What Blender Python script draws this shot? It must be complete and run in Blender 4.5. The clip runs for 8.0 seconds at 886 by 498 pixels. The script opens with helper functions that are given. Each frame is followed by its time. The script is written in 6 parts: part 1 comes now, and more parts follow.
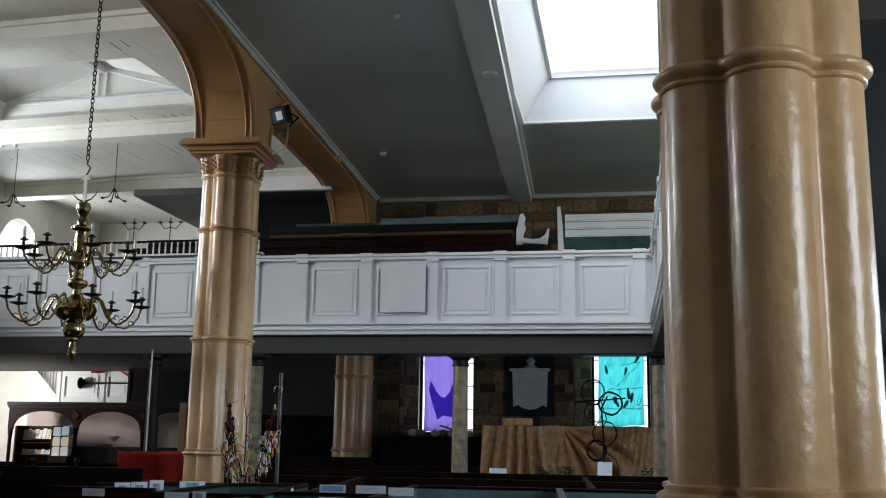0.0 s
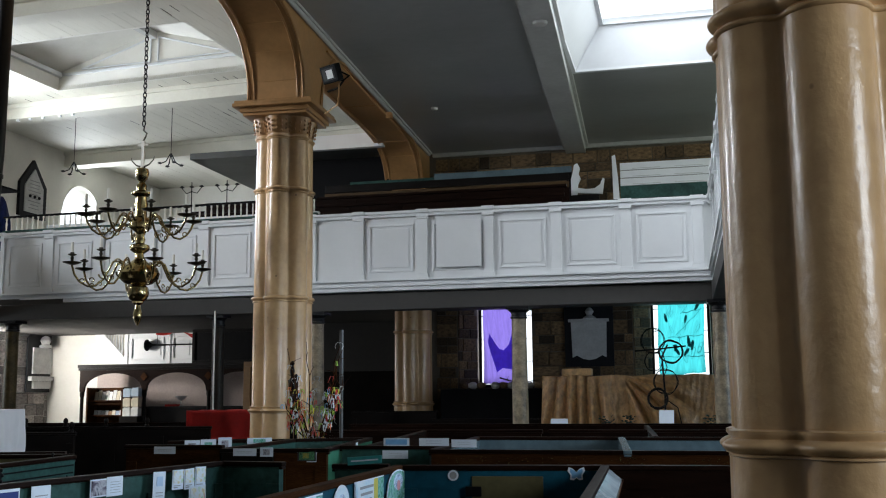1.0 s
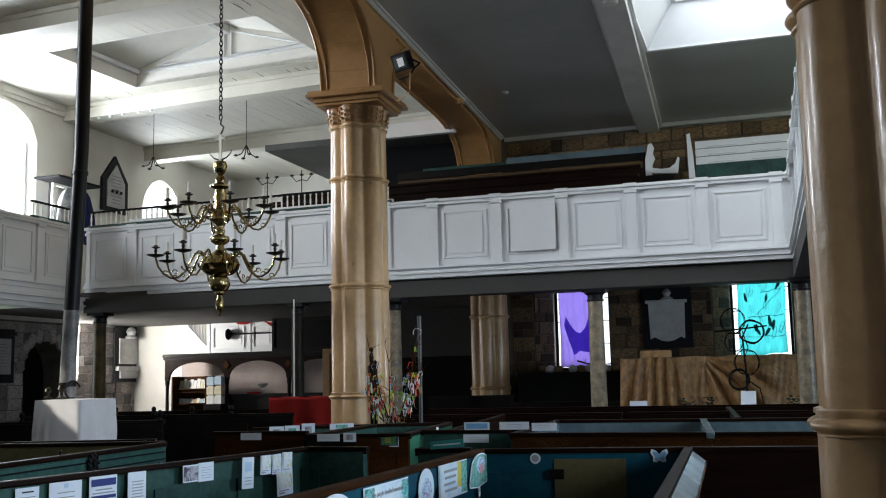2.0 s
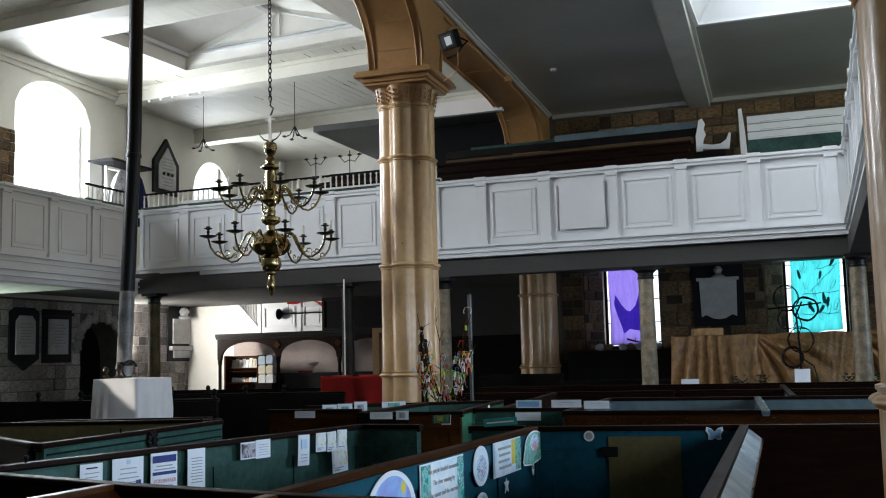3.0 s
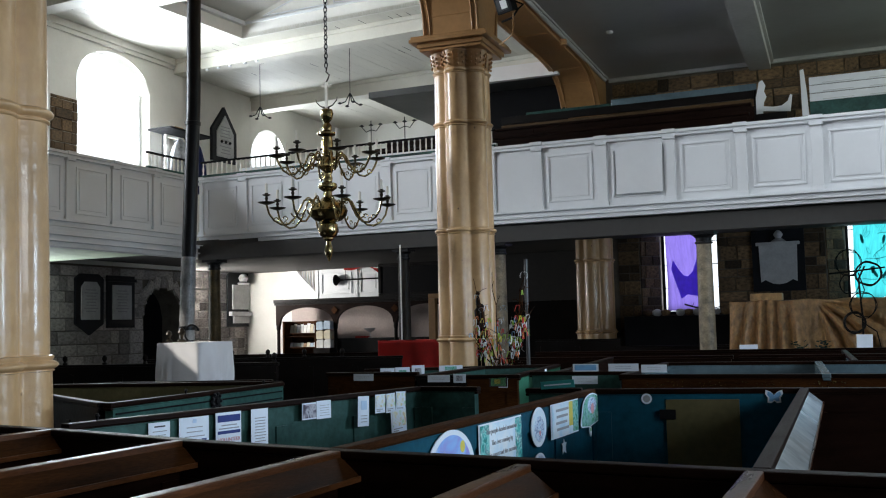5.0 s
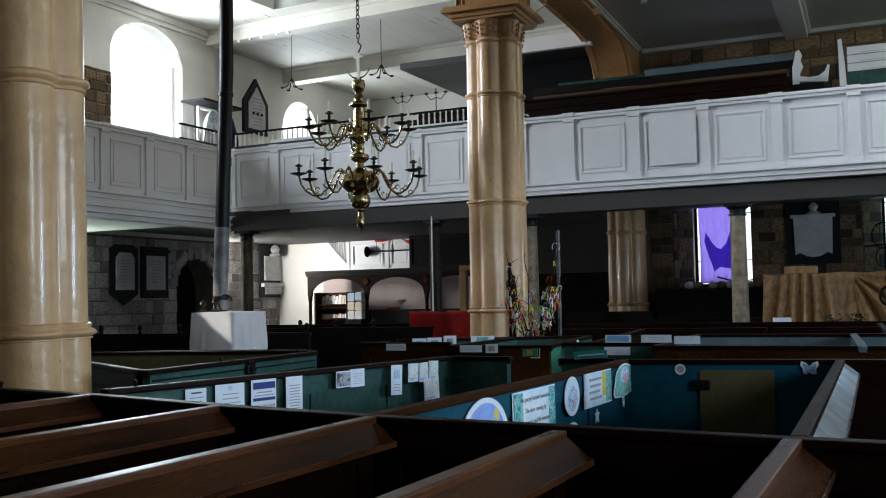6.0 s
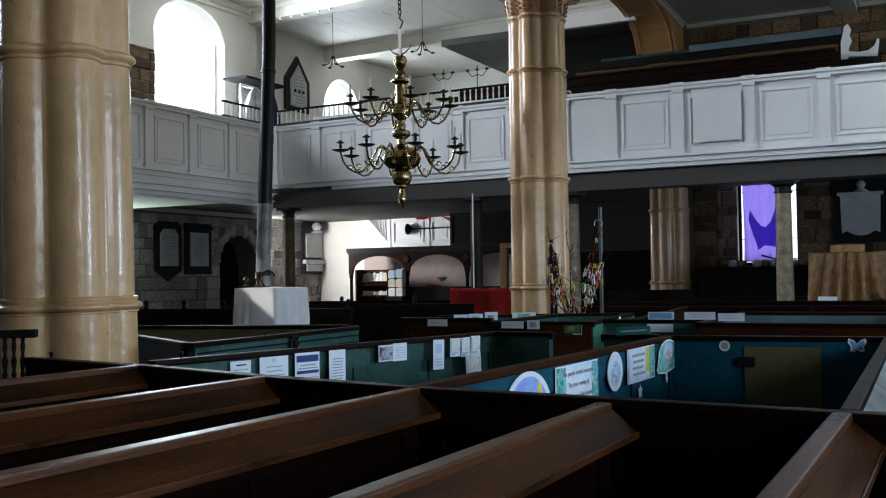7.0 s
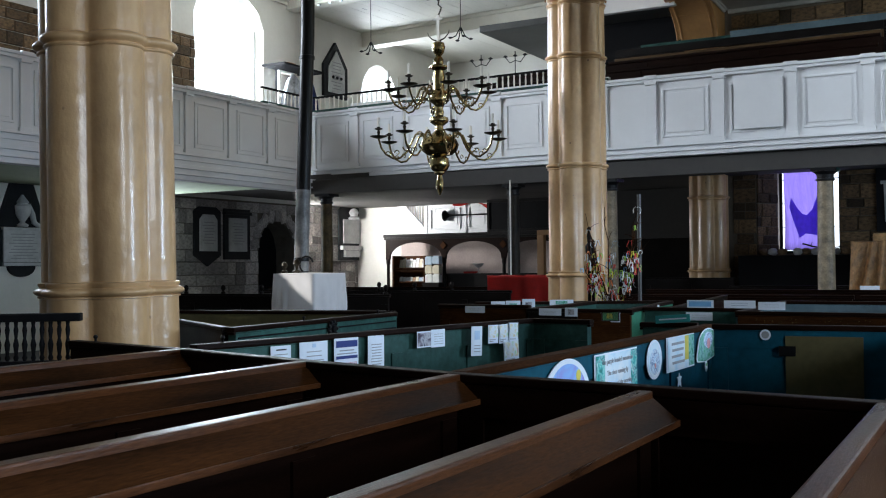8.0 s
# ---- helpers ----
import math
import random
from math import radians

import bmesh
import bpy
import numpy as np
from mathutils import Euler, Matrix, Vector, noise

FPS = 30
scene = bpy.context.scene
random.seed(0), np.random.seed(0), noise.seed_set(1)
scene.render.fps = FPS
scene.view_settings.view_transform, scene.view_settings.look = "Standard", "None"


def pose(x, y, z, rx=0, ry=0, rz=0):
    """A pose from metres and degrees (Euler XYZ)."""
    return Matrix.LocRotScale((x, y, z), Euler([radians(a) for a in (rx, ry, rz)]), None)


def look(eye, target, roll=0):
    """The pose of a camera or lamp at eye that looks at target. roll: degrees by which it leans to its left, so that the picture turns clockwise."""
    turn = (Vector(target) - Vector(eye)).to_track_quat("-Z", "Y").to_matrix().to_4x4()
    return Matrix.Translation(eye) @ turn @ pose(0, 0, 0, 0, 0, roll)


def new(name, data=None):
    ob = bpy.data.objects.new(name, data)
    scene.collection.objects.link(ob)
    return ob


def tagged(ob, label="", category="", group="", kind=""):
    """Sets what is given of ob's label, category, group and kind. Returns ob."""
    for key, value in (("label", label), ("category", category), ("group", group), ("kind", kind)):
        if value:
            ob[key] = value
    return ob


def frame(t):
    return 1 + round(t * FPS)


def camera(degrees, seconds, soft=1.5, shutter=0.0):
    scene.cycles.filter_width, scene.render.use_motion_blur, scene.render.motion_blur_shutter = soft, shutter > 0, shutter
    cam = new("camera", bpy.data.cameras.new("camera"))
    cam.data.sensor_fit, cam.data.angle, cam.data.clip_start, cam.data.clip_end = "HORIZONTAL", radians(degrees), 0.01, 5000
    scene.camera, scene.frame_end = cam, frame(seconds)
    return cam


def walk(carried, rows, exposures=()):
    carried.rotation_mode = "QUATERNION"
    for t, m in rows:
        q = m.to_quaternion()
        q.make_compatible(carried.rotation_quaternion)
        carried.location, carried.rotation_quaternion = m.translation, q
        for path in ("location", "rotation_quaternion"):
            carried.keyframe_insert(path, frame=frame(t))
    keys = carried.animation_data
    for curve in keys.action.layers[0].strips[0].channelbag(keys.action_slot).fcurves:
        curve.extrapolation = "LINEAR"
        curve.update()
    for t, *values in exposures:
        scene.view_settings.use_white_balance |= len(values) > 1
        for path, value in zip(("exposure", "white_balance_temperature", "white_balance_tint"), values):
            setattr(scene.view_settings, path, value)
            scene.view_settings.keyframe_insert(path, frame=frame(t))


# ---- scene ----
cam = camera(47.0, 8.0, soft=1.1)
PATH = [
    (0.0, 0.000, 0.000, 1.600, 100.725, -0.853, 9.951),
    (0.5, -0.002, 0.003, 1.599, 99.177, 0.090, 11.897),
    (1.0, -0.004, -0.006, 1.596, 98.139, 0.483, 13.304),
    (1.5, -0.007, -0.029, 1.596, 97.760, 0.977, 15.448),
    (3.0, -0.043, -0.060, 1.592, 96.240, 1.436, 20.236),
    (3.5, -0.047, -0.062, 1.583, 95.805, 1.504, 20.859),
    (4.0, -0.055, -0.055, 1.577, 95.527, 1.590, 21.922),
    (4.5, -0.044, -0.076, 1.575, 95.099, 1.523, 22.650),
    (6.0, -0.061, -0.096, 1.557, 92.924, 1.118, 25.029),
    (6.5, -0.075, -0.089, 1.542, 92.326, 1.031, 26.067),
    (7.0, -0.076, -0.096, 1.538, 91.741, 0.850, 27.277),
    (7.5, -0.074, -0.107, 1.541, 91.338, 0.666, 28.292),
    (8.0, -0.084, -0.108, 1.539, 91.005, 0.506, 29.314),
]
walk(cam, [(r[0], pose(*r[1:])) for r in PATH], exposures=[(0.0, -0.55, 6500, 10), (1.5, -0.34, 6500, 10), (4.5, -0.33, 6450, 10), (6.5, -0.46, 6200, 10), (7.0, -0.46, 6150, 10), (8.0, -0.16, 6150, 10)])

# ---- world, sun, window light ----
world = bpy.data.worlds.new("sky")
scene.world = world
world.use_nodes = True
wn = world.node_tree.nodes
sky = wn.new("ShaderNodeTexSky")
sky.sky_type = "NISHITA"
sky.sun_disc = False
sky.sun_elevation = radians(29.6)
sky.sun_rotation = radians(-124.7)
world.node_tree.links.new(sky.outputs[0], wn["Background"].inputs[0])
wn["Background"].inputs[1].default_value = 0.15


def lamp(name, kind, energy, colour, m, size=None, size_y=None):
    data = bpy.data.lights.new(name, kind)
    data.energy, data.color = energy, colour
    if kind == "AREA":
        data.shape, data.size, data.size_y = "RECTANGLE", size, size_y
    ob = new(name, data)
    ob.matrix_world = m
    return ob


sun = lamp("sun", "SUN", 5.0, (1.0, 0.94, 0.85), look((-35.0, -9.0, 20.7), (-7.7, 9.9, 1.8)))
sun.data.angle = radians(0.6)
DAY = (0.86, 0.93, 1.0)
EAST = (0.62, 0.8, 1.0)
# daylight in the openings: skylights over the aisle, tall windows of the outer wall, windows of the end wall
lamp("skylight_daylight", "AREA", 165, DAY, look((0.035, 12.13, 7.3), (0.035, 12.13, 0)), 2.0, 6.1)
lamp("tall_window_daylight", "AREA", 760, DAY, look((-16.7, 18.7, 6.6), (-10, 18.0, 6.4)), 2.2, 3.0)
# near lamp stands in an added opening, out of view
lamp("tall_window_daylight_near", "AREA", 760, DAY, look((-16.7, 7.6, 6.4), (-8.5, 11.0, 3.6)), 0.85, 3.4)
lamp("gothic_window_daylight", "AREA", 340, DAY, look((-17.4, 26.4, 6.6), (-8, 26.0, 5.4)), 1.7, 2.0)
# added fill for the stair wall, in an opening hidden behind the pipe
lamp("stair_window_daylight", "AREA", 420, (1.0, 0.97, 0.92), look((-17.3, 22.3, 2.7), (-15.5, 25.1, 2.5)), 0.5, 1.3)
# added fill under the side gallery, from an opening behind a column
lamp("low_window_daylight", "AREA", 115, DAY, look((-16.6, 15.7, 2.1), (-12, 16.5, 1.9)), 1.5, 1.3)
lamp("purple_window_daylight", "AREA", 32, DAY, look((-3.58, 20.875, 2.95), (-3.58, 10, 2.4)), 1.0, 2.3)
lamp("teal_window_daylight", "AREA", 24, DAY, look((-0.06, 20.875, 2.98), (-0.06, 10, 2.4)), 1.0, 2.2)
# east lamps, added out of view to light columns, pews and velvet
lamp("east_window_daylight", "AREA", 230, EAST, look((5.9, 7.4, 2.4), (-4, 6.4, 2.4)), 2.2, 1.3)
lamp("east_window_daylight_far", "AREA", 165, EAST, look((5.9, 14.6, 2.3), (-1.8, 18.4, 1.2)), 2.0, 1.3)
# greenish fill added to brighten the aisle ceiling; its opening is unseen
lamp("gallery_window_daylight", "AREA", 160, (0.88, 1.0, 0.82), look((5.9, 16.6, 5.5), (0.2, 16.2, 6.62)), 1.6, 1.2)
lamp("east_window_daylight_near", "AREA", 300, (0.82, 0.91, 1.0), look((5.85, 0.6, 3.3), (-1.5, 3.6, 3.2)), 2.2, 2.0)
for o in bpy.data.lights:
    if o.name == "tall_window_daylight":
        o.spread = radians(140)
    elif o.name == "tall_window_daylight_near":
        o.spread = radians(105)
    elif o.name == "east_window_daylight":
        o.spread = radians(125)


# ---- materials ----
def material(name, colour, rough=0.5, metal=0.0, vary=0.15, scale=3.0, grain=30.0, bump=0.08, stretch=(1, 1, 1), coat=0.0, spec=0.5, stain=None, islands=False, objects=False, spread=(0.55, 1.45), polish=1.0, chips=0.0):
    """A procedural surface: base colour with stains at a large scale, grain and bump at a small one."""
    mat = bpy.data.materials.new(name)
    mat.use_nodes = True
    nt = mat.node_tree
    b = nt.nodes["Principled BSDF"]
    n = nt.nodes.new
    tc, mp = n("ShaderNodeTexCoord"), n("ShaderNodeMapping")
    mp.inputs["Scale"].default_value = stretch
    nt.links.new(tc.outputs["Object"], mp.inputs[0])
    big, fine = n("ShaderNodeTexNoise"), n("ShaderNodeTexNoise")
    big.inputs["Scale"].default_value, fine.inputs["Scale"].default_value = scale, grain
    big.inputs["Detail"].default_value, fine.inputs["Detail"].default_value = 6, 4
    for tex in (big, fine):
        nt.links.new(mp.outputs[0], tex.inputs["Vector"])
    ramp = n("ShaderNodeValToRGB")
    dark = stain or tuple(c * (1 - vary * 1.6) for c in colour)
    light = tuple(min(1, c * (1 + vary)) for c in colour)
    ramp.color_ramp.elements[0].color, ramp.color_ramp.elements[1].color = (*dark, 1), (*light, 1)
    ramp.color_ramp.elements[0].position, ramp.color_ramp.elements[1].position = 0.28, 0.68
    mid = ramp.color_ramp.elements.new(0.5)
    mid.color = (*colour, 1)
    nt.links.new(big.outputs["Fac"], ramp.inputs[0])
    mix = n("ShaderNodeMix")
    mix.data_type, mix.blend_type = "RGBA", "OVERLAY"
    mix.inputs[0].default_value = min(1, vary * 1.5)
    nt.links.new(ramp.outputs[0], mix.inputs[6])
    nt.links.new(fine.outputs["Fac"], mix.inputs[7])
    out = mix.outputs[2]
    if islands or objects:
        src = n("ShaderNodeObjectInfo") if objects else n("ShaderNodeNewGeometry")
        hsv, mul = n("ShaderNodeHueSaturation"), n("ShaderNodeMapRange")
        mul.inputs[3].default_value, mul.inputs[4].default_value = spread
        nt.links.new(src.outputs["Random" if objects else "Random Per Island"], mul.inputs[0])
        nt.links.new(mul.outputs[0], hsv.inputs["Value"])
        nt.links.new(out, hsv.inputs["Color"])
        out = hsv.outputs[0]
    if chips:
        # knocks in the paint that show the older dark coat
        vor, cut, cm = n("ShaderNodeTexVoronoi"), n("ShaderNodeMapRange"), n("ShaderNodeMix")
        vor.inputs["Scale"].default_value = 3.2
        nt.links.new(mp.outputs[0], vor.inputs["Vector"])
        nt.links.new(vor.outputs["Distance"], cut.inputs[0])
        cut.inputs[1].default_value, cut.inputs[2].default_value = chips * 0.6, chips
        cut.inputs[3].default_value, cut.inputs[4].default_value = 0.75, 0.0
        cm.data_type = "RGBA"
        cm.inputs[7].default_value = (0.1, 0.055, 0.03, 1)
        nt.links.new(cut.outputs[0], cm.inputs[0])
        nt.links.new(out, cm.inputs[6])
        out = cm.outputs[2]
    nt.links.new(out, b.inputs["Base Color"])
    rr = n("ShaderNodeMapRange")
    rr.inputs[3].default_value, rr.inputs[4].default_value = max(0.03, rough - 0.12 * polish), min(1, rough + 0.14 * polish)
    nt.links.new(big.outputs["Fac"], rr.inputs[0])
    nt.links.new(rr.outputs[0], b.inputs["Roughness"])
    b.inputs["Metallic"].default_value = metal
    b.inputs["Coat Weight"].default_value = coat
    b.inputs["Specular IOR Level"].default_value = spec
    bp = n("ShaderNodeBump")
    bp.inputs["Strength"].default_value, bp.inputs["Distance"].default_value = bump, 0.02
    nt.links.new(fine.outputs["Fac"], bp.inputs["Height"])
    nt.links.new(bp.outputs[0], b.inputs["Normal"])
    return mat


M = {
    "column": material("cream_gloss_paint", (0.56, 0.355, 0.175), 0.3, vary=0.13, scale=2.2, grain=15, bump=0.3, stretch=(1, 1, 0.8), coat=0.16, polish=0.6, chips=0.045),
    "arch": material("tan_arch_paint", (0.40, 0.215, 0.085), 0.36, vary=0.12, scale=1.2, grain=14, bump=0.06),
    "white": material("white_gallery_paint", (0.72, 0.735, 0.75), 0.45, vary=0.03, scale=1.5, grain=18, bump=0.02),
    "plaster": material("white_plaster", (0.75, 0.735, 0.68), 0.8, vary=0.07, scale=0.8, grain=12, bump=0.15),
    "boards": material("white_ceiling_boards", (0.66, 0.64, 0.56), 0.6, vary=0.07, scale=1.0, grain=18, bump=0.06, stretch=(1, 0.15, 1)),
    "grey_ceiling": material("grey_aisle_ceiling", (0.36, 0.375, 0.375), 0.3, vary=0.06, scale=0.9, grain=9, bump=0.015, polish=0.25, stretch=(0.6, 1.1, 1)),
    "beam_white": material("grey_white_beam", (0.5, 0.5, 0.49), 0.5, vary=0.08, scale=1.5, grain=12, bump=0.06),
    "stone": material("sandstone", (0.14, 0.088, 0.044), 0.85, vary=0.45, scale=4.5, grain=34, bump=0.9, objects=True, spread=(0.25, 1.7)),
    "stone_grey": material("limewashed_stone", (0.42, 0.38, 0.355), 0.85, vary=0.3, scale=4.5, grain=34, bump=0.9, objects=True, spread=(0.5, 1.4)),
    "mortar": material("mortar", (0.13, 0.11, 0.085), 0.95, vary=0.2, scale=4, grain=50, bump=0.4),
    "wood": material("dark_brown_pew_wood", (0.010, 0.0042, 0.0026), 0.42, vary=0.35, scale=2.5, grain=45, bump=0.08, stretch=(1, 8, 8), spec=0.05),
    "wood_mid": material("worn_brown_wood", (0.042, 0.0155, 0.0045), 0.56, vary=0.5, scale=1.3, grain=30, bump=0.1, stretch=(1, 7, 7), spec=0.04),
    # rubbed wood of the rails, paler also for the highlights along their edges
    "wood_worn_lit": material("rubbed_highlit_brown_wood", (0.075, 0.028, 0.0095), 0.3, vary=0.5, scale=1.7, grain=30, bump=0.1, stretch=(1, 8, 8), spec=0.2),
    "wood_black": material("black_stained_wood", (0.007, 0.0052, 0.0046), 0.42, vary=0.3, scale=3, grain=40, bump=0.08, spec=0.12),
    "green": material("dark_green_pew_paint", (0.026, 0.07, 0.06), 0.42, vary=0.38, scale=2.2, grain=26, bump=0.07, spec=0.15),
    "green_bright": material("bright_green_baize", (0.02, 0.15, 0.085), 0.75, vary=0.15, scale=3, grain=60, bump=0.12),
    "teal_paint": material("blue_green_pew_paint", (0.006, 0.062, 0.098), 0.45, vary=0.25, scale=2.2, grain=26, bump=0.07, spec=0.12),
    "olive": material("olive_pew_paint", (0.10, 0.088, 0.04), 0.5, vary=0.2, scale=2, grain=24, bump=0.06, spec=0.25),
    "floor": material("dark_flagstones", (0.04, 0.036, 0.032), 0.6, vary=0.25, scale=1.5, grain=20, bump=0.2),
    "iron": material("black_iron", (0.008, 0.008, 0.009), 0.4, 0.0, vary=0.2, scale=4, grain=40, bump=0.08, spec=0.22),
    "brass": material("aged_brass", (0.34, 0.27, 0.13), 0.13, 1.0, vary=0.25, scale=8, grain=30, bump=0.03),
    "brass_dark": material("dark_bronze_pan", (0.05, 0.042, 0.03), 0.35, 0.8, vary=0.2, scale=8, grain=30, bump=0.03),
    "wax": material("white_candle_wax", (0.80, 0.77, 0.70), 0.5, vary=0.05, scale=10, grain=60, bump=0.03),
    # grey paint taken down so the colour carries the shade under the galleries
    "soffit": material("shade_darkened_soffit", (0.04, 0.037, 0.034), 0.7, vary=0.1, scale=1.5, grain=12, bump=0.06),
    "slate": material("black_slate", (0.012, 0.013, 0.016), 0.5, vary=0.2, scale=5, grain=40, bump=0.05, spec=0.2),
    "marble": material("grey_white_marble", (0.50, 0.50, 0.50), 0.4, vary=0.12, scale=4, grain=25, bump=0.04),
    "paper": material("white_paper", (0.76, 0.83, 0.92), 0.8, vary=0.03, scale=6, grain=50, bump=0.03),
    "linen": material("white_linen", (0.74, 0.73, 0.74), 0.85, vary=0.06, scale=4, grain=160, bump=0.1),
    "velvet": material("crushed_gold_velvet", (0.56, 0.33, 0.135), 0.36, vary=0.24, scale=11, grain=26, bump=0.9, stretch=(1, 1, 0.75), spec=0.8),
    "red": material("red_cloth", (0.42, 0.014, 0.01), 0.8, vary=0.2, scale=5, grain=90, bump=0.15),
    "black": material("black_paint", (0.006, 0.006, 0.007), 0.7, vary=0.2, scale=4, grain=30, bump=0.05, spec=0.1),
    "pale_green": material("pale_green_soffit", (0.45, 0.52, 0.38), 0.7, vary=0.06, scale=1.5, grain=12, bump=0.05),
    "blue_grey": material("blue_grey_paint", (0.10, 0.145, 0.165), 0.22, vary=0.15, scale=2, grain=20, bump=0.06),
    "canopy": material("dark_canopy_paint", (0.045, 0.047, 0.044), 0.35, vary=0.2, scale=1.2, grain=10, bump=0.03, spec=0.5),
    # darker copy of the post colour; holds the shadow under the nave gallery
    "shaded_post": material("post_darkened_for_shade", (0.022, 0.018, 0.013), 0.45, vary=0.3, scale=6, grain=30, bump=0.08, spec=0.15),
    "lead": material("ochre_marbled_column", (0.21, 0.165, 0.105), 0.45, vary=0.4, scale=7, grain=40, bump=0.1),
}


def glow(name, colour, strength):
    """Bright sky seen through a window pane."""
    mat = bpy.data.materials.new(name)
    mat.use_nodes = True
    b = mat.node_tree.nodes["Principled BSDF"]
    b.inputs["Base Color"].default_value = (*colour, 1)
    b.inputs["Emission Color"].default_value = (*colour, 1)
    b.inputs["Emission Strength"].default_value = strength
    return mat


def cloth_lit(name, colour, glow_through):
    """Thin dyed cloth that daylight shines through."""
    mat = bpy.data.materials.new(name)
    mat.use_nodes = True
    nt = mat.node_tree
    b = nt.nodes["Principled BSDF"]
    b.inputs["Roughness"].default_value = 0.9
    tex = nt.nodes.new("ShaderNodeTexNoise")
    tex.inputs["Scale"].default_value = 7.0
    tex.inputs["Detail"].default_value = 5
    ramp = nt.nodes.new("ShaderNodeValToRGB")
    ramp.color_ramp.elements[0].color = (*[c * 0.55 for c in colour], 1)
    ramp.color_ramp.elements[1].color = (*[min(1, c * 1.15) for c in colour], 1)
    nt.links.new(tex.outputs["Fac"], ramp.inputs[0])
    nt.links.new(ramp.outputs[0], b.inputs["Base Color"])
    tr = nt.nodes.new("ShaderNodeBsdfTranslucent")
    nt.links.new(ramp.outputs[0], tr.inputs[0])
    mx = nt.nodes.new("ShaderNodeMixShader")
    mx.inputs[0].default_value = glow_through
    nt.links.new(b.outputs[0], mx.inputs[1])
    nt.links.new(tr.outputs[0], mx.inputs[2])
    nt.links.new(mx.outputs[0], nt.nodes["Material Output"].inputs[0])
    return mat


M["beam_dim"] = material("dull_grey_metal", (0.07, 0.07, 0.072), 0.35, 0.3, vary=0.15, scale=6, grain=40, bump=0.03)
M["ochre_dim"] = material("dull_ochre_paint", (0.10, 0.075, 0.036), 0.5, vary=0.35, scale=5, grain=30, bump=0.08, spec=0.2)
M["wood_polished"] = material("polished_brown_wood", (0.05, 0.02, 0.008), 0.2, vary=0.4, scale=1.6, grain=30, bump=0.06, stretch=(1, 8, 8), spec=0.6)
# paler grey that puts the sunlight on the lower pipe into its colour
M["sunlit_pipe"] = material("sunlit_pipe_grey", (0.2, 0.195, 0.19), 0.45, 0.0, vary=0.3, scale=6, grain=40, bump=0.06)
M["stall_back"] = material("dull_pink_plaster", (0.46, 0.38, 0.35), 0.8, vary=0.12, scale=1.5, grain=20, bump=0.1)
M["bench_brown"] = material("brown_bench_wood", (0.075, 0.042, 0.016), 0.5, vary=0.3, scale=2, grain=30, bump=0.08, stretch=(1, 8, 8), spec=0.2)
# sloping rest: skylight reflection painted in as a pale blue-grey base
M["ledge"] = material("skylight_sheen_ledge", (0.40, 0.46, 0.50), 0.22, vary=0.2, scale=3, grain=20, bump=0.08)
M["sky_pane"] = glow("bright_sky_pane", (0.9, 0.96, 1.0), 2.0)
M["teal_cloth"] = cloth_lit("teal_sheer_cloth", (0.04, 0.34, 0.35), 0.8)
M["purple_cloth"] = cloth_lit("purple_sheer_cloth", (0.13, 0.09, 0.30), 0.7)


# ---- mesh helpers ----
def mesh_of(bm, name, mat, smooth=None):
    me = bpy.data.meshes.new(name)
    bmesh.ops.recalc_face_normals(bm, faces=bm.faces)
    if smooth:
        for f in bm.faces:
            f.smooth = True
        for e in bm.edges:
            e.smooth = len(e.link_faces) == 2 and e.calc_face_angle(0) < smooth
    bm.to_mesh(me)
    bm.free()
    me.materials.append(mat)
    return me


def thing(name, label, category, at=(0, 0, 0), rz=0.0, group="", kind=""):
    ob = new(name)
    ob.empty_display_size = 0.1
    ob.matrix_world = pose(*at, 0, 0, rz)
    return tagged(ob, label, category, group, kind)


def part(name, bm, mat, parent, label="", smooth=None, m=None):
    ob = new(name, mesh_of(bm, name, mat, smooth))
    ob.parent = parent
    if m is not None:
        ob.matrix_local = m
    return tagged(ob, label) if label else ob


def solid(name, bm, mat, label, category="", kind="", group="", smooth=None):
    return tagged(new(name, mesh_of(bm, name, mat, smooth)), label, category, group, kind)


def box(bm, x0, x1, y0, y1, z0, z1, m=None):
    v = [bm.verts.new(Vector(p) if m is None else m @ Vector(p)) for p in
         ((x0, y0, z0), (x1, y0, z0), (x1, y1, z0), (x0, y1, z0), (x0, y0, z1), (x1, y0, z1), (x1, y1, z1), (x0, y1, z1))]
    for f in ((3, 2, 1, 0), (4, 5, 6, 7), (0, 1, 5, 4), (1, 2, 6, 5), (2, 3, 7, 6), (3, 0, 4, 7)):
        bm.faces.new([v[i] for i in f])
    return bm


def B(*boxes, bevel=0.0, m=None):
    bm = bmesh.new()
    for b in boxes:
        box(bm, *b, m=m)
    if bevel:
        bmesh.ops.bevel(bm, geom=list(bm.edges), offset=bevel, segments=2, affect="EDGES", profile=0.6)
    return bm


def lathe(bm, profile, seg=24, centre=(0, 0), m=None):
    """A turned solid from (radius, z) pairs, bottom to top."""
    rings = []
    for r, z in profile:
        ring = []
        for i in range(seg):
            a = 2 * math.pi * i / seg
            p = Vector((centre[0] + r * math.cos(a), centre[1] + r * math.sin(a), z))
            ring.append(bm.verts.new(p if m is None else m @ p))
        rings.append(ring)
    for a, b in zip(rings, rings[1:]):
        for i in range(seg):
            j = (i + 1) % seg
            bm.faces.new((a[i], a[j], b[j], b[i]))
    bm.faces.new(rings[0][::-1])
    bm.faces.new(rings[-1])
    return bm


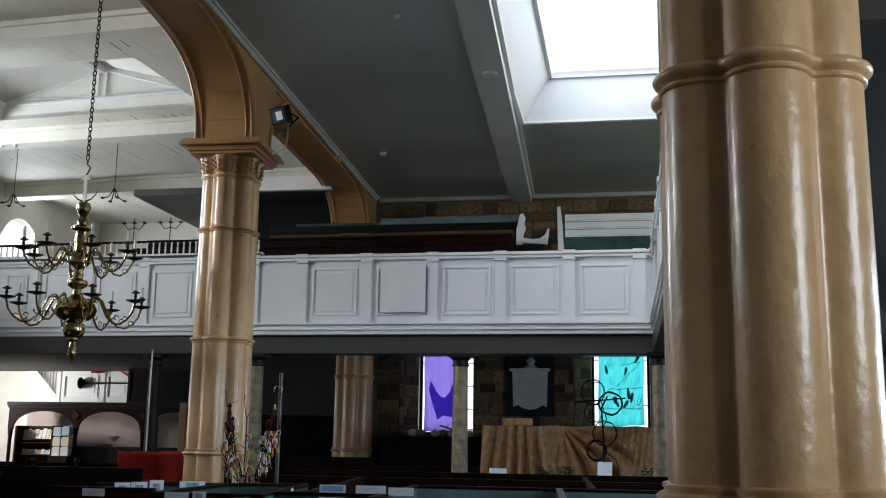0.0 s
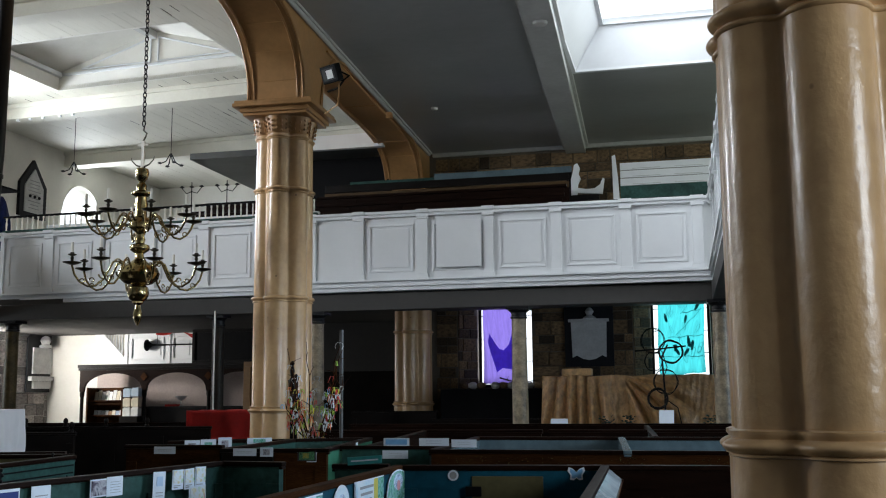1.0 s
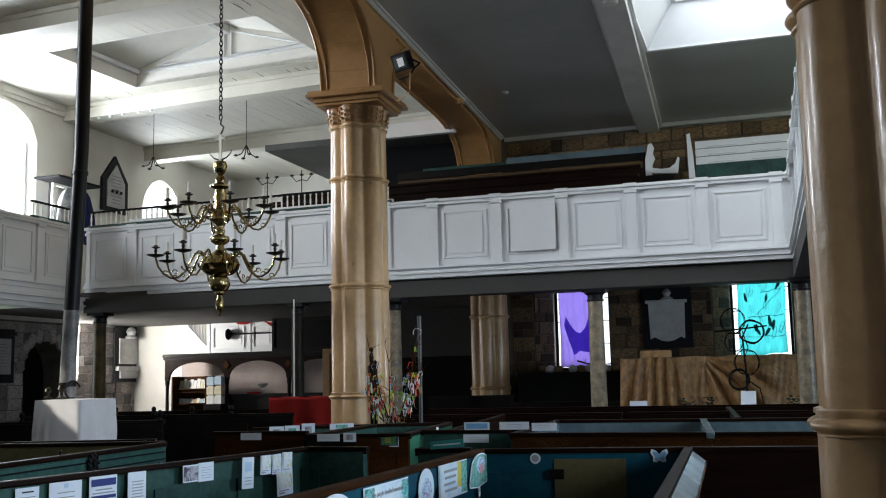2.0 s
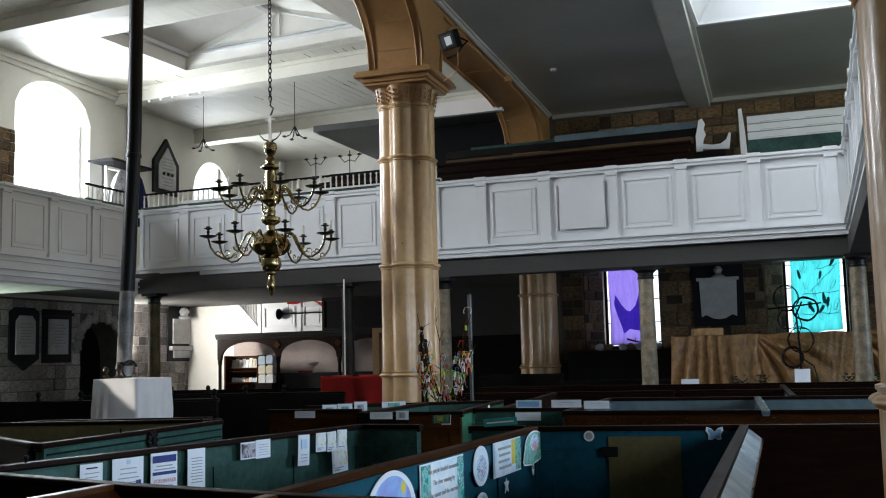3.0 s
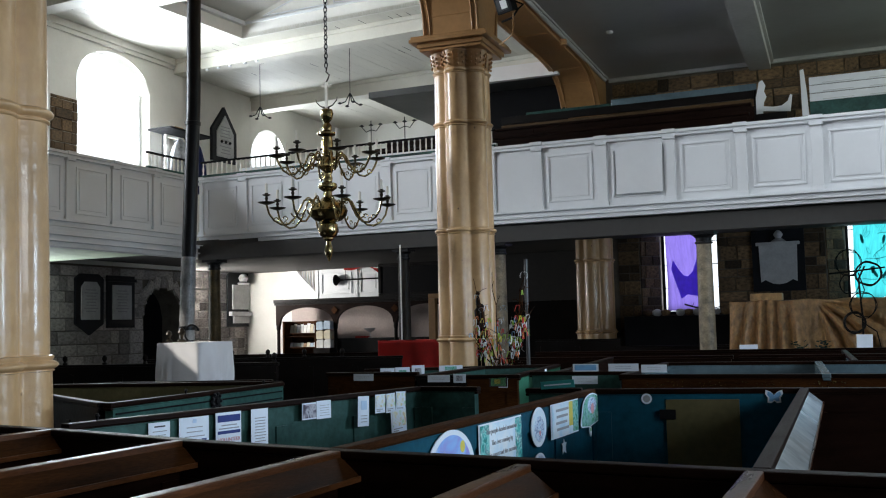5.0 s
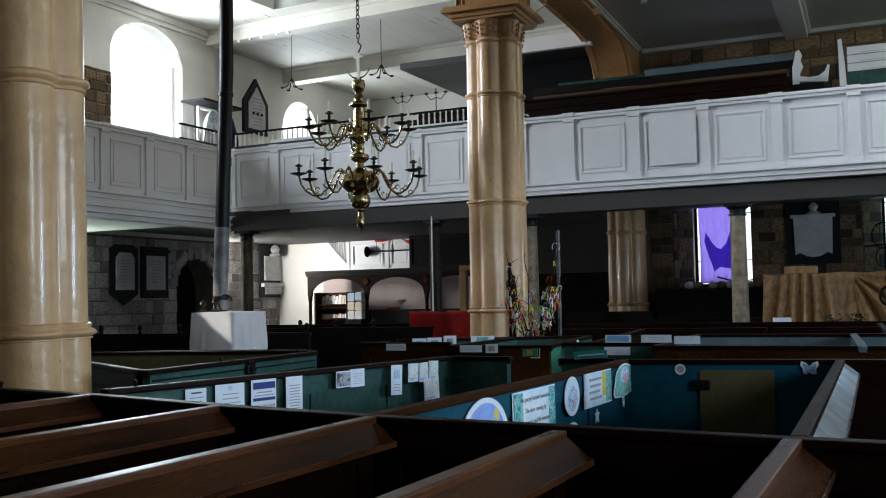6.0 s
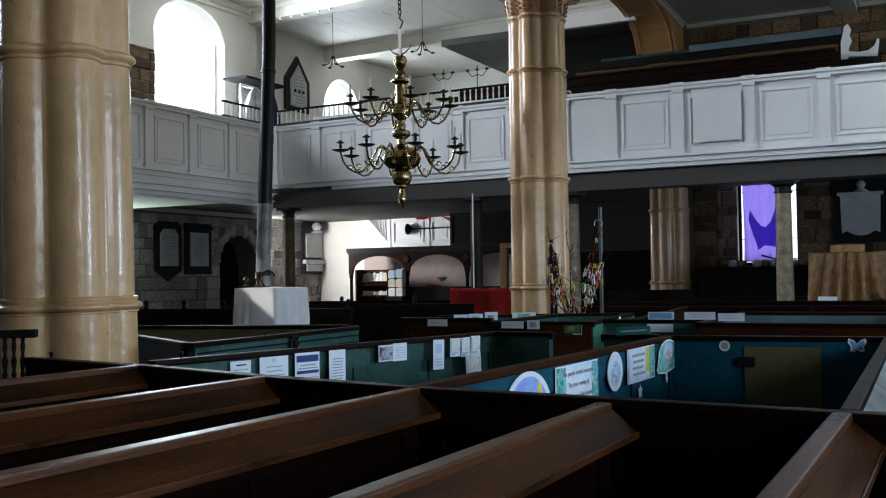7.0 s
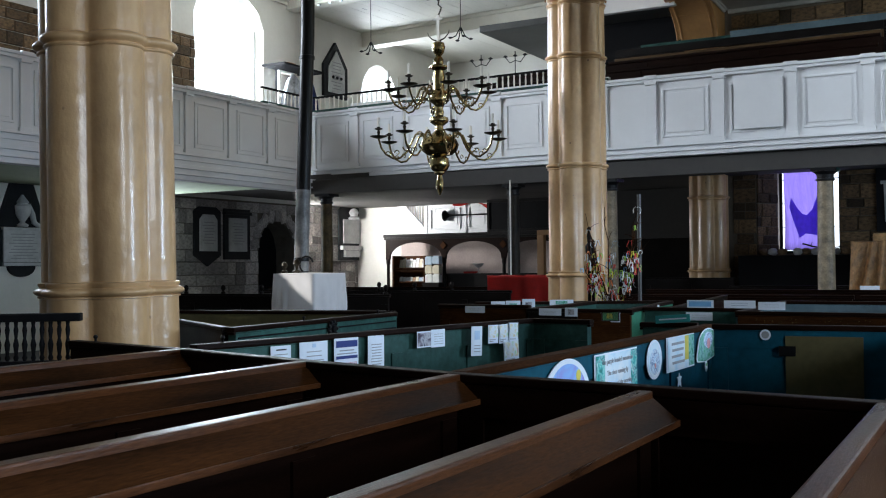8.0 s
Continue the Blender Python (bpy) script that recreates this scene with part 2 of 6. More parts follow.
def tube(bm, pts, r, seg=8, taper=1.0):
    """A round bar along points."""
    pts = [Vector(p) for p in pts]
    rings = []
    for k, p in enumerate(pts):
        d = (pts[min(k + 1, len(pts) - 1)] - pts[max(k - 1, 0)]).normalized()
        u = d.orthogonal().normalized() if k == 0 else (rings_u - d * rings_u.dot(d)).normalized()
        rings_u = u
        w = d.cross(u)
        rk = r * (1 + (taper - 1) * k / max(1, len(pts) - 1))
        rings.append([bm.verts.new(p + rk * (math.cos(2 * math.pi * i / seg) * u + math.sin(2 * math.pi * i / seg) * w)) for i in range(seg)])
    for a, b in zip(rings, rings[1:]):
        for i in range(seg):
            j = (i + 1) % seg
            bm.faces.new((a[i], a[j], b[j], b[i]))
    bm.faces.new(rings[0][::-1])
    bm.faces.new(rings[-1])
    return bm


def prism(bm, outline, y0, y1, m=None):
    """An outline in x and z, extruded along y."""
    a = [bm.verts.new((m or Matrix()) @ Vector((x, y0, z))) for x, z in outline]
    b = [bm.verts.new((m or Matrix()) @ Vector((x, y1, z))) for x, z in outline]
    bm.faces.new(a[::-1])
    bm.faces.new(b)
    for i in range(len(a)):
        j = (i + 1) % len(a)
        bm.faces.new((a[i], a[j], b[j], b[i]))
    return bm


SIDE = Matrix.Rotation(radians(90), 4, "Z")  # turns x to y, y to -x


# ---- large structure ----
def wall(name, label, mat, x0, x1, y0, y1, z0, z1, holes=(), along="x"):
    """A thick wall with openings (from, to, bottom, top, rise of a pointed or round head)."""
    bm = bmesh.new()
    lo, hi = (x0, x1) if along == "x" else (y0, y1)

    def slab(a, b, c, d):
        if b - a > 1e-4 and d - c > 1e-4:
            box(bm, a, b, y0, y1, c, d) if along == "x" else box(bm, x0, x1, a, b, c, d)

    at = lo
    for a, b, c, d, rise in sorted(holes):
        slab(at, a, z0, z1)
        slab(a, b, z0, c)
        slab(a, b, d, z1)
        if rise:
            n = 8
            for i in range(n):
                u0, u1 = i / n, (i + 1) / n
                h0, h1 = (d - rise * (1 - math.sqrt(max(0, 1 - (1 - u) ** 2)) ** 1.15) for u in (u0, u1))
                for s in (0, 1):
                    pts = [(a + (b - a) / 2 * u0, h0), (a + (b - a) / 2 * u1, h1), (a + (b - a) / 2 * u1, d), (a + (b - a) / 2 * u0, d)]
                    if s:
                        pts = [(a + b - p, q) for p, q in pts]
                    if along == "x":
                        prism(bm, pts, y0, y1)
                    else:
                        prism(bm, pts, -x1, -x0, SIDE)
        at = b
    slab(at, hi, z0, z1)
    return solid(name, bm, mat, label, "wall", "structure")


solid("floor", B((-19, 9, -9, 33, -0.3, 0.0)), M["floor"], "dark worn stone church floor", "floor", "structure")
# outer wall of the nave
wall("wall_west", "white plastered outer wall with tall arched windows", M["plaster"], -17.1, -16.5, -8, 21.3, 3.2, 9.0,
     [(2.75, 3.95, 4.6, 8.58, 0.5), (7.15, 8.05, 4.6, 8.58, 0.5), (17.5, 20.0, 4.6, 8.28, 0.75)], "y")
wall("wall_west_low", "rough limewashed stone wall under the gallery", M["mortar"], -17.1, -16.5, 14.7, 21.3, 0.0, 3.2, [(14.9, 16.55, 1.4, 2.8, 0.3), (19.75, 21.2, 0.0, 2.75, 0.75)], "y")
wall("wall_west_plain", "white plastered wall under the side gallery", M["plaster"], -17.1, -16.5, -8, 14.7, 0.0, 3.2, along="y")
wall("wall_west_far", "white plastered wall with a pointed window", M["plaster"], -17.8, -17.2, 21.3, 31.0, 0.0, 9.0,
     [(22.03, 22.57, 1.9, 3.3, 0.0), (25.4, 27.5, 5.2, 7.8, 1.1)], "y")
solid("wall_return", B((-17.2, -17.1, 21.3, 21.42, 0, 9)), M["plaster"], "white plastered wall return", "wall", "structure")
wall("wall_north_nave", "white plastered end wall of the nave", M["plaster"], -17.8, -5.2, 31.0, 31.5, 0.0, 9.0)
wall("wall_north_aisle", "rough sandstone end wall with two tall windows", M["mortar"], -5.2, 6.2, 20.4, 21.0, 0.0, 7.4,
     [(-4.505, -2.98, 1.74, 4.2, 0.0), (-0.98, 0.51, 1.88, 4.2, 0.0)])
# splayed window jambs
for x, z in ((-4.165, 1.74), (-0.64, 1.88)):
    bm = bmesh.new()
    lo, hi = ([bm.verts.new((a, b, c)) for a, b in ((x - 0.34, 20.4), (x, 20.72), (x, 21.0), (x - 0.34, 21.0))] for c in (z, 4.2))
    bm.faces.new(lo[::-1])
    bm.faces.new(hi)
    for i in range(4):
        bm.faces.new((lo[i], lo[(i + 1) % 4], hi[(i + 1) % 4], hi[i]))
    solid("window_jamb", bm, M["mortar"], "splayed sandstone jamb beside the tall window", "jamb", "structure")
wall("wall_north_return", "dark plastered wall behind the arcade", M["plaster"], -5.6, -5.2, 20.45, 31.0, 0.0, 9.0, along="y")
wall("wall_east", "white plastered side wall", M["plaster"], 6.0, 6.5, -8, 20.4, 0.0, 7.4, [(-0.6, 1.8, 2.2, 4.4, 0.4), (6.2, 8.6, 1.7, 3.1, 0.0), (13.5, 15.7, 1.6, 3.0, 0.0), (15.75, 17.45, 4.85, 6.15, 0.0)], "y")
wall("wall_south", "white plastered wall", M["plaster"], -17.1, 6.5, -8.5, -8.0, 0.0, 9.0)

# aisle ceiling with its two skylight wells
def aisle_ceiling():
    z, t = 6.62, 0.12
    bm = bmesh.new()
    xs = (-5.3, -1.48, 1.55, 6.2)
    ys = (-8.2, 1.2, 5.2, 8.8, 15.46, 20.7)
    for i in range(3):
        for j in range(5):
            if not (i == 1 and j == 3):
                box(bm, xs[i], xs[i + 1], ys[j], ys[j + 1], z, z + t)
    return solid("ceiling", bm, M["grey_ceiling"], "dull grey painted aisle ceiling with a soft sheen", "ceiling", "structure")


aisle_ceiling()


def skylight(y0, y1):
    ob = thing("skylight", "deep white skylight well with a bright pane", "skylight", (0.035, (y0 + y1) / 2, 6.62))
    hx, hy, ix, iy, h = 1.515, (y1 - y0) / 2, 1.12, (y1 - y0) / 2 - 0.13, 0.62
    bm = bmesh.new()
    for (ax, ay, bx, by) in ((-1, -1, 1, -1), (1, -1, 1, 1), (1, 1, -1, 1), (-1, 1, -1, -1)):
        q = [(ax * hx, ay * hy, -0.01), (bx * hx, by * hy, -0.01), (bx * ix, by * iy, h), (ax * ix, ay * iy, h)]
        o = [(p[0] * 1.06, p[1] * 1.06, p[2]) for p in q]
        v = [bm.verts.new(p) for p in q + o]
        for f in ((0, 1, 2, 3), (7, 6, 5, 4), (0, 4, 5, 1), (3, 2, 6, 7), (0, 3, 7, 4), (1, 5, 6, 2)):
            bm.faces.new([v[i] for i in f])
    bmesh.ops.remove_doubles(bm, verts=bm.verts, dist=0.001)
    part("well", bm, M["white"], ob)
    t = 0.06
    part("frame", B((-ix, ix, -iy, -iy + t, h, h + 0.1), (-ix, ix, iy - t, iy, h, h + 0.1), (-ix, -ix + t, -iy + t, iy - t, h, h + 0.1), (ix - t, ix, -iy + t, iy - t, h, h + 0.1)), M["white"], ob)
    part("pane", B((-ix, ix, -iy, iy, h + 0.105, h + 0.12)), M["sky_pane"], ob, "bright frosted pane")
    s = 0.07
    part("lip", B((-hx - s, hx + s, -hy - s, -hy, -0.05, 0), (-hx - s, hx + s, hy, hy + s, -0.05, 0), (-hx - s, -hx, -hy, hy, -0.05, 0), (hx, hx + s, -hy, hy, -0.05, 0), bevel=0.008), M["white"], ob)


skylight(8.8, 15.46)

# painted beam along the aisle ceiling
bm = B((-0.2, 0.2, -15, 8.35, 6.44, 6.62), (0.201, 0.26, -15, 8.35, 6.57, 6.62), (-0.26, -0.201, -15, 8.35, 6.57, 6.62), bevel=0.01, m=pose(-1.66, 12.0, 0, 0, 0, 2.3))
solid("beam", bm, M["beam_white"], "grey-white painted beam along the aisle ceiling", "beam", "structure")
solid("trim", B((-5.0, 6.0, 20.33, 20.4, 6.54, 6.62), bevel=0.01), M["beam_white"], "painted moulding at the head of the stone wall", "trim", "structure")

# nave ceiling, beams across it and the boarded well
NZ = 8.62


NAVE = pose(-11.4, 18.5, 0, 0, 0, -4.3)  # the nave ceiling lies a little askew to the outer walls


def nave_ceiling():
    bm = bmesh.new()
    for x0, x1, y0, y1 in ((-4.95, 7.8, -27.5, -1.43), (-5.8, -2.54, -1.43, 1.43), (2.54, 7.8, -1.43, 1.43), (-7.8, 7.8, 1.43, 13.8)):
        x = x0
        while x < x1 - 0.01:
            w = min(0.24, x1 - x)
            box(bm, x, x + w - 0.004, y0, y1, NZ + random.uniform(0, 0.004), NZ + 0.1, NAVE)
            x += w
    return solid("ceiling_nave", bm, M["boards"], "white boarded nave ceiling", "ceiling", "structure")


nave_ceiling()
# boards that have shrunk apart beside the well
bm = bmesh.new()
rnd = random.Random(77)
for k in range(26):
    x = -7.2 + 0.24 * rnd.randint(8, 52) + 0.0
    y = rnd.choice((1.7, 1.95, -2.6, -2.2, 4.2)) + rnd.uniform(-0.1, 0.1)
    box(bm, x - 0.612, x - 0.598, y, y + rnd.uniform(0.2, 0.5), NZ - 0.003, NZ - 0.0005, NAVE)
tagged(solid("board_gap", bm, M["black"], "dark open joints between ceiling boards", "gap"), kind="structure")


def ceiling_well():
    ob = new("ceiling_well")
    ob.matrix_world = Matrix.Translation((0, 0, NZ)) @ NAVE
    tagged(ob, "white panelled lantern well with a pitched roof in the boarded ceiling", "ceiling well", kind="structure")
    hx, hy, h, ridge, t = 2.54, 1.43, 0.42, 1.12, 0.06
    for s in (-1, 1):
        a, b = sorted((s * hx, s * (hx + t)))
        part("side_panel", B((a, b, -hy, hy, 0, h)), M["plaster"], ob)
        a, b = sorted((s * (hx - 0.11), s * (hx - 0.002)))
        part("side_ledge", B((a, b, -hy + 0.002, hy - 0.002, h - 0.12, h - 0.02), bevel=0.01), M["white"], ob)
        bm = bmesh.new()
        prism(bm, [(s * (hx + t), h), (0, ridge), (0, ridge + t), (s * (hx + t), h + t)], -hy - t, hy + t)
        part("pitched_roof", bm, M["plaster"], ob)
        y0, y1 = sorted((s * hy, s * (hy + t)))
        bm = bmesh.new()
        prism(bm, [(-hx, 0), (hx, 0), (hx, h), (0, ridge), (-hx, h)], y0, y1)
        part("end_panel", bm, M["plaster"], ob)
        # moulded frame of a triangular panel on the far gable
        tri = [(s * 0.1, h), (s * 1.9, h + 0.02), (s * 0.1, ridge - 0.14)]
        for p, q in zip(tri, tri[1:] + tri[:1]):
            bm = bmesh.new()
            tube(bm, [(p[0], hy - 0.012, p[1]), (q[0], hy - 0.012, q[1])], 0.022, 6)
            part("panel_moulding", bm, M["white"], ob)
    part("ledge_moulding", B((-hx + 0.12, hx - 0.12, hy - 0.05, hy - 0.002, h - 0.1, h - 0.04), bevel=0.01), M["white"], ob)
    part("ridge_beam", B((-0.08, 0.08, -hy, hy - 0.04, ridge - 0.2, ridge - 0.03), bevel=0.012), M["beam_white"], ob)


ceiling_well()
for y, w, d in ((-7.6, 0.4, 0.34), (-3.2, 0.4, 0.34), (2.25, 0.42, 0.36), (6.75, 0.45, 0.42), (-13.6, 0.4, 0.34)):
    x0 = -5.2 if y < 2 else -6.4
    solid("beam_cross", B((x0, 5.85, y - w / 2, y + w / 2, NZ - d, NZ), (x0, 5.85, y - w / 2 - 0.06, y + w / 2 + 0.06, NZ - 0.1, NZ - 0.001), bevel=0.012, m=NAVE), M["boards"], "white painted ceiling beam across the nave", "beam", "structure")
# small pale pegs under the beam beyond the well
for i in range(5):
    x = -4.2 + 0.36 * i + 0.12 * (i > 2)
    o = solid("beam_peg", B((-0.035, 0.035, -0.03, 0.03, -0.05, 0.0), bevel=0.008), M["white"], "small white peg under the ceiling beam", "peg", group="beam pegs")
    o.matrix_world = NAVE @ pose(x, 2.1, NZ - 0.361)
solid("cornice", B((-16.5, -16.38, -8, 21.3, NZ - 0.16, NZ), (-16.5, -16.44, -8, 21.3, NZ - 0.26, NZ - 0.16), bevel=0.01), M["plaster"], "plaster cornice", "trim", "structure")

# arcade: flat round-cornered arches along a line that slants a little
ARC = pose(-5.15, 12.6, 0, 0, 0, 2.2)


def arcade():
    z0, crown, half = 5.46, 6.56, 0.37
    bm = bmesh.new()
    mould = bmesh.new()
    joints = bmesh.new()
    bays = [(-16.4, -8.4), (-8.4, 0.0), (0.0, 7.5)]
    for a, b in bays:
        a, b = a + 0.37, b - 0.37
        n = 56
        c, h = (a + b) / 2, (b - a) / 2
        pts = []
        for i in range(n + 1):
            th = math.pi * (1 - i / n)
            cx, sx = math.cos(th), math.sin(th)
            pts.append((c + h * math.copysign(abs(cx) ** 0.3334, cx), z0 + (crown - z0) * abs(sx) ** 0.91))
        for (p, q), (r, s) in zip(pts, pts[1:]):
            for x in (-half, half):
                f = [bm.verts.new(ARC @ Vector(v)) for v in ((x, p, q), (x, r, s), (x, r, 9.0), (x, p, 9.0))]
                bm.faces.new(f)
            f = [bm.verts.new(ARC @ Vector(v)) for v in ((-half, p, q), (half, p, q), (half, r, s), (-half, r, s))]
            bm.faces.new(f)
        for x in (-half - 0.012, half + 0.012, -half + 0.07, half - 0.07):
            tube(mould, [ARC @ Vector((x, p, q - 0.012 if abs(x) < half else q + 0.03)) for p, q in pts], 0.026 if abs(x) > half else 0.014, 6)
        for i in range(4, n - 1, 6):
            tube(joints, [ARC @ Vector((x, pts[i][0], pts[i][1] - 0.002)) for x in (-half + 0.09, 0, half - 0.09)], 0.007, 5)
    for y in (-16.4, -8.4, 0.0, 7.5):
        box(bm, -half, half, y - 0.37, y + 0.37, z0, 9.0, ARC)
    bmesh.ops.remove_doubles(bm, verts=bm.verts, dist=0.0005)
    ob = solid("arcade_wall", bm, M["arch"], "tan painted arcade with flat round-cornered arches", "arcade", "structure", smooth=0.6)
    part("edge_moulding", mould, M["arch"], ob, smooth=1.0)
    part("joint_bead", joints, M["arch"], ob, smooth=1.0)


arcade()
bm = bmesh.new()
for x, z, r in ((0.4, 6.575, 0.038), (0.45, 6.6, 0.02)):
    tube(bm, [ARC @ Vector((x, y, z)) for y in (-16.0, -8.0, 0.0, 7.6)], r, 8)
solid("cove", bm, M["beam_white"], "pale moulding between the arcade and the aisle ceiling", "trim", "structure", smooth=0.9)


def column(x, y, turn=0.0, lean=(0, 0), capital=True, ring=2.86):
    ob = thing("clustered_column", "glossy cream painted column of clustered round shafts with ring mouldings", "column", (x, y, 0), turn, "columns of the arcade")
    ob.matrix_world = pose(x, y, 0, lean[0], lean[1], turn)
    o, rho, seg = 0.235, 0.155, 120

    def radius(a):
        best = 0
        for k in range(6):
            d = a - k * math.pi / 3
            s = o * math.sin(d)
            if abs(s) < rho and math.cos(d) > -0.2:
                best = max(best, o * math.cos(d) + math.sqrt(rho * rho - s * s))
        return best

    rr = [radius(2 * math.pi * i / seg) for i in range(seg)]
    rr = [(rr[i - 1] + 2 * rr[i] + rr[(i + 1) % seg]) / 4 for i in range(seg)]

    def loft(levels, scale=1.0):
        bm = bmesh.new()
        rings = []
        for z, off in levels:
            k = 1.02 - 0.009 * z
            rings.append([bm.verts.new(((r * k + off) * math.cos(2 * math.pi * i / seg), (r * k + off) * math.sin(2 * math.pi * i / seg), z)) for i, r in enumerate(rr)])
        for a, b in zip(rings, rings[1:]):
            for i in range(seg):
                j = (i + 1) % seg
                bm.faces.new((a[i], a[j], b[j], b[i]))
        bm.faces.new(rings[0][::-1])
        bm.faces.new(rings[-1])
        return bm

    part("shaft", loft([(1.44, 0), (2.1, 0.002), (2.85, 0), (3.6, 0.002), (4.3, 0), (5.05, -0.002)]), M["column"], ob, smooth=0.9)
    for z, s in ((ring, 0.95), (4.3, 0.9), (5.0, 0.6)):
        lv = [(z + s * (-0.058 + 0.024 * i / 4), 0.014 * s * math.sin(math.pi * i / 4) ** 0.7 + 0.002) for i in range(5)]
        lv += [(z + s * (-0.03 + 0.062 * i / 8), 0.036 * s * math.sin(math.pi * i / 8) ** 0.7 + 0.002) for i in range(9)]
        part("ring", loft(lv), M["column"], ob, smooth=0.9)
    lv = [(1.378, 0.014), (1.38, 0.024), (1.388, 0.024)] + [(1.39 + 0.05 * i / 8, 0.014 + 0.034 * math.sin(math.pi * i / 8) ** 0.8) for i in range(9)] + [(1.445, 0.014), (1.452, 0.022), (1.466, 0.022), (1.472, 0.003)]
    part("base_ring", loft(lv), M["column"], ob, smooth=0.9)
    part("plinth", loft([(0, 0.02), (0.2, 0.02), (1.377, 0.012)]), M["column"], ob, smooth=0.9)
    if capital:
        part("capital", loft([(5.04, 0.0), (5.06, 0.012), (5.2, 0.03), (5.27, 0.05)]), M["arch"], ob, "carved tan capital", smooth=0.9)
        bm = bmesh.new()
        for i in range(0, seg, 3):
            a = 2 * math.pi * i / seg
            for z in (5.07, 5.13, 5.19):
                r = rr[i] * 0.98 + 0.022 + (z - 5.04) * 0.14
                bmesh.ops.create_icosphere(bm, subdivisions=1, radius=0.014, matrix=Matrix.Translation((r * math.cos(a), r * math.sin(a), z + 0.03 * (i % 2))) @ Matrix.Diagonal((1, 1, 1.6, 1)))
        part("carving", bm, M["arch"], ob, smooth=1.2)
        bm = B((-0.44, 0.44, -0.44, 0.44, 5.27, 5.31), (-0.47, 0.47, -0.47, 0.47, 5.311, 5.37), (-0.55, 0.55, -0.55, 0.55, 5.371, 5.42), (-0.53, 0.53, -0.53, 0.53, 5.421, 5.459), bevel=0.012)
        ab = part("abacus", bm, M["arch"], ob, "square moulded abacus")
        ab.matrix_local = pose(0, 0, 0, 0, 0, 2.2 - turn)
    return ob


column(-5.15, 12.6, 33)
column(-5.36, 20.07, 32)
column(-4.77, 4.22, 30, (0.5, -0.6))
column(0.515, 3.84, 30, capital=False, ring=2.93)


# ---- galleries ----
def gallery_front(name, length, bays, m, first=0.0, label=""):
    """White panelled gallery front along local x, its face towards local -y, from fascia to rail."""
    ob = new(name)
    ob.matrix_world = m
    tagged(ob, label, "gallery front", kind="structure")
    zb, zt = 3.33, 4.68
    part("back_board", B((0, length, 0.03, 0.12, zb, zt - 0.05)), M["white"], ob)
    part("fascia", B((0, length, -0.035, 0.029, zb, zb + 0.07), (0, length, -0.07, 0.029, zb + 0.0705, zb + 0.095), (0, length, -0.03, 0.029, zb + 0.0955, zb + 0.16), (0, length, -0.09, 0.029, zb + 0.1605, zb + 0.2), bevel=0.005), M["white"], ob, "stepped white fascia moulding")
    part("top_rail", B((0, length, -0.06, 0.17, zt - 0.05, zt), (0, length, -0.035, 0.029, zt - 0.1, zt - 0.0505), bevel=0.008), M["white"], ob, "moulded white top rail")
    part("cap_strip", B((0, length, 0.02, 0.16, zt + 0.0005, zt + 0.022), bevel=0.006), M["wood_black"], ob, "thin dark strip on the rail")
    step = length / bays
    bays = math.ceil(bays) + 1
    for k in range(bays + 1):
        x = first + k * step
        if x < 0.0 or x > length:
            continue
        xa, xb = max(0, x - 0.085), min(length, x + 0.085)
        part("pilaster", B((xa, xb, -0.015, 0.029, zb + 0.21, zt - 0.105), (xa - 0.02, xb + 0.02, -0.03, 0.028, zb + 0.206, zb + 0.27), (xa - 0.015, xb + 0.015, -0.05, 0.028, zt - 0.145, zt - 0.09), (xa - 0.02, xb + 0.02, -0.075, 0.0, zt - 0.045, zt + 0.012), bevel=0.005), M["white"], ob)
    for k in range(bays):
        a, b = first + k * step + 0.17, first + (k + 1) * step - 0.17
        if a < 0 or b > length:
            continue
        z0, z1 = zb + 0.32, zt - 0.22
        f = 0.035
        part("panel", B((a, b, 0.008, 0.029, z0, z0 + f), (a, b, 0.008, 0.029, z1 - f, z1), (a, a + f, 0.008, 0.029, z0 + f, z1 - f), (b - f, b, 0.008, 0.029, z0 + f, z1 - f), (a + 0.075, b - 0.075, 0.018, 0.029, z0 + 0.075, z1 - 0.075), bevel=0.006), M["white"], ob)
    return ob


GY = 16.38
gallery_front("gallery_front_north", 6.62, 5.9, pose(-6.12, GY, 0), 0.79 - 1.122, "white panelled wooden gallery front")
gallery_front("gallery_front_nave", 6.4, 6, pose(-12.5, GY + 0.25, 0, 0, 0, -2.2), 0.0, "white panelled wooden gallery front")
gallery_front("gallery_front_west", 20.0, 18, pose(-12.5, -3.6, 0, 0, 0, 90), 0.0, "white panelled wooden gallery front along the nave side")
gallery_front("gallery_front_east", 12.3, 11, pose(0.5, GY, 0, 0, 0, -90), 0.0, "white panelled wooden gallery front along the aisle side")
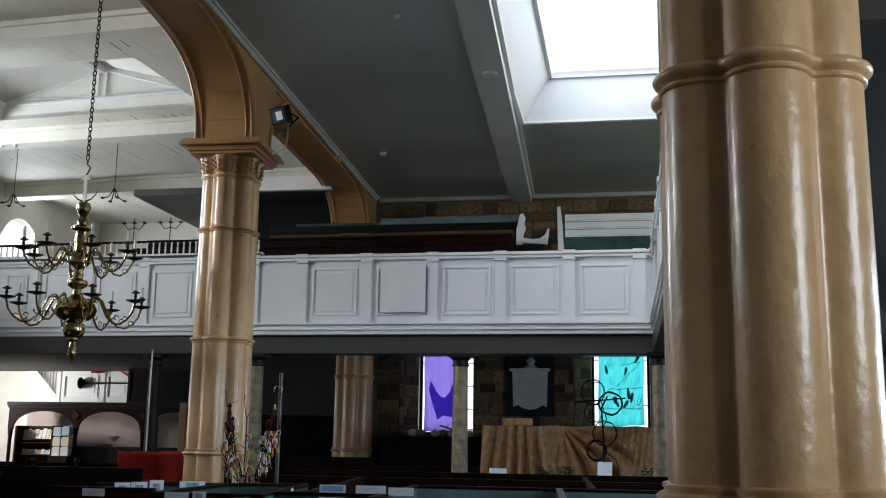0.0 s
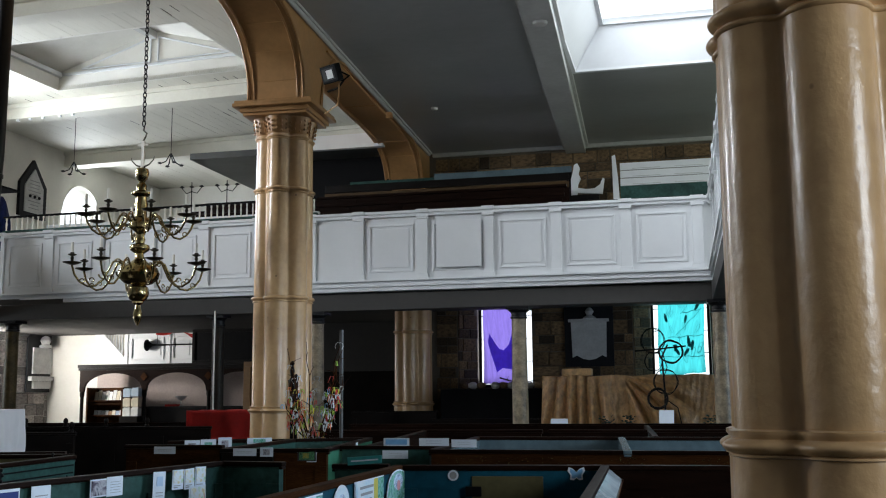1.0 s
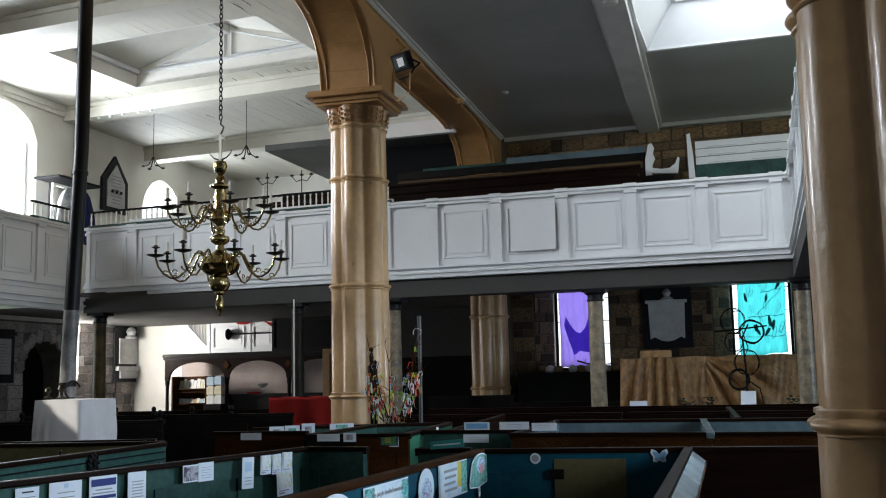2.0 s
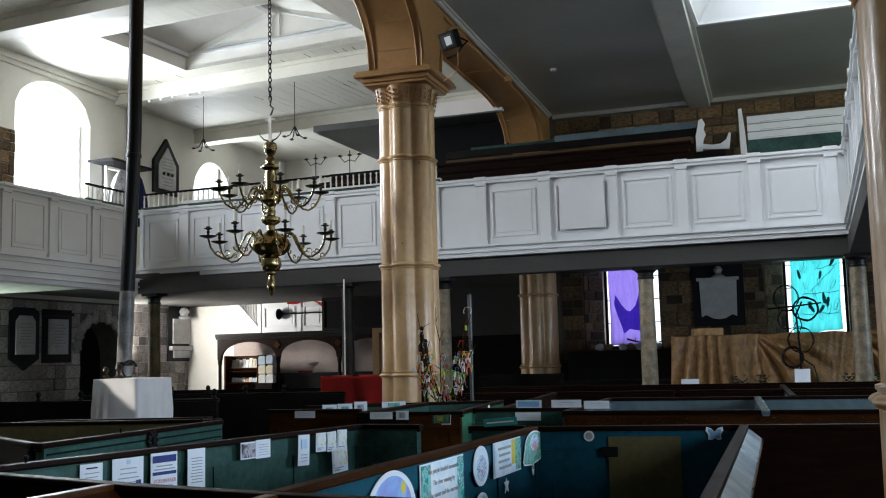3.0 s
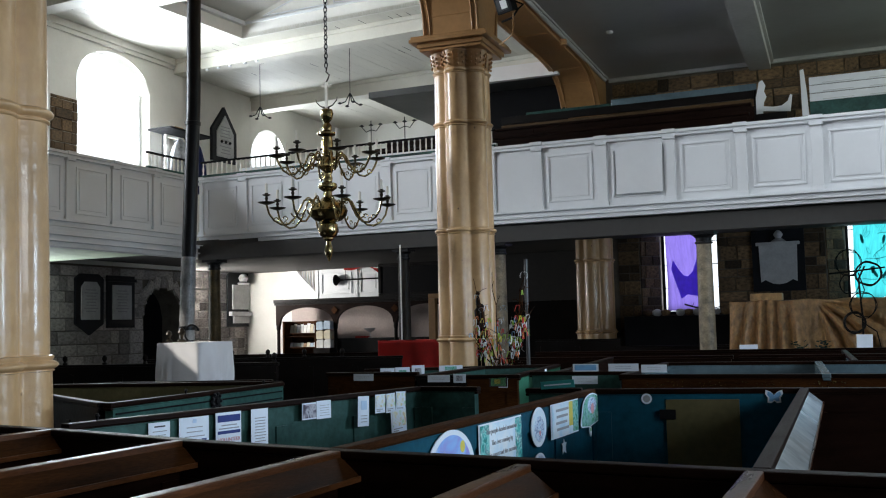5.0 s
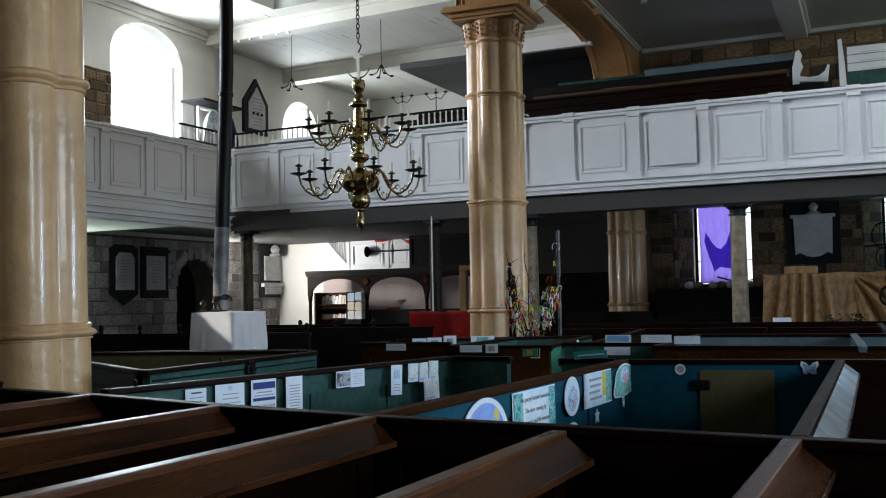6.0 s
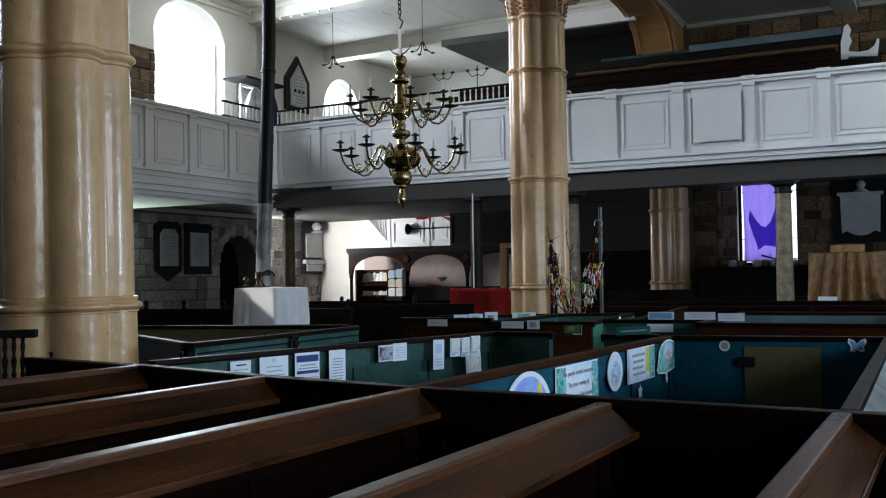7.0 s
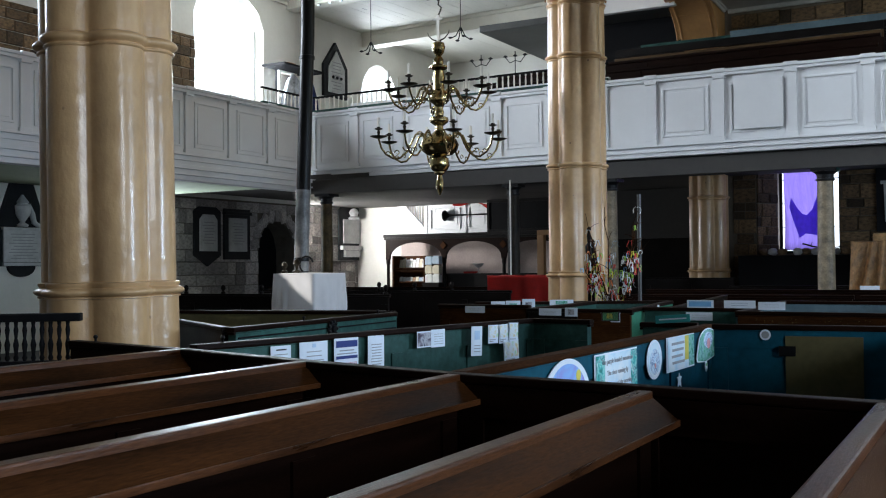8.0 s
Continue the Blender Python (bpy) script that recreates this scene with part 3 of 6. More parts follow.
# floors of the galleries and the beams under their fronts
solid("gallery_floor", B((-17.2, -5.2, GY + 0.16, 31.0, 3.3, 3.42), (-5.2, 6.0, GY + 0.16, 20.4, 3.3, 3.42), (-16.5, -12.62, -8, GY + 0.16, 3.32, 3.42), (0.62, 6.0, 4.1, GY + 0.16, 3.3, 3.42)), M["soffit"], "grey boarded gallery floor, darkened for the shade beneath", "gallery floor", "structure")
solid("beam_gallery", B((-12.4, 0.5, GY + 0.05, GY + 0.4, 3.02, 3.3), bevel=0.01), M["soffit"], "grey painted beam under the gallery front, darkened for shade", "beam", "structure")
solid("beam_gallery_west", B((-12.62, -12.4, -8, GY + 0.3, 3.06, 3.14), (-12.62, -12.35, -8, GY + 0.3, 3.1405, 3.17), (-12.62, -12.42, -8, GY + 0.3, 3.1705, 3.25), (-12.62, -12.36, -8, GY + 0.3, 3.2505, 3.32), bevel=0.006), M["white"], "white painted beam under the side gallery", "beam", "structure")
solid("beam_gallery_east", B((0.45, 0.75, 4.1, GY, 3.02, 3.3), bevel=0.01), M["soffit"], "grey painted beam under the side gallery, darkened for shade", "beam", "structure")
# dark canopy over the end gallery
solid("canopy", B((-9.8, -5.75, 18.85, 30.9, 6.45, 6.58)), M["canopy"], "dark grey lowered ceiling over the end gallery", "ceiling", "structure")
solid("canopy_front", B((-7.7, -5.6, 18.7, 18.84, 6.44, 6.72)), M["white"], "white front board of the lowered ceiling", "trim", "structure")


def thin_column(x, y, mat, r=0.13, top=3.02):
    ob = thing("gallery_post", "slim round post carrying the gallery beam", "post", (x, y, 0), group="gallery posts")
    bm = bmesh.new()
    lathe(bm, [(r * 1.5, 0), (r * 1.5, 0.2), (r * 1.1, 0.24), (r * 1.06, 0.3), (r, 1.6), (r * 0.92, top - 0.2)], 24)
    part("shaft", bm, mat, ob, smooth=0.6)
    bm = bmesh.new()
    lathe(bm, [(r * 0.92, top - 0.2), (r * 1.1, top - 0.19), (r * 1.1, top - 0.165), (r * 0.95, top - 0.16), (r * 1.0, top - 0.1), (r * 1.35, top - 0.06), (r * 1.35, top - 0.05)], 24)
    box(bm, -r * 1.45, r * 1.45, -r * 1.45, r * 1.45, top - 0.05, top)
    part("capital", bm, M["iron"], ob, "dark moulded capital", smooth=0.6)


thin_column(-2.64, 16.62, M["lead"])
thin_column(-6.16, 16.62, M["lead"])
thin_column(-8.0, 16.62, M["shaded_post"], 0.11)
thin_column(-12.15, 16.62, M["ochre_dim"], 0.12)
thin_column(0.55, 16.3, M["lead"])


# ---- box pews ----
def pew_wall(ob, p, q, z1, mat, cap, h=1.2, rest=0, rest_mat=None, panels=True, rail=None):
    """A panelled pew partition from p to q with a rounded cap; rest: side (+1 left, -1 right) of a sloping book rest."""
    p, q = Vector((*p, 0)), Vector((*q, 0))
    d = q - p
    L = d.length
    m = ob.matrix_world.inverted() @ (Matrix.Translation(p) @ Matrix.Rotation(math.atan2(d.y, d.x), 4, "Z"))
    z1 = z1 or h
    part("partition", B((0, L, -0.016, 0.016, 0.02, z1 - 0.03)), mat, ob, m=m)
    if panels:
        n = max(1, round(L / 0.75))
        boxes = [(0, L, -0.026, 0.026, z1 - 0.13, z1 - 0.031), (0, L, -0.026, 0.026, 0.02, 0.16)]
        for k in range(n + 1):
            x = min(max(0.045, k * L / n), L - 0.045)
            boxes.append((x - 0.045, x + 0.045, -0.0255, 0.0255, 0.161, z1 - 0.131))
        part("frame", B(*boxes), mat, ob, m=m)
    part("cap_rail", B((-0.02, L + 0.02, -0.03, 0.03, z1 - 0.028, z1), (-0.02, L + 0.02, -0.026, 0.026, z1 - 0.045, z1 - 0.0285), bevel=0.007) if not rest else B((-0.02, L + 0.03, -0.024, 0.024, z1 - 0.026, z1), bevel=0.006), (rail or M["wood_worn_lit"]) if rest else cap, ob, m=m)
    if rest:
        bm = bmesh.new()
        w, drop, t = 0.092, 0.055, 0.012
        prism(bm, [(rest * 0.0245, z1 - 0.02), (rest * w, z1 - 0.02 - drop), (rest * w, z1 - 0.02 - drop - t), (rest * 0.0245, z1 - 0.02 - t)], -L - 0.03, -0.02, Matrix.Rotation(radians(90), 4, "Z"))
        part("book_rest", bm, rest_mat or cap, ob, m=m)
        # thin paler strip that paints the light lower edge of the rest
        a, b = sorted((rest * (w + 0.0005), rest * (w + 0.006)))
        part("nosing", B((0.02, L + 0.03, a, b, z1 - 0.02 - drop - t - 0.004, z1 - 0.018 - drop), bevel=0.002), M["wood_worn_lit"], ob, m=m)


def pew_seat(ob, x0, x1, y0, y1, mat):
    inv = ob.matrix_world.inverted()
    part("seat", B((x0, x1, y0, y1, 0.42, 0.46), bevel=0.008), mat, ob, m=inv)


def pew(label, at, walls, seats=(), group="box pews"):
    ob = thing("box_pew", label, "pew", (*at, 0), group=group)
    for w in walls:
        pew_wall(ob, *w[:5], **(w[5] if len(w) > 5 else {}))
    for s in seats:
        pew_seat(ob, *s)
    return ob


WD, WM, GR, TL, BK = M["wood"], M["wood_mid"], M["green"], M["teal_paint"], M["wood_black"]
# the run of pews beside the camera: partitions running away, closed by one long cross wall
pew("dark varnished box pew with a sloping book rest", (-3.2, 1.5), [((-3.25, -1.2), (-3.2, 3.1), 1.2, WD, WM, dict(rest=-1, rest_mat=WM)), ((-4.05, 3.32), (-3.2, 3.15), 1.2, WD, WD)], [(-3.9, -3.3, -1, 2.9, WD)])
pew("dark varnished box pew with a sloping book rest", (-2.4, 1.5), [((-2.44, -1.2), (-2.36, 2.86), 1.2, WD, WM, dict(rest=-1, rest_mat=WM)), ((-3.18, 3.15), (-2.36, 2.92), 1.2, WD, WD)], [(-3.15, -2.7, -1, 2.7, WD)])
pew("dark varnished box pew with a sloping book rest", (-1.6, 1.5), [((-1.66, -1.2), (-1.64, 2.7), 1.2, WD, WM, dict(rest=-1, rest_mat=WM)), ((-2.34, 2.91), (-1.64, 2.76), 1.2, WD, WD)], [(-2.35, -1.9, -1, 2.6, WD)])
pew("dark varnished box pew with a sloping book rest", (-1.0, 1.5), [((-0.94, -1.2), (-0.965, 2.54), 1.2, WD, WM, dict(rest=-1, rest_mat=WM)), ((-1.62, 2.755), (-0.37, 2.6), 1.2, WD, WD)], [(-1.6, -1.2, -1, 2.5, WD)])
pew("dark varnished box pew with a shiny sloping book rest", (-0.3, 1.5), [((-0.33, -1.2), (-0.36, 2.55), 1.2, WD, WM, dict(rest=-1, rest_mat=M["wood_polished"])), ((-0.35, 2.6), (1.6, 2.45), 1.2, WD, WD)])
# pews beyond the cross wall
pew("blue-green painted box pew hung with children's signs", (-1.6, 4.2), [((-1.67, 2.82), (-1.62, 5.72), 1.2, TL, WM), ((-1.6, 5.72), (-0.48, 5.85), 1.2, TL, WD), ((-0.35, 2.66), (-0.46, 5.8), 1.2, WD, WM, dict(rest=-1, rest_mat=M["ledge"], rail=WD))], [(-1.2, -0.5, 5.2, 5.7, TL)])
pew("plain dark varnished box pew", (0.6, 4.6), [((-0.44, 5.85), (1.9, 6.0), 1.2, WD, WD)])
pew("dark green painted box pew with notices pinned on it", (-3.0, 4.6), [((-3.31, 3.36), (-2.83, 5.95), 1.2, GR, WD), ((-2.82, 5.96), (-2.42, 5.92), 1.2, GR, WD)])
pew("dark green painted box pew with plank sides", (-4.2, 5.6), [((-4.05, 4.45), (-4.2, 6.45), 1.2, GR, WD), ((-6.6, 6.1), (-4.3, 6.6), 1.2, M["olive"], WD)])
pew("dark wooden box pew with a green lining", (-3.0, 8.2), [((-3.5, 7.4), (-3.09, 7.41), 1.2, BK, BK), ((-3.08, 7.41), (-2.67, 7.44), 1.2, WM, WD), ((-4.33, 7.42), (-3.53, 7.42), 1.225, WM, WD), ((-2.7, 7.47), (-2.95, 9.4), 1.2, M["green_bright"], WD), ((-3.52, 7.42), (-3.6, 9.1), 1.2, GR, WD), ((-4.6, 8.6), (-2.97, 9.42), 1.2, GR, WD)])
pew("brown box pew with studded initials", (-0.8, 7.2), [((-1.84, 7.4), (1.6, 7.3), 1.2, WM, WD), ((-0.42, 7.34), (-0.6, 9.6), 1.2, M["blue_grey"], M["blue_grey"]), ((-1.84, 7.42), (-1.95, 9.6), 1.2, M["blue_grey"], WD), ((-1.95, 9.62), (1.6, 9.55), 1.2, M["blue_grey"], WD)])
pew("plain dark varnished box pew", (-2.4, 8.2), [((-2.7, 7.9), (-1.9, 7.9), 1.2, GR, WD), ((-2.5, 7.95), (-2.9, 11.3), 1.2, WD, WD)])
pew("plain dark varnished box pew", (-2.4, 11.5), [((-4.3, 11.4), (-1.6, 11.5), 1.2, WD, WD), ((-1.5, 11.5), (1.8, 11.4), 1.2, WD, WD), ((-0.3, 9.8), (-0.5, 13.0), 1.2, M["blue_grey"], WD)])
pew("plain dark varnished box pew", (-2.4, 13.6), [((-4.6, 13.8), (1.8, 13.8), 1.2, WD, WD)])
pew("long black pew with turned finials", (-9.5, 10.5), [((-12.3, 10.3), (-7.0, 10.8), 1.2, BK, BK)])
pew("long plain black wooden pew", (-9.5, 14.9), [((-12.0, 14.6), (-6.2, 15.2), 1.2, BK, WD), ((-12.0, 14.65), (-12.1, 16.2), 1.2, BK, WD)])
pew("long plain black wooden pew", (-8.5, 12.6), [((-10.5, 12.6), (-6.3, 12.9), 1.2, BK, BK)])
pew("plain dark olive painted box pew", (-5.5, 8.0), [((-6.9, 7.7), (-5.35, 8.1), 1.13, M["olive"], WD), ((-6.9, 6.2), (-6.9, 7.7), 1.13, GR, WD)])
pew("low dark green pew end", (-1.9, 5.8), [((-2.02, 5.78), (-1.72, 5.8), 1.2, GR, WD)])
pew("black wooden pew end with a slanted corner", (-4.6, 4.8), [((-5.2, 5.15), (-4.12, 4.47), 1.2, BK, BK)])
pew("tall dark panelled pew at the foot of a column", (-5.5, 19.3), [((-6.4, 19.3), (-4.7, 19.3), 1.29, BK, BK), ((-4.7, 19.0), (-2.6, 19.0), 1.15, BK, BK)])


PL = Matrix.Translation((-4.05, 4.45, 0)) @ Matrix.Rotation(math.atan2(2.0, -0.15), 4, "Z")
ob = thing("pew_moulding", "black mouldings along the green plank pew side", "moulding")
ob.matrix_world = PL
for z in (1.135, 1.085):
    part("bead", B((0.02, 1.98, -0.034, -0.0265, z - 0.005, z + 0.005), bevel=0.002), M["black"], ob)
ob = thing("iron_rosette", "round dark iron rosette with a ring on the green pew", "latch")
ob.matrix_world = PL @ pose(1.05, -0.035, 1.13)
bm = bmesh.new()
lathe(bm, [(0.055, 0), (0.06, 0.006), (0.04, 0.014), (0.024, 0.014), (0.02, 0.026), (0.004, 0.03)], 16, m=Matrix.Rotation(radians(90), 4, "X"))
part("plate", bm, M["black"], ob, smooth=0.7)
for k in range(9):
    a = 2 * math.pi * k / 9
    bm = bmesh.new()
    bmesh.ops.create_icosphere(bm, subdivisions=1, radius=0.014, matrix=Matrix.Translation((0.05 * math.cos(a), -0.012, 0.05 * math.sin(a))))
    part("petal", bm, M["iron"], ob, smooth=1.5)


# ---- the nave: chandelier, stove pipe, hanging lamps ----
def chandelier():
    ob = thing("brass_chandelier", "two-tier brass chandelier with white candles, hung on a long chain", "chandelier", (-6.6, 11.43, 0))
    zc = lambda y: 2.47 + 0.0029 * (930 - y)
    prof = [(930, 3), (905, 14), (880, 20), (855, 14), (840, 11), (832, 24), (824, 24), (816, 36), (795, 46), (765, 42), (755, 30), (748, 58), (728, 80), (704, 88), (680, 78), (660, 44), (640, 20), (618, 18), (603, 40), (592, 44), (581, 40), (572, 20), (556, 23), (540, 18), (520, 26), (505, 47), (488, 50), (468, 42), (455, 27), (430, 24), (402, 28), (368, 22), (358, 44), (350, 44), (340, 22), (318, 22), (303, 12), (287, 25), (262, 30), (244, 26), (234, 8)]
    bm = bmesh.new()
    lathe(bm, [(w * 0.0029, zc(y)) for y, w in prof], 32)
    part("stem", bm, M["brass"], ob, "turned brass stem with globes", smooth=0.7)
    bm = bmesh.new()
    box(bm, -0.02, 0.02, -0.012, 0.012, zc(236), zc(118))
    box(bm, -0.07, 0.07, -0.0115, 0.0115, zc(140), zc(130))
    part("cross", bm, M["wax"], ob, "pale cross finial")
    bm = bmesh.new()
    for s in (-1, 1):
        tube(bm, [(s * 0.02, 0, zc(234)), (s * 0.09, 0, zc(225)), (s * 0.15, 0, zc(205)), (s * 0.16, 0, zc(190))], 0.012, 6, 0.3)
    part("leaf", bm, M["brass_dark"], ob, smooth=0.8)
    bm = bmesh.new()
    tube(bm, [(0.0, 0, zc(118)), (0.03, 0, zc(100)), (0.045, 0, zc(85)), (0.0, 0, zc(70)), (0.01, 0, zc(50))], 0.011, 6)
    part("hook", bm, M["brass_dark"], ob, smooth=0.8)
    bm = bmesh.new()
    z, k = zc(52), 0
    while z < 8.6:
        tw = (0, math.pi / 2)[k % 2]
        ring = [Vector((0.022 * math.cos(a) * math.cos(tw), 0.022 * math.cos(a) * math.sin(tw), z + 0.04 + 0.042 * math.sin(a))) for a in [2 * math.pi * i / 10 for i in range(11)]]
        tube(bm, ring, 0.0075, 5)
        z += 0.062
        k += 1
    part("chain", bm, M["iron"], ob, "dark iron chain", smooth=1.0)
    for tier, (rad, y0, ydip, ypan, yc0, turn) in enumerate(((0.80, 672, 768, 672, 585, 42), (0.66, 470, 543, 462, 372, 40))):
        r0 = 0.16 if tier == 0 else 0.12
        for k in range(8):
            a = math.radians(turn + 45 * k)
            d = Vector((math.cos(a), math.sin(a), 0))
            P = lambda r, y: (d.x * r, d.y * r, zc(y))
            f = rad - r0
            bm = bmesh.new()
            tube(bm, [P(r0, y0 + 12), P(r0 + 0.12 * f, y0 - 18), P(r0 + 0.24 * f, y0 - 14), P(r0 + 0.32 * f, y0 + 22), P(r0 + 0.42 * f, ydip - 32), P(r0 + 0.56 * f, ydip - 4), P(r0 + 0.7 * f, ydip), P(r0 + 0.85 * f, ydip - 18), P(r0 + 0.95 * f, ydip - 48), P(rad, ypan + 8)], 0.0135, 8)
            curl = [P(r0 + 0.42 * f + 0.055 * math.cos(t) * (1 - t / 8), y0 + 42 + 22 * math.sin(t) * (1 - t / 8)) for t in [0.5 * i for i in range(13)]]
            tube(bm, curl, 0.0105, 6, 0.6)
            curl = [P(r0 + 0.14 * f + 0.05 * math.cos(t) * (1 - t / 8), y0 - 12 - 18 * math.sin(t) * (1 - t / 8)) for t in [0.5 * i for i in range(13)]]
            tube(bm, curl, 0.0105, 6, 0.6)
            for r1, up in ((0.62, 26), (0.8, 20)):
                curl = [P(r0 + r1 * f + 0.038 * math.cos(t) * (1 - t / 8), ydip - up - 14 * math.sin(t) * (1 - t / 8)) for t in [0.5 * i for i in range(12)]]
                tube(bm, curl, 0.0085, 5, 0.6)
            arm = part("arm", bm, M["brass"], ob, smooth=0.9)
            bm = bmesh.new()
            c = (d.x * rad, d.y * rad)
            lathe(bm, [(0.012, zc(ypan + 10)), (0.05, zc(ypan + 6)), (0.105, zc(ypan)), (0.112, zc(ypan - 3)), (0.03, zc(ypan - 4)), (0.014, zc(ypan - 10)), (0.022, zc(ypan - 20)), (0.013, zc(ypan - 28)), (0.05, zc(ypan - 34)), (0.052, zc(ypan - 37)), (0.024, zc(ypan - 39)), (0.024, zc(ypan - 44))], 16, c)
            part("drip_pan", bm, M["brass_dark"], arm, smooth=0.6)
            bm = bmesh.new()
            lathe(bm, [(0.017, zc(ypan - 44)), (0.0165, zc(yc0 + 2)), (0.008, zc(yc0))], 10, c)
            part("candle", bm, M["wax"], arm, smooth=0.6)


chandelier()


def stove_pipe():
    ob = thing("stove_pipe", "tall black iron stove pipe rising to the ceiling", "pipe", (-7.72, 9.95, 0))
    lean = (0.09, 0.03)
    bm = bmesh.new()
    tube(bm, [(0, 0, 1.0), (0.0, 0, 1.75), (lean[0], lean[1], 4.4), (lean[0] * 1.4, lean[1] * 1.4, 8.6)], 0.085, 20)
    part("pipe", bm, M["iron"], ob, smooth=0.8)
    # thin skin over the pipe, painted paler for its sunlit stretch
    bm = bmesh.new()
    tube(bm, [(0, 0, 1.5), (0, 0, 1.75), (0.0255, 0.0085, 2.5)], 0.0885, 24)
    part("sunlit_pipe", bm, M["sunlit_pipe"], ob, "lower stretch of pipe painted paler where the sun falls", smooth=0.6)
    for z in (1.62, 4.1, 6.4):
        k = max(0, (z - 1.75) / 2.65)
        bm = bmesh.new()
        lathe(bm, [(0.087, z), (0.095, z + 0.005), (0.095, z + 0.045), (0.087, z + 0.05)], 20, (lean[0] * k, lean[1] * k))
        part("collar", bm, M["iron"], ob, smooth=0.6)


stove_pipe()


def draped_stand():
    ob = thing("draped_stand", "tall square stand under a white linen cloth beside the pipe", "table", (-7.58, 9.92, 0), -2)
    part("plinth", B((-0.3, 0.3, -0.3, 0.3, 0, 1.38)), M["wood_black"], ob)
    bm = bmesh.new()
    n, rows = 120, 14
    ring = []
    for j in range(rows + 1):
        z = 1.475 - 0.55 * j / rows
        row = []
        for i in range(n):
            a = 2 * math.pi * i / n
            k = 0.318 / max(abs(math.cos(a)), abs(math.sin(a)))
            k = min(k, 0.436)
            v = j / rows
            near = max(0, math.cos(2 * (a - math.radians(225)))) ** 2
            fold = v * (0.008 + 0.01 * math.sin(a * 9 + 2 * math.sin(3 * a)) + 0.035 * near * math.sin(a * 26 + 3 * v))
            row.append(bm.verts.new(((k + fold) * math.cos(a), (k + fold) * math.sin(a), z - 0.012 * (k / 0.5) * (j > 0) + 0.01 * math.sin(5 * a) * (j == rows))))
        ring.append(row)
    for p, q in zip(ring, ring[1:]):
        for i in range(n):
            bm.faces.new((p[i], p[(i + 1) % n], q[(i + 1) % n], q[i]))
    top = bm.verts.new((0, 0, 1.485))
    for i in range(n):
        bm.faces.new((ring[0][i], ring[0][(i + 1) % n], top))
    ob2 = part("cloth", bm, M["linen"], ob, "white linen cloth falling in folds", smooth=1.0)


draped_stand()
for x, y, s in ((-7.62, 9.72, 1.0), (-7.82, 9.74, 0.8)):
    bm = bmesh.new()
    lathe(bm, [(0.05 * s, 0), (0.055 * s, 0.02), (0.015, 0.04), (0.02, 0.08 * s), (0.05 * s, 0.11 * s), (0.03, 0.15 * s), (0.01, 0.17 * s)], 14)
    o = solid("ornament", bm, M["brass_dark"], "small dark metal ornament on the white cloth", "ornament", smooth=0.8)
    o.location = (x, y, 1.482)
bm = bmesh.new()
tube(bm, [(0.1 * math.cos(t), 0, 0.1 + 0.1 * math.sin(t)) for t in [0.3 + 0.35 * i for i in range(12)]], 0.012, 6)
o = solid("wire_hoop", bm, M["iron"], "bent wire hoop standing on the white cloth", "ornament", smooth=0.8)
o.location = (-7.52, 9.78, 1.48)


def pendant(x, y, z, top):
    ob = thing("hanging_lamp", "small wrought iron hanging light on a long thin rod", "lamp", (x, y, 0), random.uniform(0, 90), "hanging lights over the nave")
    bm = bmesh.new()
    tube(bm, [(0, 0, z + 0.2), (0, 0, top)], 0.008, 6)
    part("rod", bm, M["iron"], ob)
    bm = bmesh.new()
    lathe(bm, [(0.12, top - 0.03), (0.12, top)], 12)
    part("ceiling_rose", bm, M["iron"], ob)
    for k in range(4):
        a = math.pi / 2 * k + 0.4
        c, s = math.cos(a), math.sin(a)
        bm = bmesh.new()
        tube(bm, [(0.01 * c, 0.01 * s, z + 0.28), (0.12 * c, 0.12 * s, z + 0.07), (0.26 * c, 0.26 * s, z)], 0.014, 6)
        lathe(bm, [(0.03, z - 0.005), (0.06, z + 0.02), (0.03, z + 0.04)], 8, (0.26 * c, 0.26 * s))
        part("arm", bm, M["iron"], ob, smooth=0.9)


pendant(-14.65, 22.1, 7.14, NZ - 0.001)
pendant(-11.7, 21.55, 7.05, NZ - 0.001)
for x in (-12.4, -11.4):
    ob = thing("standing_candelabrum", "tall thin black candelabrum in the end gallery", "candelabrum", (x, 24.0, 3.42), group="candelabra")
    bm = bmesh.new()
    lathe(bm, [(0.14, 0), (0.14, 0.03), (0.015, 0.06), (0.012, 3.75)], 10)
    part("stem", bm, M["iron"], ob, smooth=0.7)
    for k in (-1, 0, 1):
        bm = bmesh.new()
        tube(bm, [(0, 0, 3.5), (0.15 * k, 0, 3.45), (0.28 * k, 0, 3.6)], 0.012, 6)
        lathe(bm, [(0.02, 3.6), (0.07, 3.62), (0.02, 3.66)], 8, (0.28 * k, 0))
        part("branch", bm, M["iron"], ob, smooth=0.9)


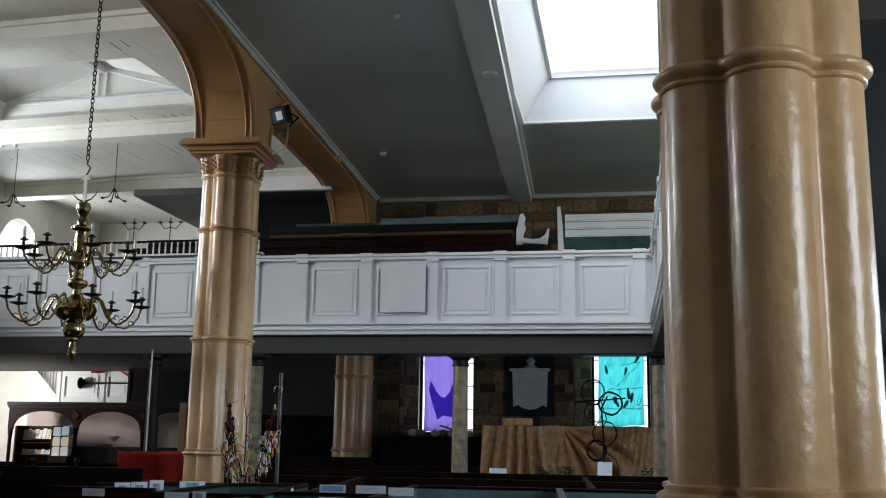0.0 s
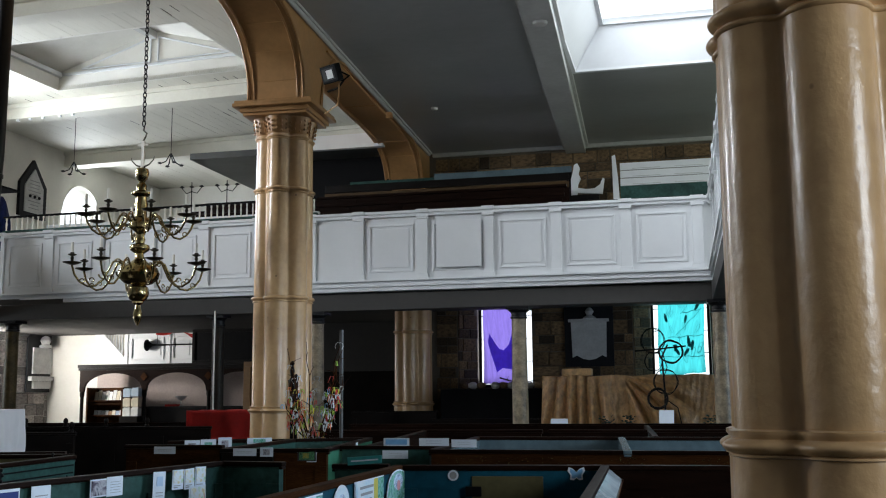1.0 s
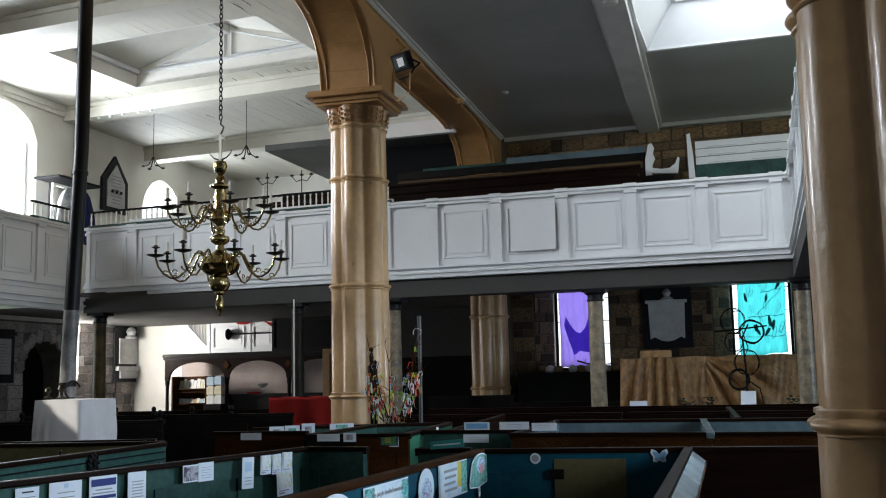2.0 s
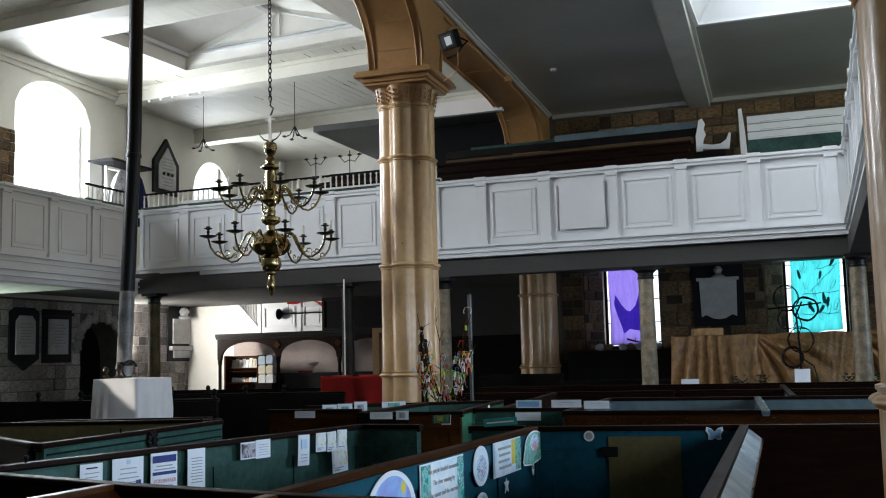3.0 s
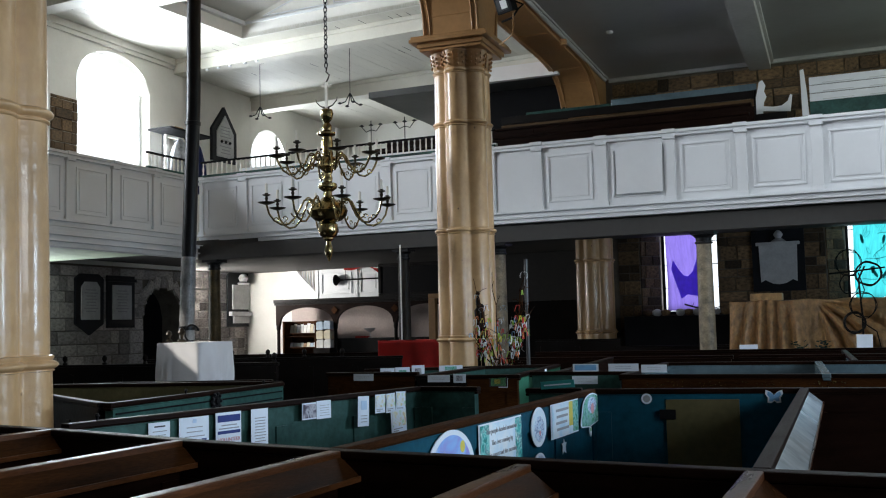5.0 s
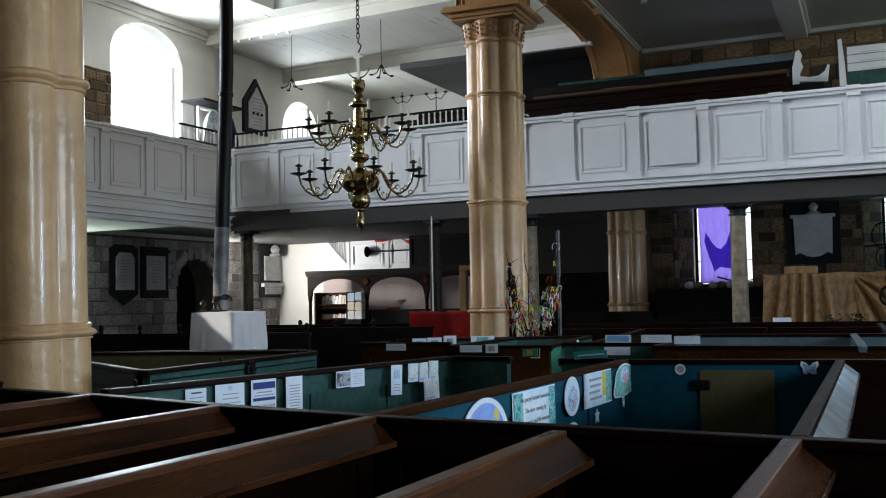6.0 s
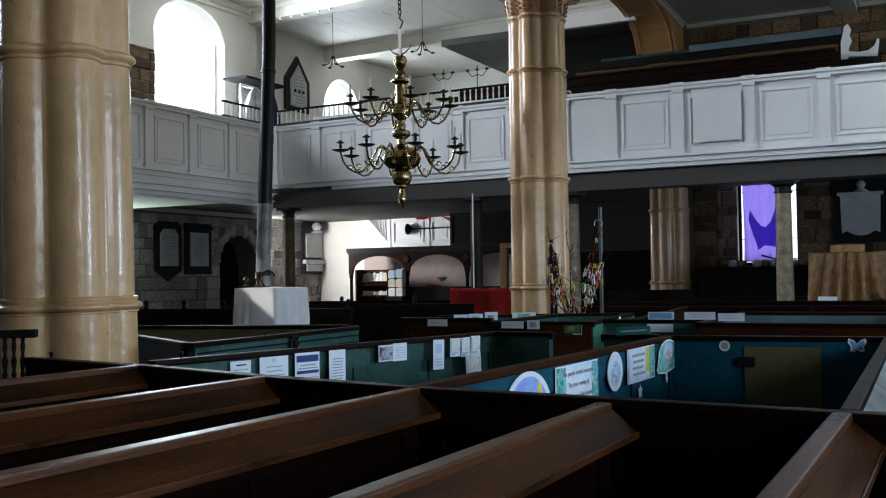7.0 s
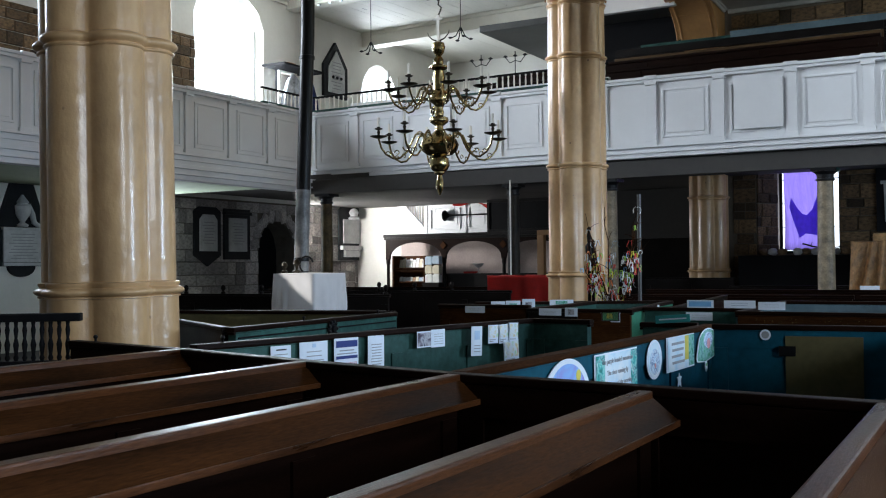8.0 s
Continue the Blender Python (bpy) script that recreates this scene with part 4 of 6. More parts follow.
# rail with small balusters on top of the nave gallery front
def gallery_rail(length, m, label):
    ob = new("gallery_rail")
    ob.matrix_world = m
    tagged(ob, label, "railing")
    part("hand_rail", B((0, length, -0.03, 0.03, 0.29, 0.325), bevel=0.006), M["black"], ob, "black hand rail")
    part("foot_rail", B((0, length, -0.03, 0.03, 0.012, 0.05), bevel=0.005), M["green"], ob, "dark green foot rail")
    n = int(length / 0.115)
    bm = bmesh.new()
    lathe(bm, [(0.012, 0.02), (0.017, 0.03), (0.017, 0.06), (0.011, 0.08), (0.018, 0.16), (0.011, 0.24), (0.017, 0.26), (0.017, 0.29)], 8)
    me = mesh_of(bm, "baluster", M["wax"], 0.6)
    for i in range(n):
        o = new("baluster", me)
        o.parent = ob
        o.matrix_local = pose((i + 0.5) * length / n, 0, 0)
    return ob


gallery_rail(6.4, pose(-12.5, GY + 0.3, 4.692, 0, 0, -2.2), "black hand rail on small white balusters along the gallery front")
gallery_rail(1.35, pose(-12.56, 15.1, 4.692, 0, 0, 90), "black hand rail on small white balusters along the side gallery")
solid("white_pew", B((-12.0, -6.4, 17.3, 17.36, 3.42, 4.88), (-12.0, -6.4, 17.28, 17.38, 4.8805, 4.93)), M["white"], "white painted pew back behind the gallery rail", "pew")


# flush white board hung over one gallery panel
solid("hung_board", B((-3.96, -3.2, GY - 0.06, GY - 0.02, 3.69, 4.47), bevel=0.004), M["white"], "plain white board hung over a gallery panel", "board")


# ---- windows ----
def window(name, label, x0, x1, z0, z1, y, cloth, gap_l, gap_r, low_l, low_r, seed):
    ob = thing(name, label, "window", ((x0 + x1) / 2, y, 0), kind="structure")
    w = (x1 - x0) / 2
    part("window_frame", B((-w, -w + 0.05, 0.18, 0.26, z0, z1), (w - 0.05, w, 0.18, 0.26, z0, z1), (-w + 0.05, w - 0.05, 0.18, 0.26, z0, z0 + 0.05), (-w + 0.05, w - 0.05, 0.18, 0.26, z1 - 0.05, z1)), M["black"], ob, "dark window frame")
    nz = 5
    for i in range(nz):
        a, b = z0 + 0.05 + (z1 - z0 - 0.1) * i / nz, z0 + 0.05 + (z1 - z0 - 0.1) * (i + 1) / nz
        for s in (-1, 1):
            part("pane", B((min(s * 0.01, s * (w - 0.055)), max(s * 0.01, s * (w - 0.055)), 0.21, 0.22, a + 0.008, b - 0.008)), M["sky_pane"], ob, "bright leaded pane")
        if i:
            part("glazing_bar", B((-w + 0.05, w - 0.05, 0.19, 0.225, a - 0.008, a + 0.008)), M["black"], ob)
    part("window_sill", B((-w, w, -0.02, 0.5, z0 - 0.06, z0 - 0.002), bevel=0.01), M["stone"], ob)
    rnd = random.Random(seed)
    xa, xb = -w + gap_l, w - gap_r
    nx, nr = 40, 60
    bm = bmesh.new()
    grid = []
    for j in range(nr + 1):
        row = []
        for i in range(nx + 1):
            u, v = i / nx, j / nr
            low = low_l + (low_r - low_l) * u
            x = xa + (xb - xa) * u + 0.012 * math.sin(9 * v + seed) - 0.02 * v * (u - 0.5)
            z = z1 + (low - z1) * v + 0.01 * math.sin(12 * u) * v
            yy = 0.1 + 0.018 * math.sin(u * 22 + 2.2 * math.sin(3 * v + seed)) + 0.012 * math.sin(u * 7 - v * 11)
            row.append(bm.verts.new((x, yy, z)))
        grid.append(row)
    for p, q in zip(grid, grid[1:]):
        for i in range(nx):
            bm.faces.new((p[i], p[i + 1], q[i + 1], q[i]))
    cl = part("hanging_cloth", bm, cloth, ob, "sheer dyed cloth hung across the panes", smooth=2.0)
    return ob, cl, w


M["teal_dark"] = cloth_lit("teal_applique_cloth", (0.02, 0.26, 0.27), 0.6)
M["purple_dark"] = cloth_lit("dark_purple_cloth", (0.42, 0.32, 0.85), 0.85)
win, cl, w = window("window_1", "tall leaded window behind a purple cloth", -4.165, -2.995, 1.743, 4.2, 20.72, M["purple_cloth"], 0.1, 0.22, 1.8, 1.8, 1)
# darker swag sewn over the purple cloth
bm = bmesh.new()
out = [((x - 676) * 0.00437, 1.78 + (360 - y) * 0.00437) for x, y in ((598, 118), (625, 165), (645, 190), (665, 197), (690, 170), (705, 125), (712, 100), (718, 120), (712, 190), (716, 290), (660, 280), (632, 300), (622, 265), (605, 215), (590, 160))]
prism(bm, out, 0.06, 0.063)
part("sewn_shape", bm, M["purple_dark"], cl, "dark purple crescent shape")
win, cl, w = window("window_2", "tall leaded window behind a teal cloth with fish shapes", -0.64, 0.51, 1.885, 4.2, 20.72, M["teal_cloth"], 0.13, 0.11, 1.9, 2.0, 4)
rnd = random.Random(5)
for k in range(22):
    bm = bmesh.new()
    L, W, a = rnd.uniform(0.07, 0.12), rnd.uniform(0.022, 0.034), rnd.choice((1, -1)) * rnd.uniform(0.9, 1.5)
    c = (rnd.uniform(-0.36, 0.38), rnd.uniform(2.25, 3.35))
    pts = []
    for i in range(13):
        t = 2 * math.pi * i / 13
        px, pz = L * math.cos(t), W * math.sin(t) * (1 + 0.25 * math.cos(t))
        if abs(math.cos(t) + 1) < 0.06:
            pz *= 3
        pts.append((c[0] + px * math.cos(a) - pz * math.sin(a), c[1] + px * math.sin(a) + pz * math.cos(a)))
    if k % 3 == 0:
        prism(bm, pts, 0.058, 0.061)
    else:
        tube(bm, [(x, 0.06, z) for x, z in pts + pts[:1]], 0.004, 4)
    part("fish_shape", bm, M["teal_dark"], cl)
bm = bmesh.new()
for x0, z0, x1, z1 in ((-0.25, 2.68, 0.42, 2.72), (-0.38, 2.3, 0.42, 2.31), (-0.1, 2.72, 0.38, 3.2), (0.0, 3.15, 0.42, 3.24)):
    tube(bm, [(x0 + (x1 - x0) * i / 8, 0.055, z0 + (z1 - z0) * i / 8 + 0.012 * math.sin(i * 1.7)) for i in range(9)], 0.006, 5)
part("seam", bm, M["teal_dark"], cl)


def arched_window(name, label, x, y0, y1, z0, z1, rise, out):
    ob = thing(name, label, "window", (x, (y0 + y1) / 2, 0), kind="structure")
    w = (y1 - y0) / 2
    part("pane", B((-0.38, -0.36, -w - 0.05, w + 0.05, z0 - 0.05, z1 + 0.05)), M["sky_pane"], ob, "bright daylight pane").visible_shadow = False
    part("window_frame", B((-0.35, -0.29, -w, -w + 0.05, z0, z1 - rise), (-0.35, -0.29, w - 0.05, w, z0, z1 - rise), (-0.35, -0.29, -w, w, z0, z0 + 0.05)), M["white"], ob)
    part("window_sill", B((-0.6, 0.04, -w, w, z0 - 0.07, z0 - 0.004), bevel=0.01), M["plaster"], ob)


arched_window("window_3", "tall arched window full of white daylight", -16.5, 17.5, 20.0, 4.6, 8.28, 0.75, 0)
# two openings out of view: one for the near lamp, one for the sun
arched_window("window_4", "unseen narrow arched opening added to let daylight in", -16.5, 7.15, 8.05, 4.6, 8.58, 0.5, 0)
arched_window("window_12", "unseen narrow arched opening added to let daylight in", -16.5, 2.75, 3.95, 4.6, 8.58, 0.5, 0)
arched_window("window_5", "pointed window full of white daylight", -17.2, 25.4, 27.5, 5.2, 7.8, 1.1, 0)
# added opening for the stair fill; the stove pipe hides it
arched_window("window_6", "unseen opening behind the pipe, added to light the stair", -17.2, 22.03, 22.57, 1.9, 3.3, 0.3, 0)


# ---- upper end gallery over the aisle: benches and boards ----
def benches():
    for y, z in ((17.6, 5.05), (18.0, 5.28)):
        ob = thing("gallery_pew", "dark brown wooden pew back in the gallery", "pew", (-5.5, y, 3.42), group="gallery pews")
        part("back", B((-3.5, 3.55, 0, 0.08, 0, z - 3.42), bevel=0.006), M["wood"], ob)
        part("cap_rail", B((-3.5, 3.55, -0.03, 0.11, z - 3.4195, z - 3.37), bevel=0.006), M["wood"], ob)
        for k in range(8):
            part("stile", B((-3.48 + k, -3.4 + k, -0.014, -0.001, 0.05, z - 3.44), bevel=0.004), M["wood"], ob)
    ob = thing("gallery_bench", "blue-grey painted bench back with white scrolled end", "bench", (-3.9, 18.5, 0))
    part("back", B((-0.62, 2.0, 0, 0.05, 5.64, 5.77), bevel=0.008), M["blue_grey"], ob)
    part("low_back", B((-2.3, -0.621, 0, 0.05, 5.64, 5.7), bevel=0.008), M["green"], ob, "dark green rail")
    part("lower_board", B((-2.8, 1.95, -0.03, 0.0, 5.5, 5.645), bevel=0.006), M["wood_black"], ob)
    part("lower_rail", B((-2.8, 1.95, -0.05, 0.0, 5.36, 5.48), bevel=0.006), M["bench_brown"], ob)
    for x in (-2.25, 1.9):
        part("support", B((x, x + 0.1, 0.0, 0.05, 3.42, 5.659)), M["wood_black"], ob)
    for out in ([(1.99, 5.2), (2.1, 5.2), (2.12, 5.4), (2.17, 5.5), (2.13, 5.6), (2.16, 5.7), (2.11, 5.8), (2.05, 5.76), (2.02, 5.6), (1.99, 5.5)], [(2.1, 5.24), (2.56, 5.2), (2.6, 5.48), (2.57, 5.5), (2.52, 5.38), (2.42, 5.31), (2.28, 5.3), (2.11, 5.33)]):
        bm = bmesh.new()
        prism(bm, out, -0.08, -0.03)
        part("scrolled_end", bm, M["white"], ob, "white scrolled bench end")
    part("end_post", B((2.0, 2.5, -0.075, -0.035, 3.42, 5.199)), M["wood_black"], ob)
    ob = thing("gallery_bench", "white slatted bench on a green plinth", "bench", (-0.2, 18.5, 0))
    for z in (5.34, 5.485, 5.63):
        part("slat", B((-0.82, 0.95, 0, 0.03, z, z + 0.135), bevel=0.006), M["white"], ob)
        part("cut_line", B((-0.6, -0.1, -0.006, -0.001, z + 0.02, z + 0.03), (0.15, 0.65, -0.006, -0.001, z + 0.02, z + 0.03)), M["beam_white"], ob)
    part("plinth", B((-0.82, 0.95, -0.02, 0.05, 3.42, 5.33)), M["green"], ob, "green painted plinth")
    bm = bmesh.new()
    prism(bm, [(-0.95, 5.1), (-0.84, 5.1), (-0.86, 5.5), (-0.9, 5.92), (-0.96, 5.9)], -0.03, 0.03)
    part("end", bm, M["white"], ob, "white bench end")
    part("end_post", B((-0.94, -0.85, -0.028, 0.028, 3.42, 5.099)), M["white"], ob)


benches()

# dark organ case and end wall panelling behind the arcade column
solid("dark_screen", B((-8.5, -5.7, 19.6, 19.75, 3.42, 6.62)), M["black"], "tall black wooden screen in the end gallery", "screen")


# ---- lamps and fittings ----
def floodlight():
    ob = thing("floodlight", "black floodlight on a bracket on the arcade", "lamp", (-4.42, 12.0, 5.72))
    ob.matrix_world = pose(-4.14, 11.8, 5.6, 0, 0, -28)
    part("housing", B((-0.14, 0.14, -0.04, 0.06, -0.11, 0.11), bevel=0.012), M["black"], ob, m=pose(0, -0.1, 0, 22, 0, 0))
    part("reflector", B((-0.1, 0.1, -0.046, -0.041, -0.075, 0.075)), M["iron"], ob, m=pose(0, -0.1, 0, 22, 0, 0))
    part("lens", B((-0.03, 0.075, -0.052, -0.0465, -0.055, 0.05)), M["marble"], ob, "pale glass lens", m=pose(0, -0.1, 0, 22, 0, 0))
    bm = bmesh.new()
    tube(bm, [(-0.16, -0.1, 0), (-0.16, 0.06, -0.02), (0.0, 0.12, -0.03), (0.16, 0.06, -0.02), (0.16, -0.1, 0)], 0.012, 6)
    tube(bm, [(0, 0.12, -0.03), (-0.3, 0.3, -0.03), (-0.52, 0.32, -0.03)], 0.014, 6)
    part("bracket", bm, M["black"], ob)
    bm = bmesh.new()
    tube(bm, [(-0.05, 0.08, -0.08), (-0.12, 0.15, -0.2), (-0.2, 0.2, -0.3), (-0.5, 0.25, -0.35)], 0.01, 6)
    part("cable", bm, M["arch"], ob)


floodlight()
bm = bmesh.new()
tube(bm, [ARC @ Vector((0.39, y, 6.45 - 0.0 * y)) for y in (0.6, 3.0, 5.0)], 0.016, 8)
solid("conduit", bm, M["arch"], "painted cable conduit along the arcade", "pipe", smooth=0.9)
o = solid("junction_box", B((-0.05, 0.05, -0.06, 0.06, -0.05, 0.05), bevel=0.01), M["arch"], "painted junction box on the arcade", "box")
o.matrix_world = ARC @ pose(0.425, 4.1, 6.46)
for x, y, z, r in ((-1.68, 12.8, 6.438, 0.1), (-4.13, 16.97, 6.618, 0.06), (-2.6, 11.2, 6.618, 0.04)):
    bm = bmesh.new()
    lathe(bm, [(r * 0.5, -0.05), (r * 0.9, -0.035), (r, -0.01), (r, 0)], 20)
    o = solid("smoke_detector", bm, M["beam_white"], "round white detector on the ceiling", "detector", smooth=0.7)
    o.location = (x, y, z)


# ---- monuments and tablets ----
def lines_of(ob, m, w, z0, z1, n, mat, name="inscription"):
    rnd = random.Random(n)
    for i in range(n):
        z = z1 - (z1 - z0) * (i + 0.5) / n
        k = w * rnd.uniform(0.6, 0.95)
        part(name, B((-k / 2, k / 2, -0.003, 0, z - (z1 - z0) / n * 0.14, z + (z1 - z0) / n * 0.14)), mat, ob, m=m)


M["ink"] = material("grey_inscription", (0.3, 0.3, 0.31), 0.8, vary=0.1, scale=5, grain=30, bump=0.02)


def tablet_at(x, y, label, rz=90):
    return thing("wall_tablet", label, "memorial", (x, y, 0), rz, "wall tablets")


# dark gothic tablet on the upper nave wall
ob = tablet_at(-17.2, 24.0, "dark gothic-headed memorial tablet with a white face")
bm = bmesh.new()
prism(bm, [(-0.58, 6.45), (0.58, 6.45), (0.58, 7.36), (0, 8.05), (-0.58, 7.36)], -0.09, 0)
part("backing", bm, M["slate"], ob)
bm = bmesh.new()
prism(bm, [(-0.4, 6.58), (0.4, 6.58), (0.4, 7.3), (0, 7.8), (-0.4, 7.3)], -0.12, -0.091)
part("face", bm, M["marble"], ob, "pale marble face")
lines_of(ob, pose(0, -0.121, 0), 0.6, 6.65, 7.5, 9, M["ink"])
for k in (-1, 0, 1):
    bm = bmesh.new()
    bmesh.ops.create_icosphere(bm, subdivisions=2, radius=0.045, matrix=Matrix.Translation((k * 0.2, -0.13, 7.02)))
    part("boss", bm, M["slate"], ob, smooth=1.5)
# two black-framed tablets under the side gallery
for y, shaped in ((17.83, True), (18.86, False)):
    ob = tablet_at(-16.5, y, "black-framed memorial tablet with a white face")
    bm = bmesh.new()
    prism(bm, [(-0.44, 1.85), (-0.2, 1.72), (0, 1.6), (0.2, 1.72), (0.44, 1.85), (0.44, 2.88), (0.28, 2.98), (-0.28, 2.98), (-0.44, 2.88)] if shaped else [(-0.46, 1.76), (0.46, 1.76), (0.46, 2.97), (-0.46, 2.97)], -0.1, -0.045)
    part("backing", bm, M["slate"], ob)
    bm = bmesh.new()
    prism(bm, [(-0.29, 1.95), (0.29, 1.95), (0.29, 2.68), (0.18, 2.8), (-0.18, 2.8), (-0.29, 2.68)] if shaped else [(-0.32, 1.95), (0.32, 1.95), (0.32, 2.75), (-0.32, 2.75)], -0.13, -0.101)
    part("face", bm, M["marble"], ob, "grey-white marble face")
    if not shaped:
        part("cornice", B((-0.48, 0.48, -0.15, -0.045, 2.83, 2.9), bevel=0.01), M["slate"], ob)
    lines_of(ob, pose(0, -0.131, 0), 0.46, 2.1, 2.65, 8, M["ink"])
ob = tablet_at(-17.2, 24.7, "grey memorial tablet with an urn and a sill")
bm = bmesh.new()
prism(bm, [(-0.62, 1.75), (0.62, 1.75), (0.62, 3.2), (0.3, 3.45), (-0.3, 3.45), (-0.62, 3.2)], -0.1, -0.05)
part("backing", bm, M["slate"], ob)
part("face", B((-0.42, 0.42, -0.14, -0.101, 2.25, 2.95)), M["marble"], ob)
part("sill", B((-0.58, 0.58, -0.22, -0.101, 2.06, 2.18), (-0.4, 0.4, -0.16, -0.101, 1.85, 2.05), bevel=0.01), M["marble"], ob)
bm = bmesh.new()
lathe(bm, [(0.16, 2.951), (0.18, 3.0), (0.1, 3.05), (0.15, 3.15), (0.1, 3.24), (0.03, 3.28)], 16, (0, -0.2))
part("urn", bm, M["marble"], ob, smooth=0.7)
# pyramid monument with an urn
ob = tablet_at(-16.5, 12.78, "black pyramid memorial with a white draped urn and inscription")
bm = bmesh.new()
prism(bm, [(-0.52, 2.36), (0.52, 2.36), (0.5, 2.5), (0.13, 3.5), (0.05, 3.56), (-0.05, 3.56), (-0.13, 3.5), (-0.5, 2.5)], -0.08, 0)
part("pyramid", bm, M["slate"], ob)
bm = bmesh.new()
prism(bm, [(-0.52, 1.62), (0.52, 1.62), (0.52, 2.355), (-0.52, 2.355)], -0.06, 0)
part("backing", bm, M["slate"], ob)
part("face", B((-0.42, 0.42, -0.1, -0.061, 1.7, 2.3), (-0.46, 0.46, -0.14, -0.061, 2.3, 2.35), (-0.44, 0.44, -0.13, -0.061, 1.63, 1.69), bevel=0.005), M["marble"], ob)
lines_of(ob, pose(0, -0.101, 0), 0.7, 1.74, 2.25, 9, M["ink"])
bm = bmesh.new()
prism(bm, [(0.3 * math.cos(t), 1.62 + 0.2 * math.sin(t)) for t in [math.pi + math.pi * i / 12 for i in range(13)]], -0.07, 0)
part("apron", bm, M["slate"], ob)
bm = bmesh.new()
lathe(bm, [(0.1, 2.36), (0.11, 2.4), (0.04, 2.45), (0.14, 2.6), (0.16, 2.75), (0.1, 2.8), (0.12, 2.83), (0.05, 2.92), (0.02, 2.97)], 18, (-0.02, -0.1))
part("urn", bm, M["marble"], ob, smooth=0.8)
bm = bmesh.new()
tube(bm, [(0.08, -0.12, 2.78), (0.17, -0.14, 2.6), (0.22, -0.13, 2.45), (0.36, -0.12, 2.38)], 0.06, 8, 0.8)
part("drapery", bm, M["marble"], ob, smooth=1.0)
# white tablet between the end windows
ob = tablet_at(-1.83, 20.4, "white marble tablet on a dark backing with a crest", 0)
bm = bmesh.new()
prism(bm, [(-0.48, 2.12), (0.48, 2.12), (0.48, 3.35), (-0.48, 3.35)], -0.09, -0.05)
part("backing", bm, M["slate"], ob)
bm = bmesh.new()
prism(bm, [(-0.33, 2.3), (-0.25, 2.34), (-0.12, 2.27), (0, 2.25), (0.12, 2.27), (0.25, 2.34), (0.33, 2.3), (0.35, 3.0), (-0.35, 3.0)], -0.13, -0.091)
part("face", bm, M["marble"], ob)
part("cornice", B((-0.4, 0.4, -0.17, -0.091, 3.0, 3.06), bevel=0.01), M["marble"], ob)
bm = bmesh.new()
lathe(bm, [(0.14, 3.061), (0.1, 3.1), (0.05, 3.13), (0.09, 3.2), (0.05, 3.26), (0.02, 3.28)], 14, (0.02, -0.14))
part("crest", bm, M["marble"], ob, smooth=0.8)


# ---- north aisle: draped table, driftwood cross, cards ----
def cloth_sheet(ob, name, mat, nx, nz, fn, label="", thick=0.008):
    """A hanging sheet: fn(u, v) gives the place; it gets a little thickness."""
    bm = bmesh.new()
    g = [[bm.verts.new(fn(i / nx, j / nz)) for i in range(nx + 1)] for j in range(nz + 1)]
    for p, q in zip(g, g[1:]):
        for i in range(nx):
            bm.faces.new((p[i], p[i + 1], q[i + 1], q[i]))
    bmesh.ops.solidify(bm, geom=list(bm.faces), thickness=thick)
    return part(name, bm, mat, ob, label, smooth=2.0)


def draped_table():
    ob = thing("draped_table", "long table draped in crushed gold velvet", "table", (0, 18.4, 0))
    part("table_body", B((-2.45, 2.2, 0.1, 0.9, 0, 1.86)), M["wood_black"], ob)

    def front(u, v):
        x = -2.52 + 4.75 * u
        y = 0.02 - 0.06 * v ** 0.8
        z = 1.91 - 1.05 * v
        if x < -1.15:
            # gathered folds, fanning slightly
            c = (x + 1.9) / (1 + 0.35 * v)
            y -= 0.22 * abs(math.sin(c * 15 + 1.1 * math.sin(c * 4.3) + 0.5 * v)) ** 1.4 * (0.25 + 0.75 * v) * min(1, (-1.15 - x) * 6)
        # folds fanning from where the cloth is pinned up
        for px, side, reach in ((-1.12, 1, 1.35), (0.42, 1, 1.6)):
            dx, dz = (x - px) * side, 1.93 - z
            if 0 < dx < reach:
                turn = math.atan2(dx, dz)
                r = math.hypot(dx, dz)
                fade = min(1, dx * 5) * min(1, (reach - dx) * 3) * min(1, r * 2.2) * max(0, math.sin(min(turn, 1.5) * 2.0)) ** 0.6
                y -= 0.2 * fade * abs(math.sin(turn * 9.5 + 1.6 * r)) ** 1.5
        y -= 0.006 * math.sin(x * 60 + v * 9) + 0.006
        return (x, y, z + 0.012 * math.sin(x * 9))

    cloth_sheet(ob, "cloth_front", M["velvet"], 300, 44, front, "crushed gold velvet front in folds and swags")
    cloth_sheet(ob, "cloth_top", M["velvet"], 40, 8, lambda u, v: (-2.52 + 4.75 * u, 0.03 + 0.9 * v, 1.905 + 0.01 * math.sin(u * 30)), "crushed gold velvet top")


draped_table()
ob = thing("draped_box", "small box under gold velvet on the draped table", "box", (-1.92, 18.75, 1.915))
part("box", B((-0.27, 0.27, -0.15, 0.15, 0.0, 0.13), bevel=0.02), M["velvet"], ob)


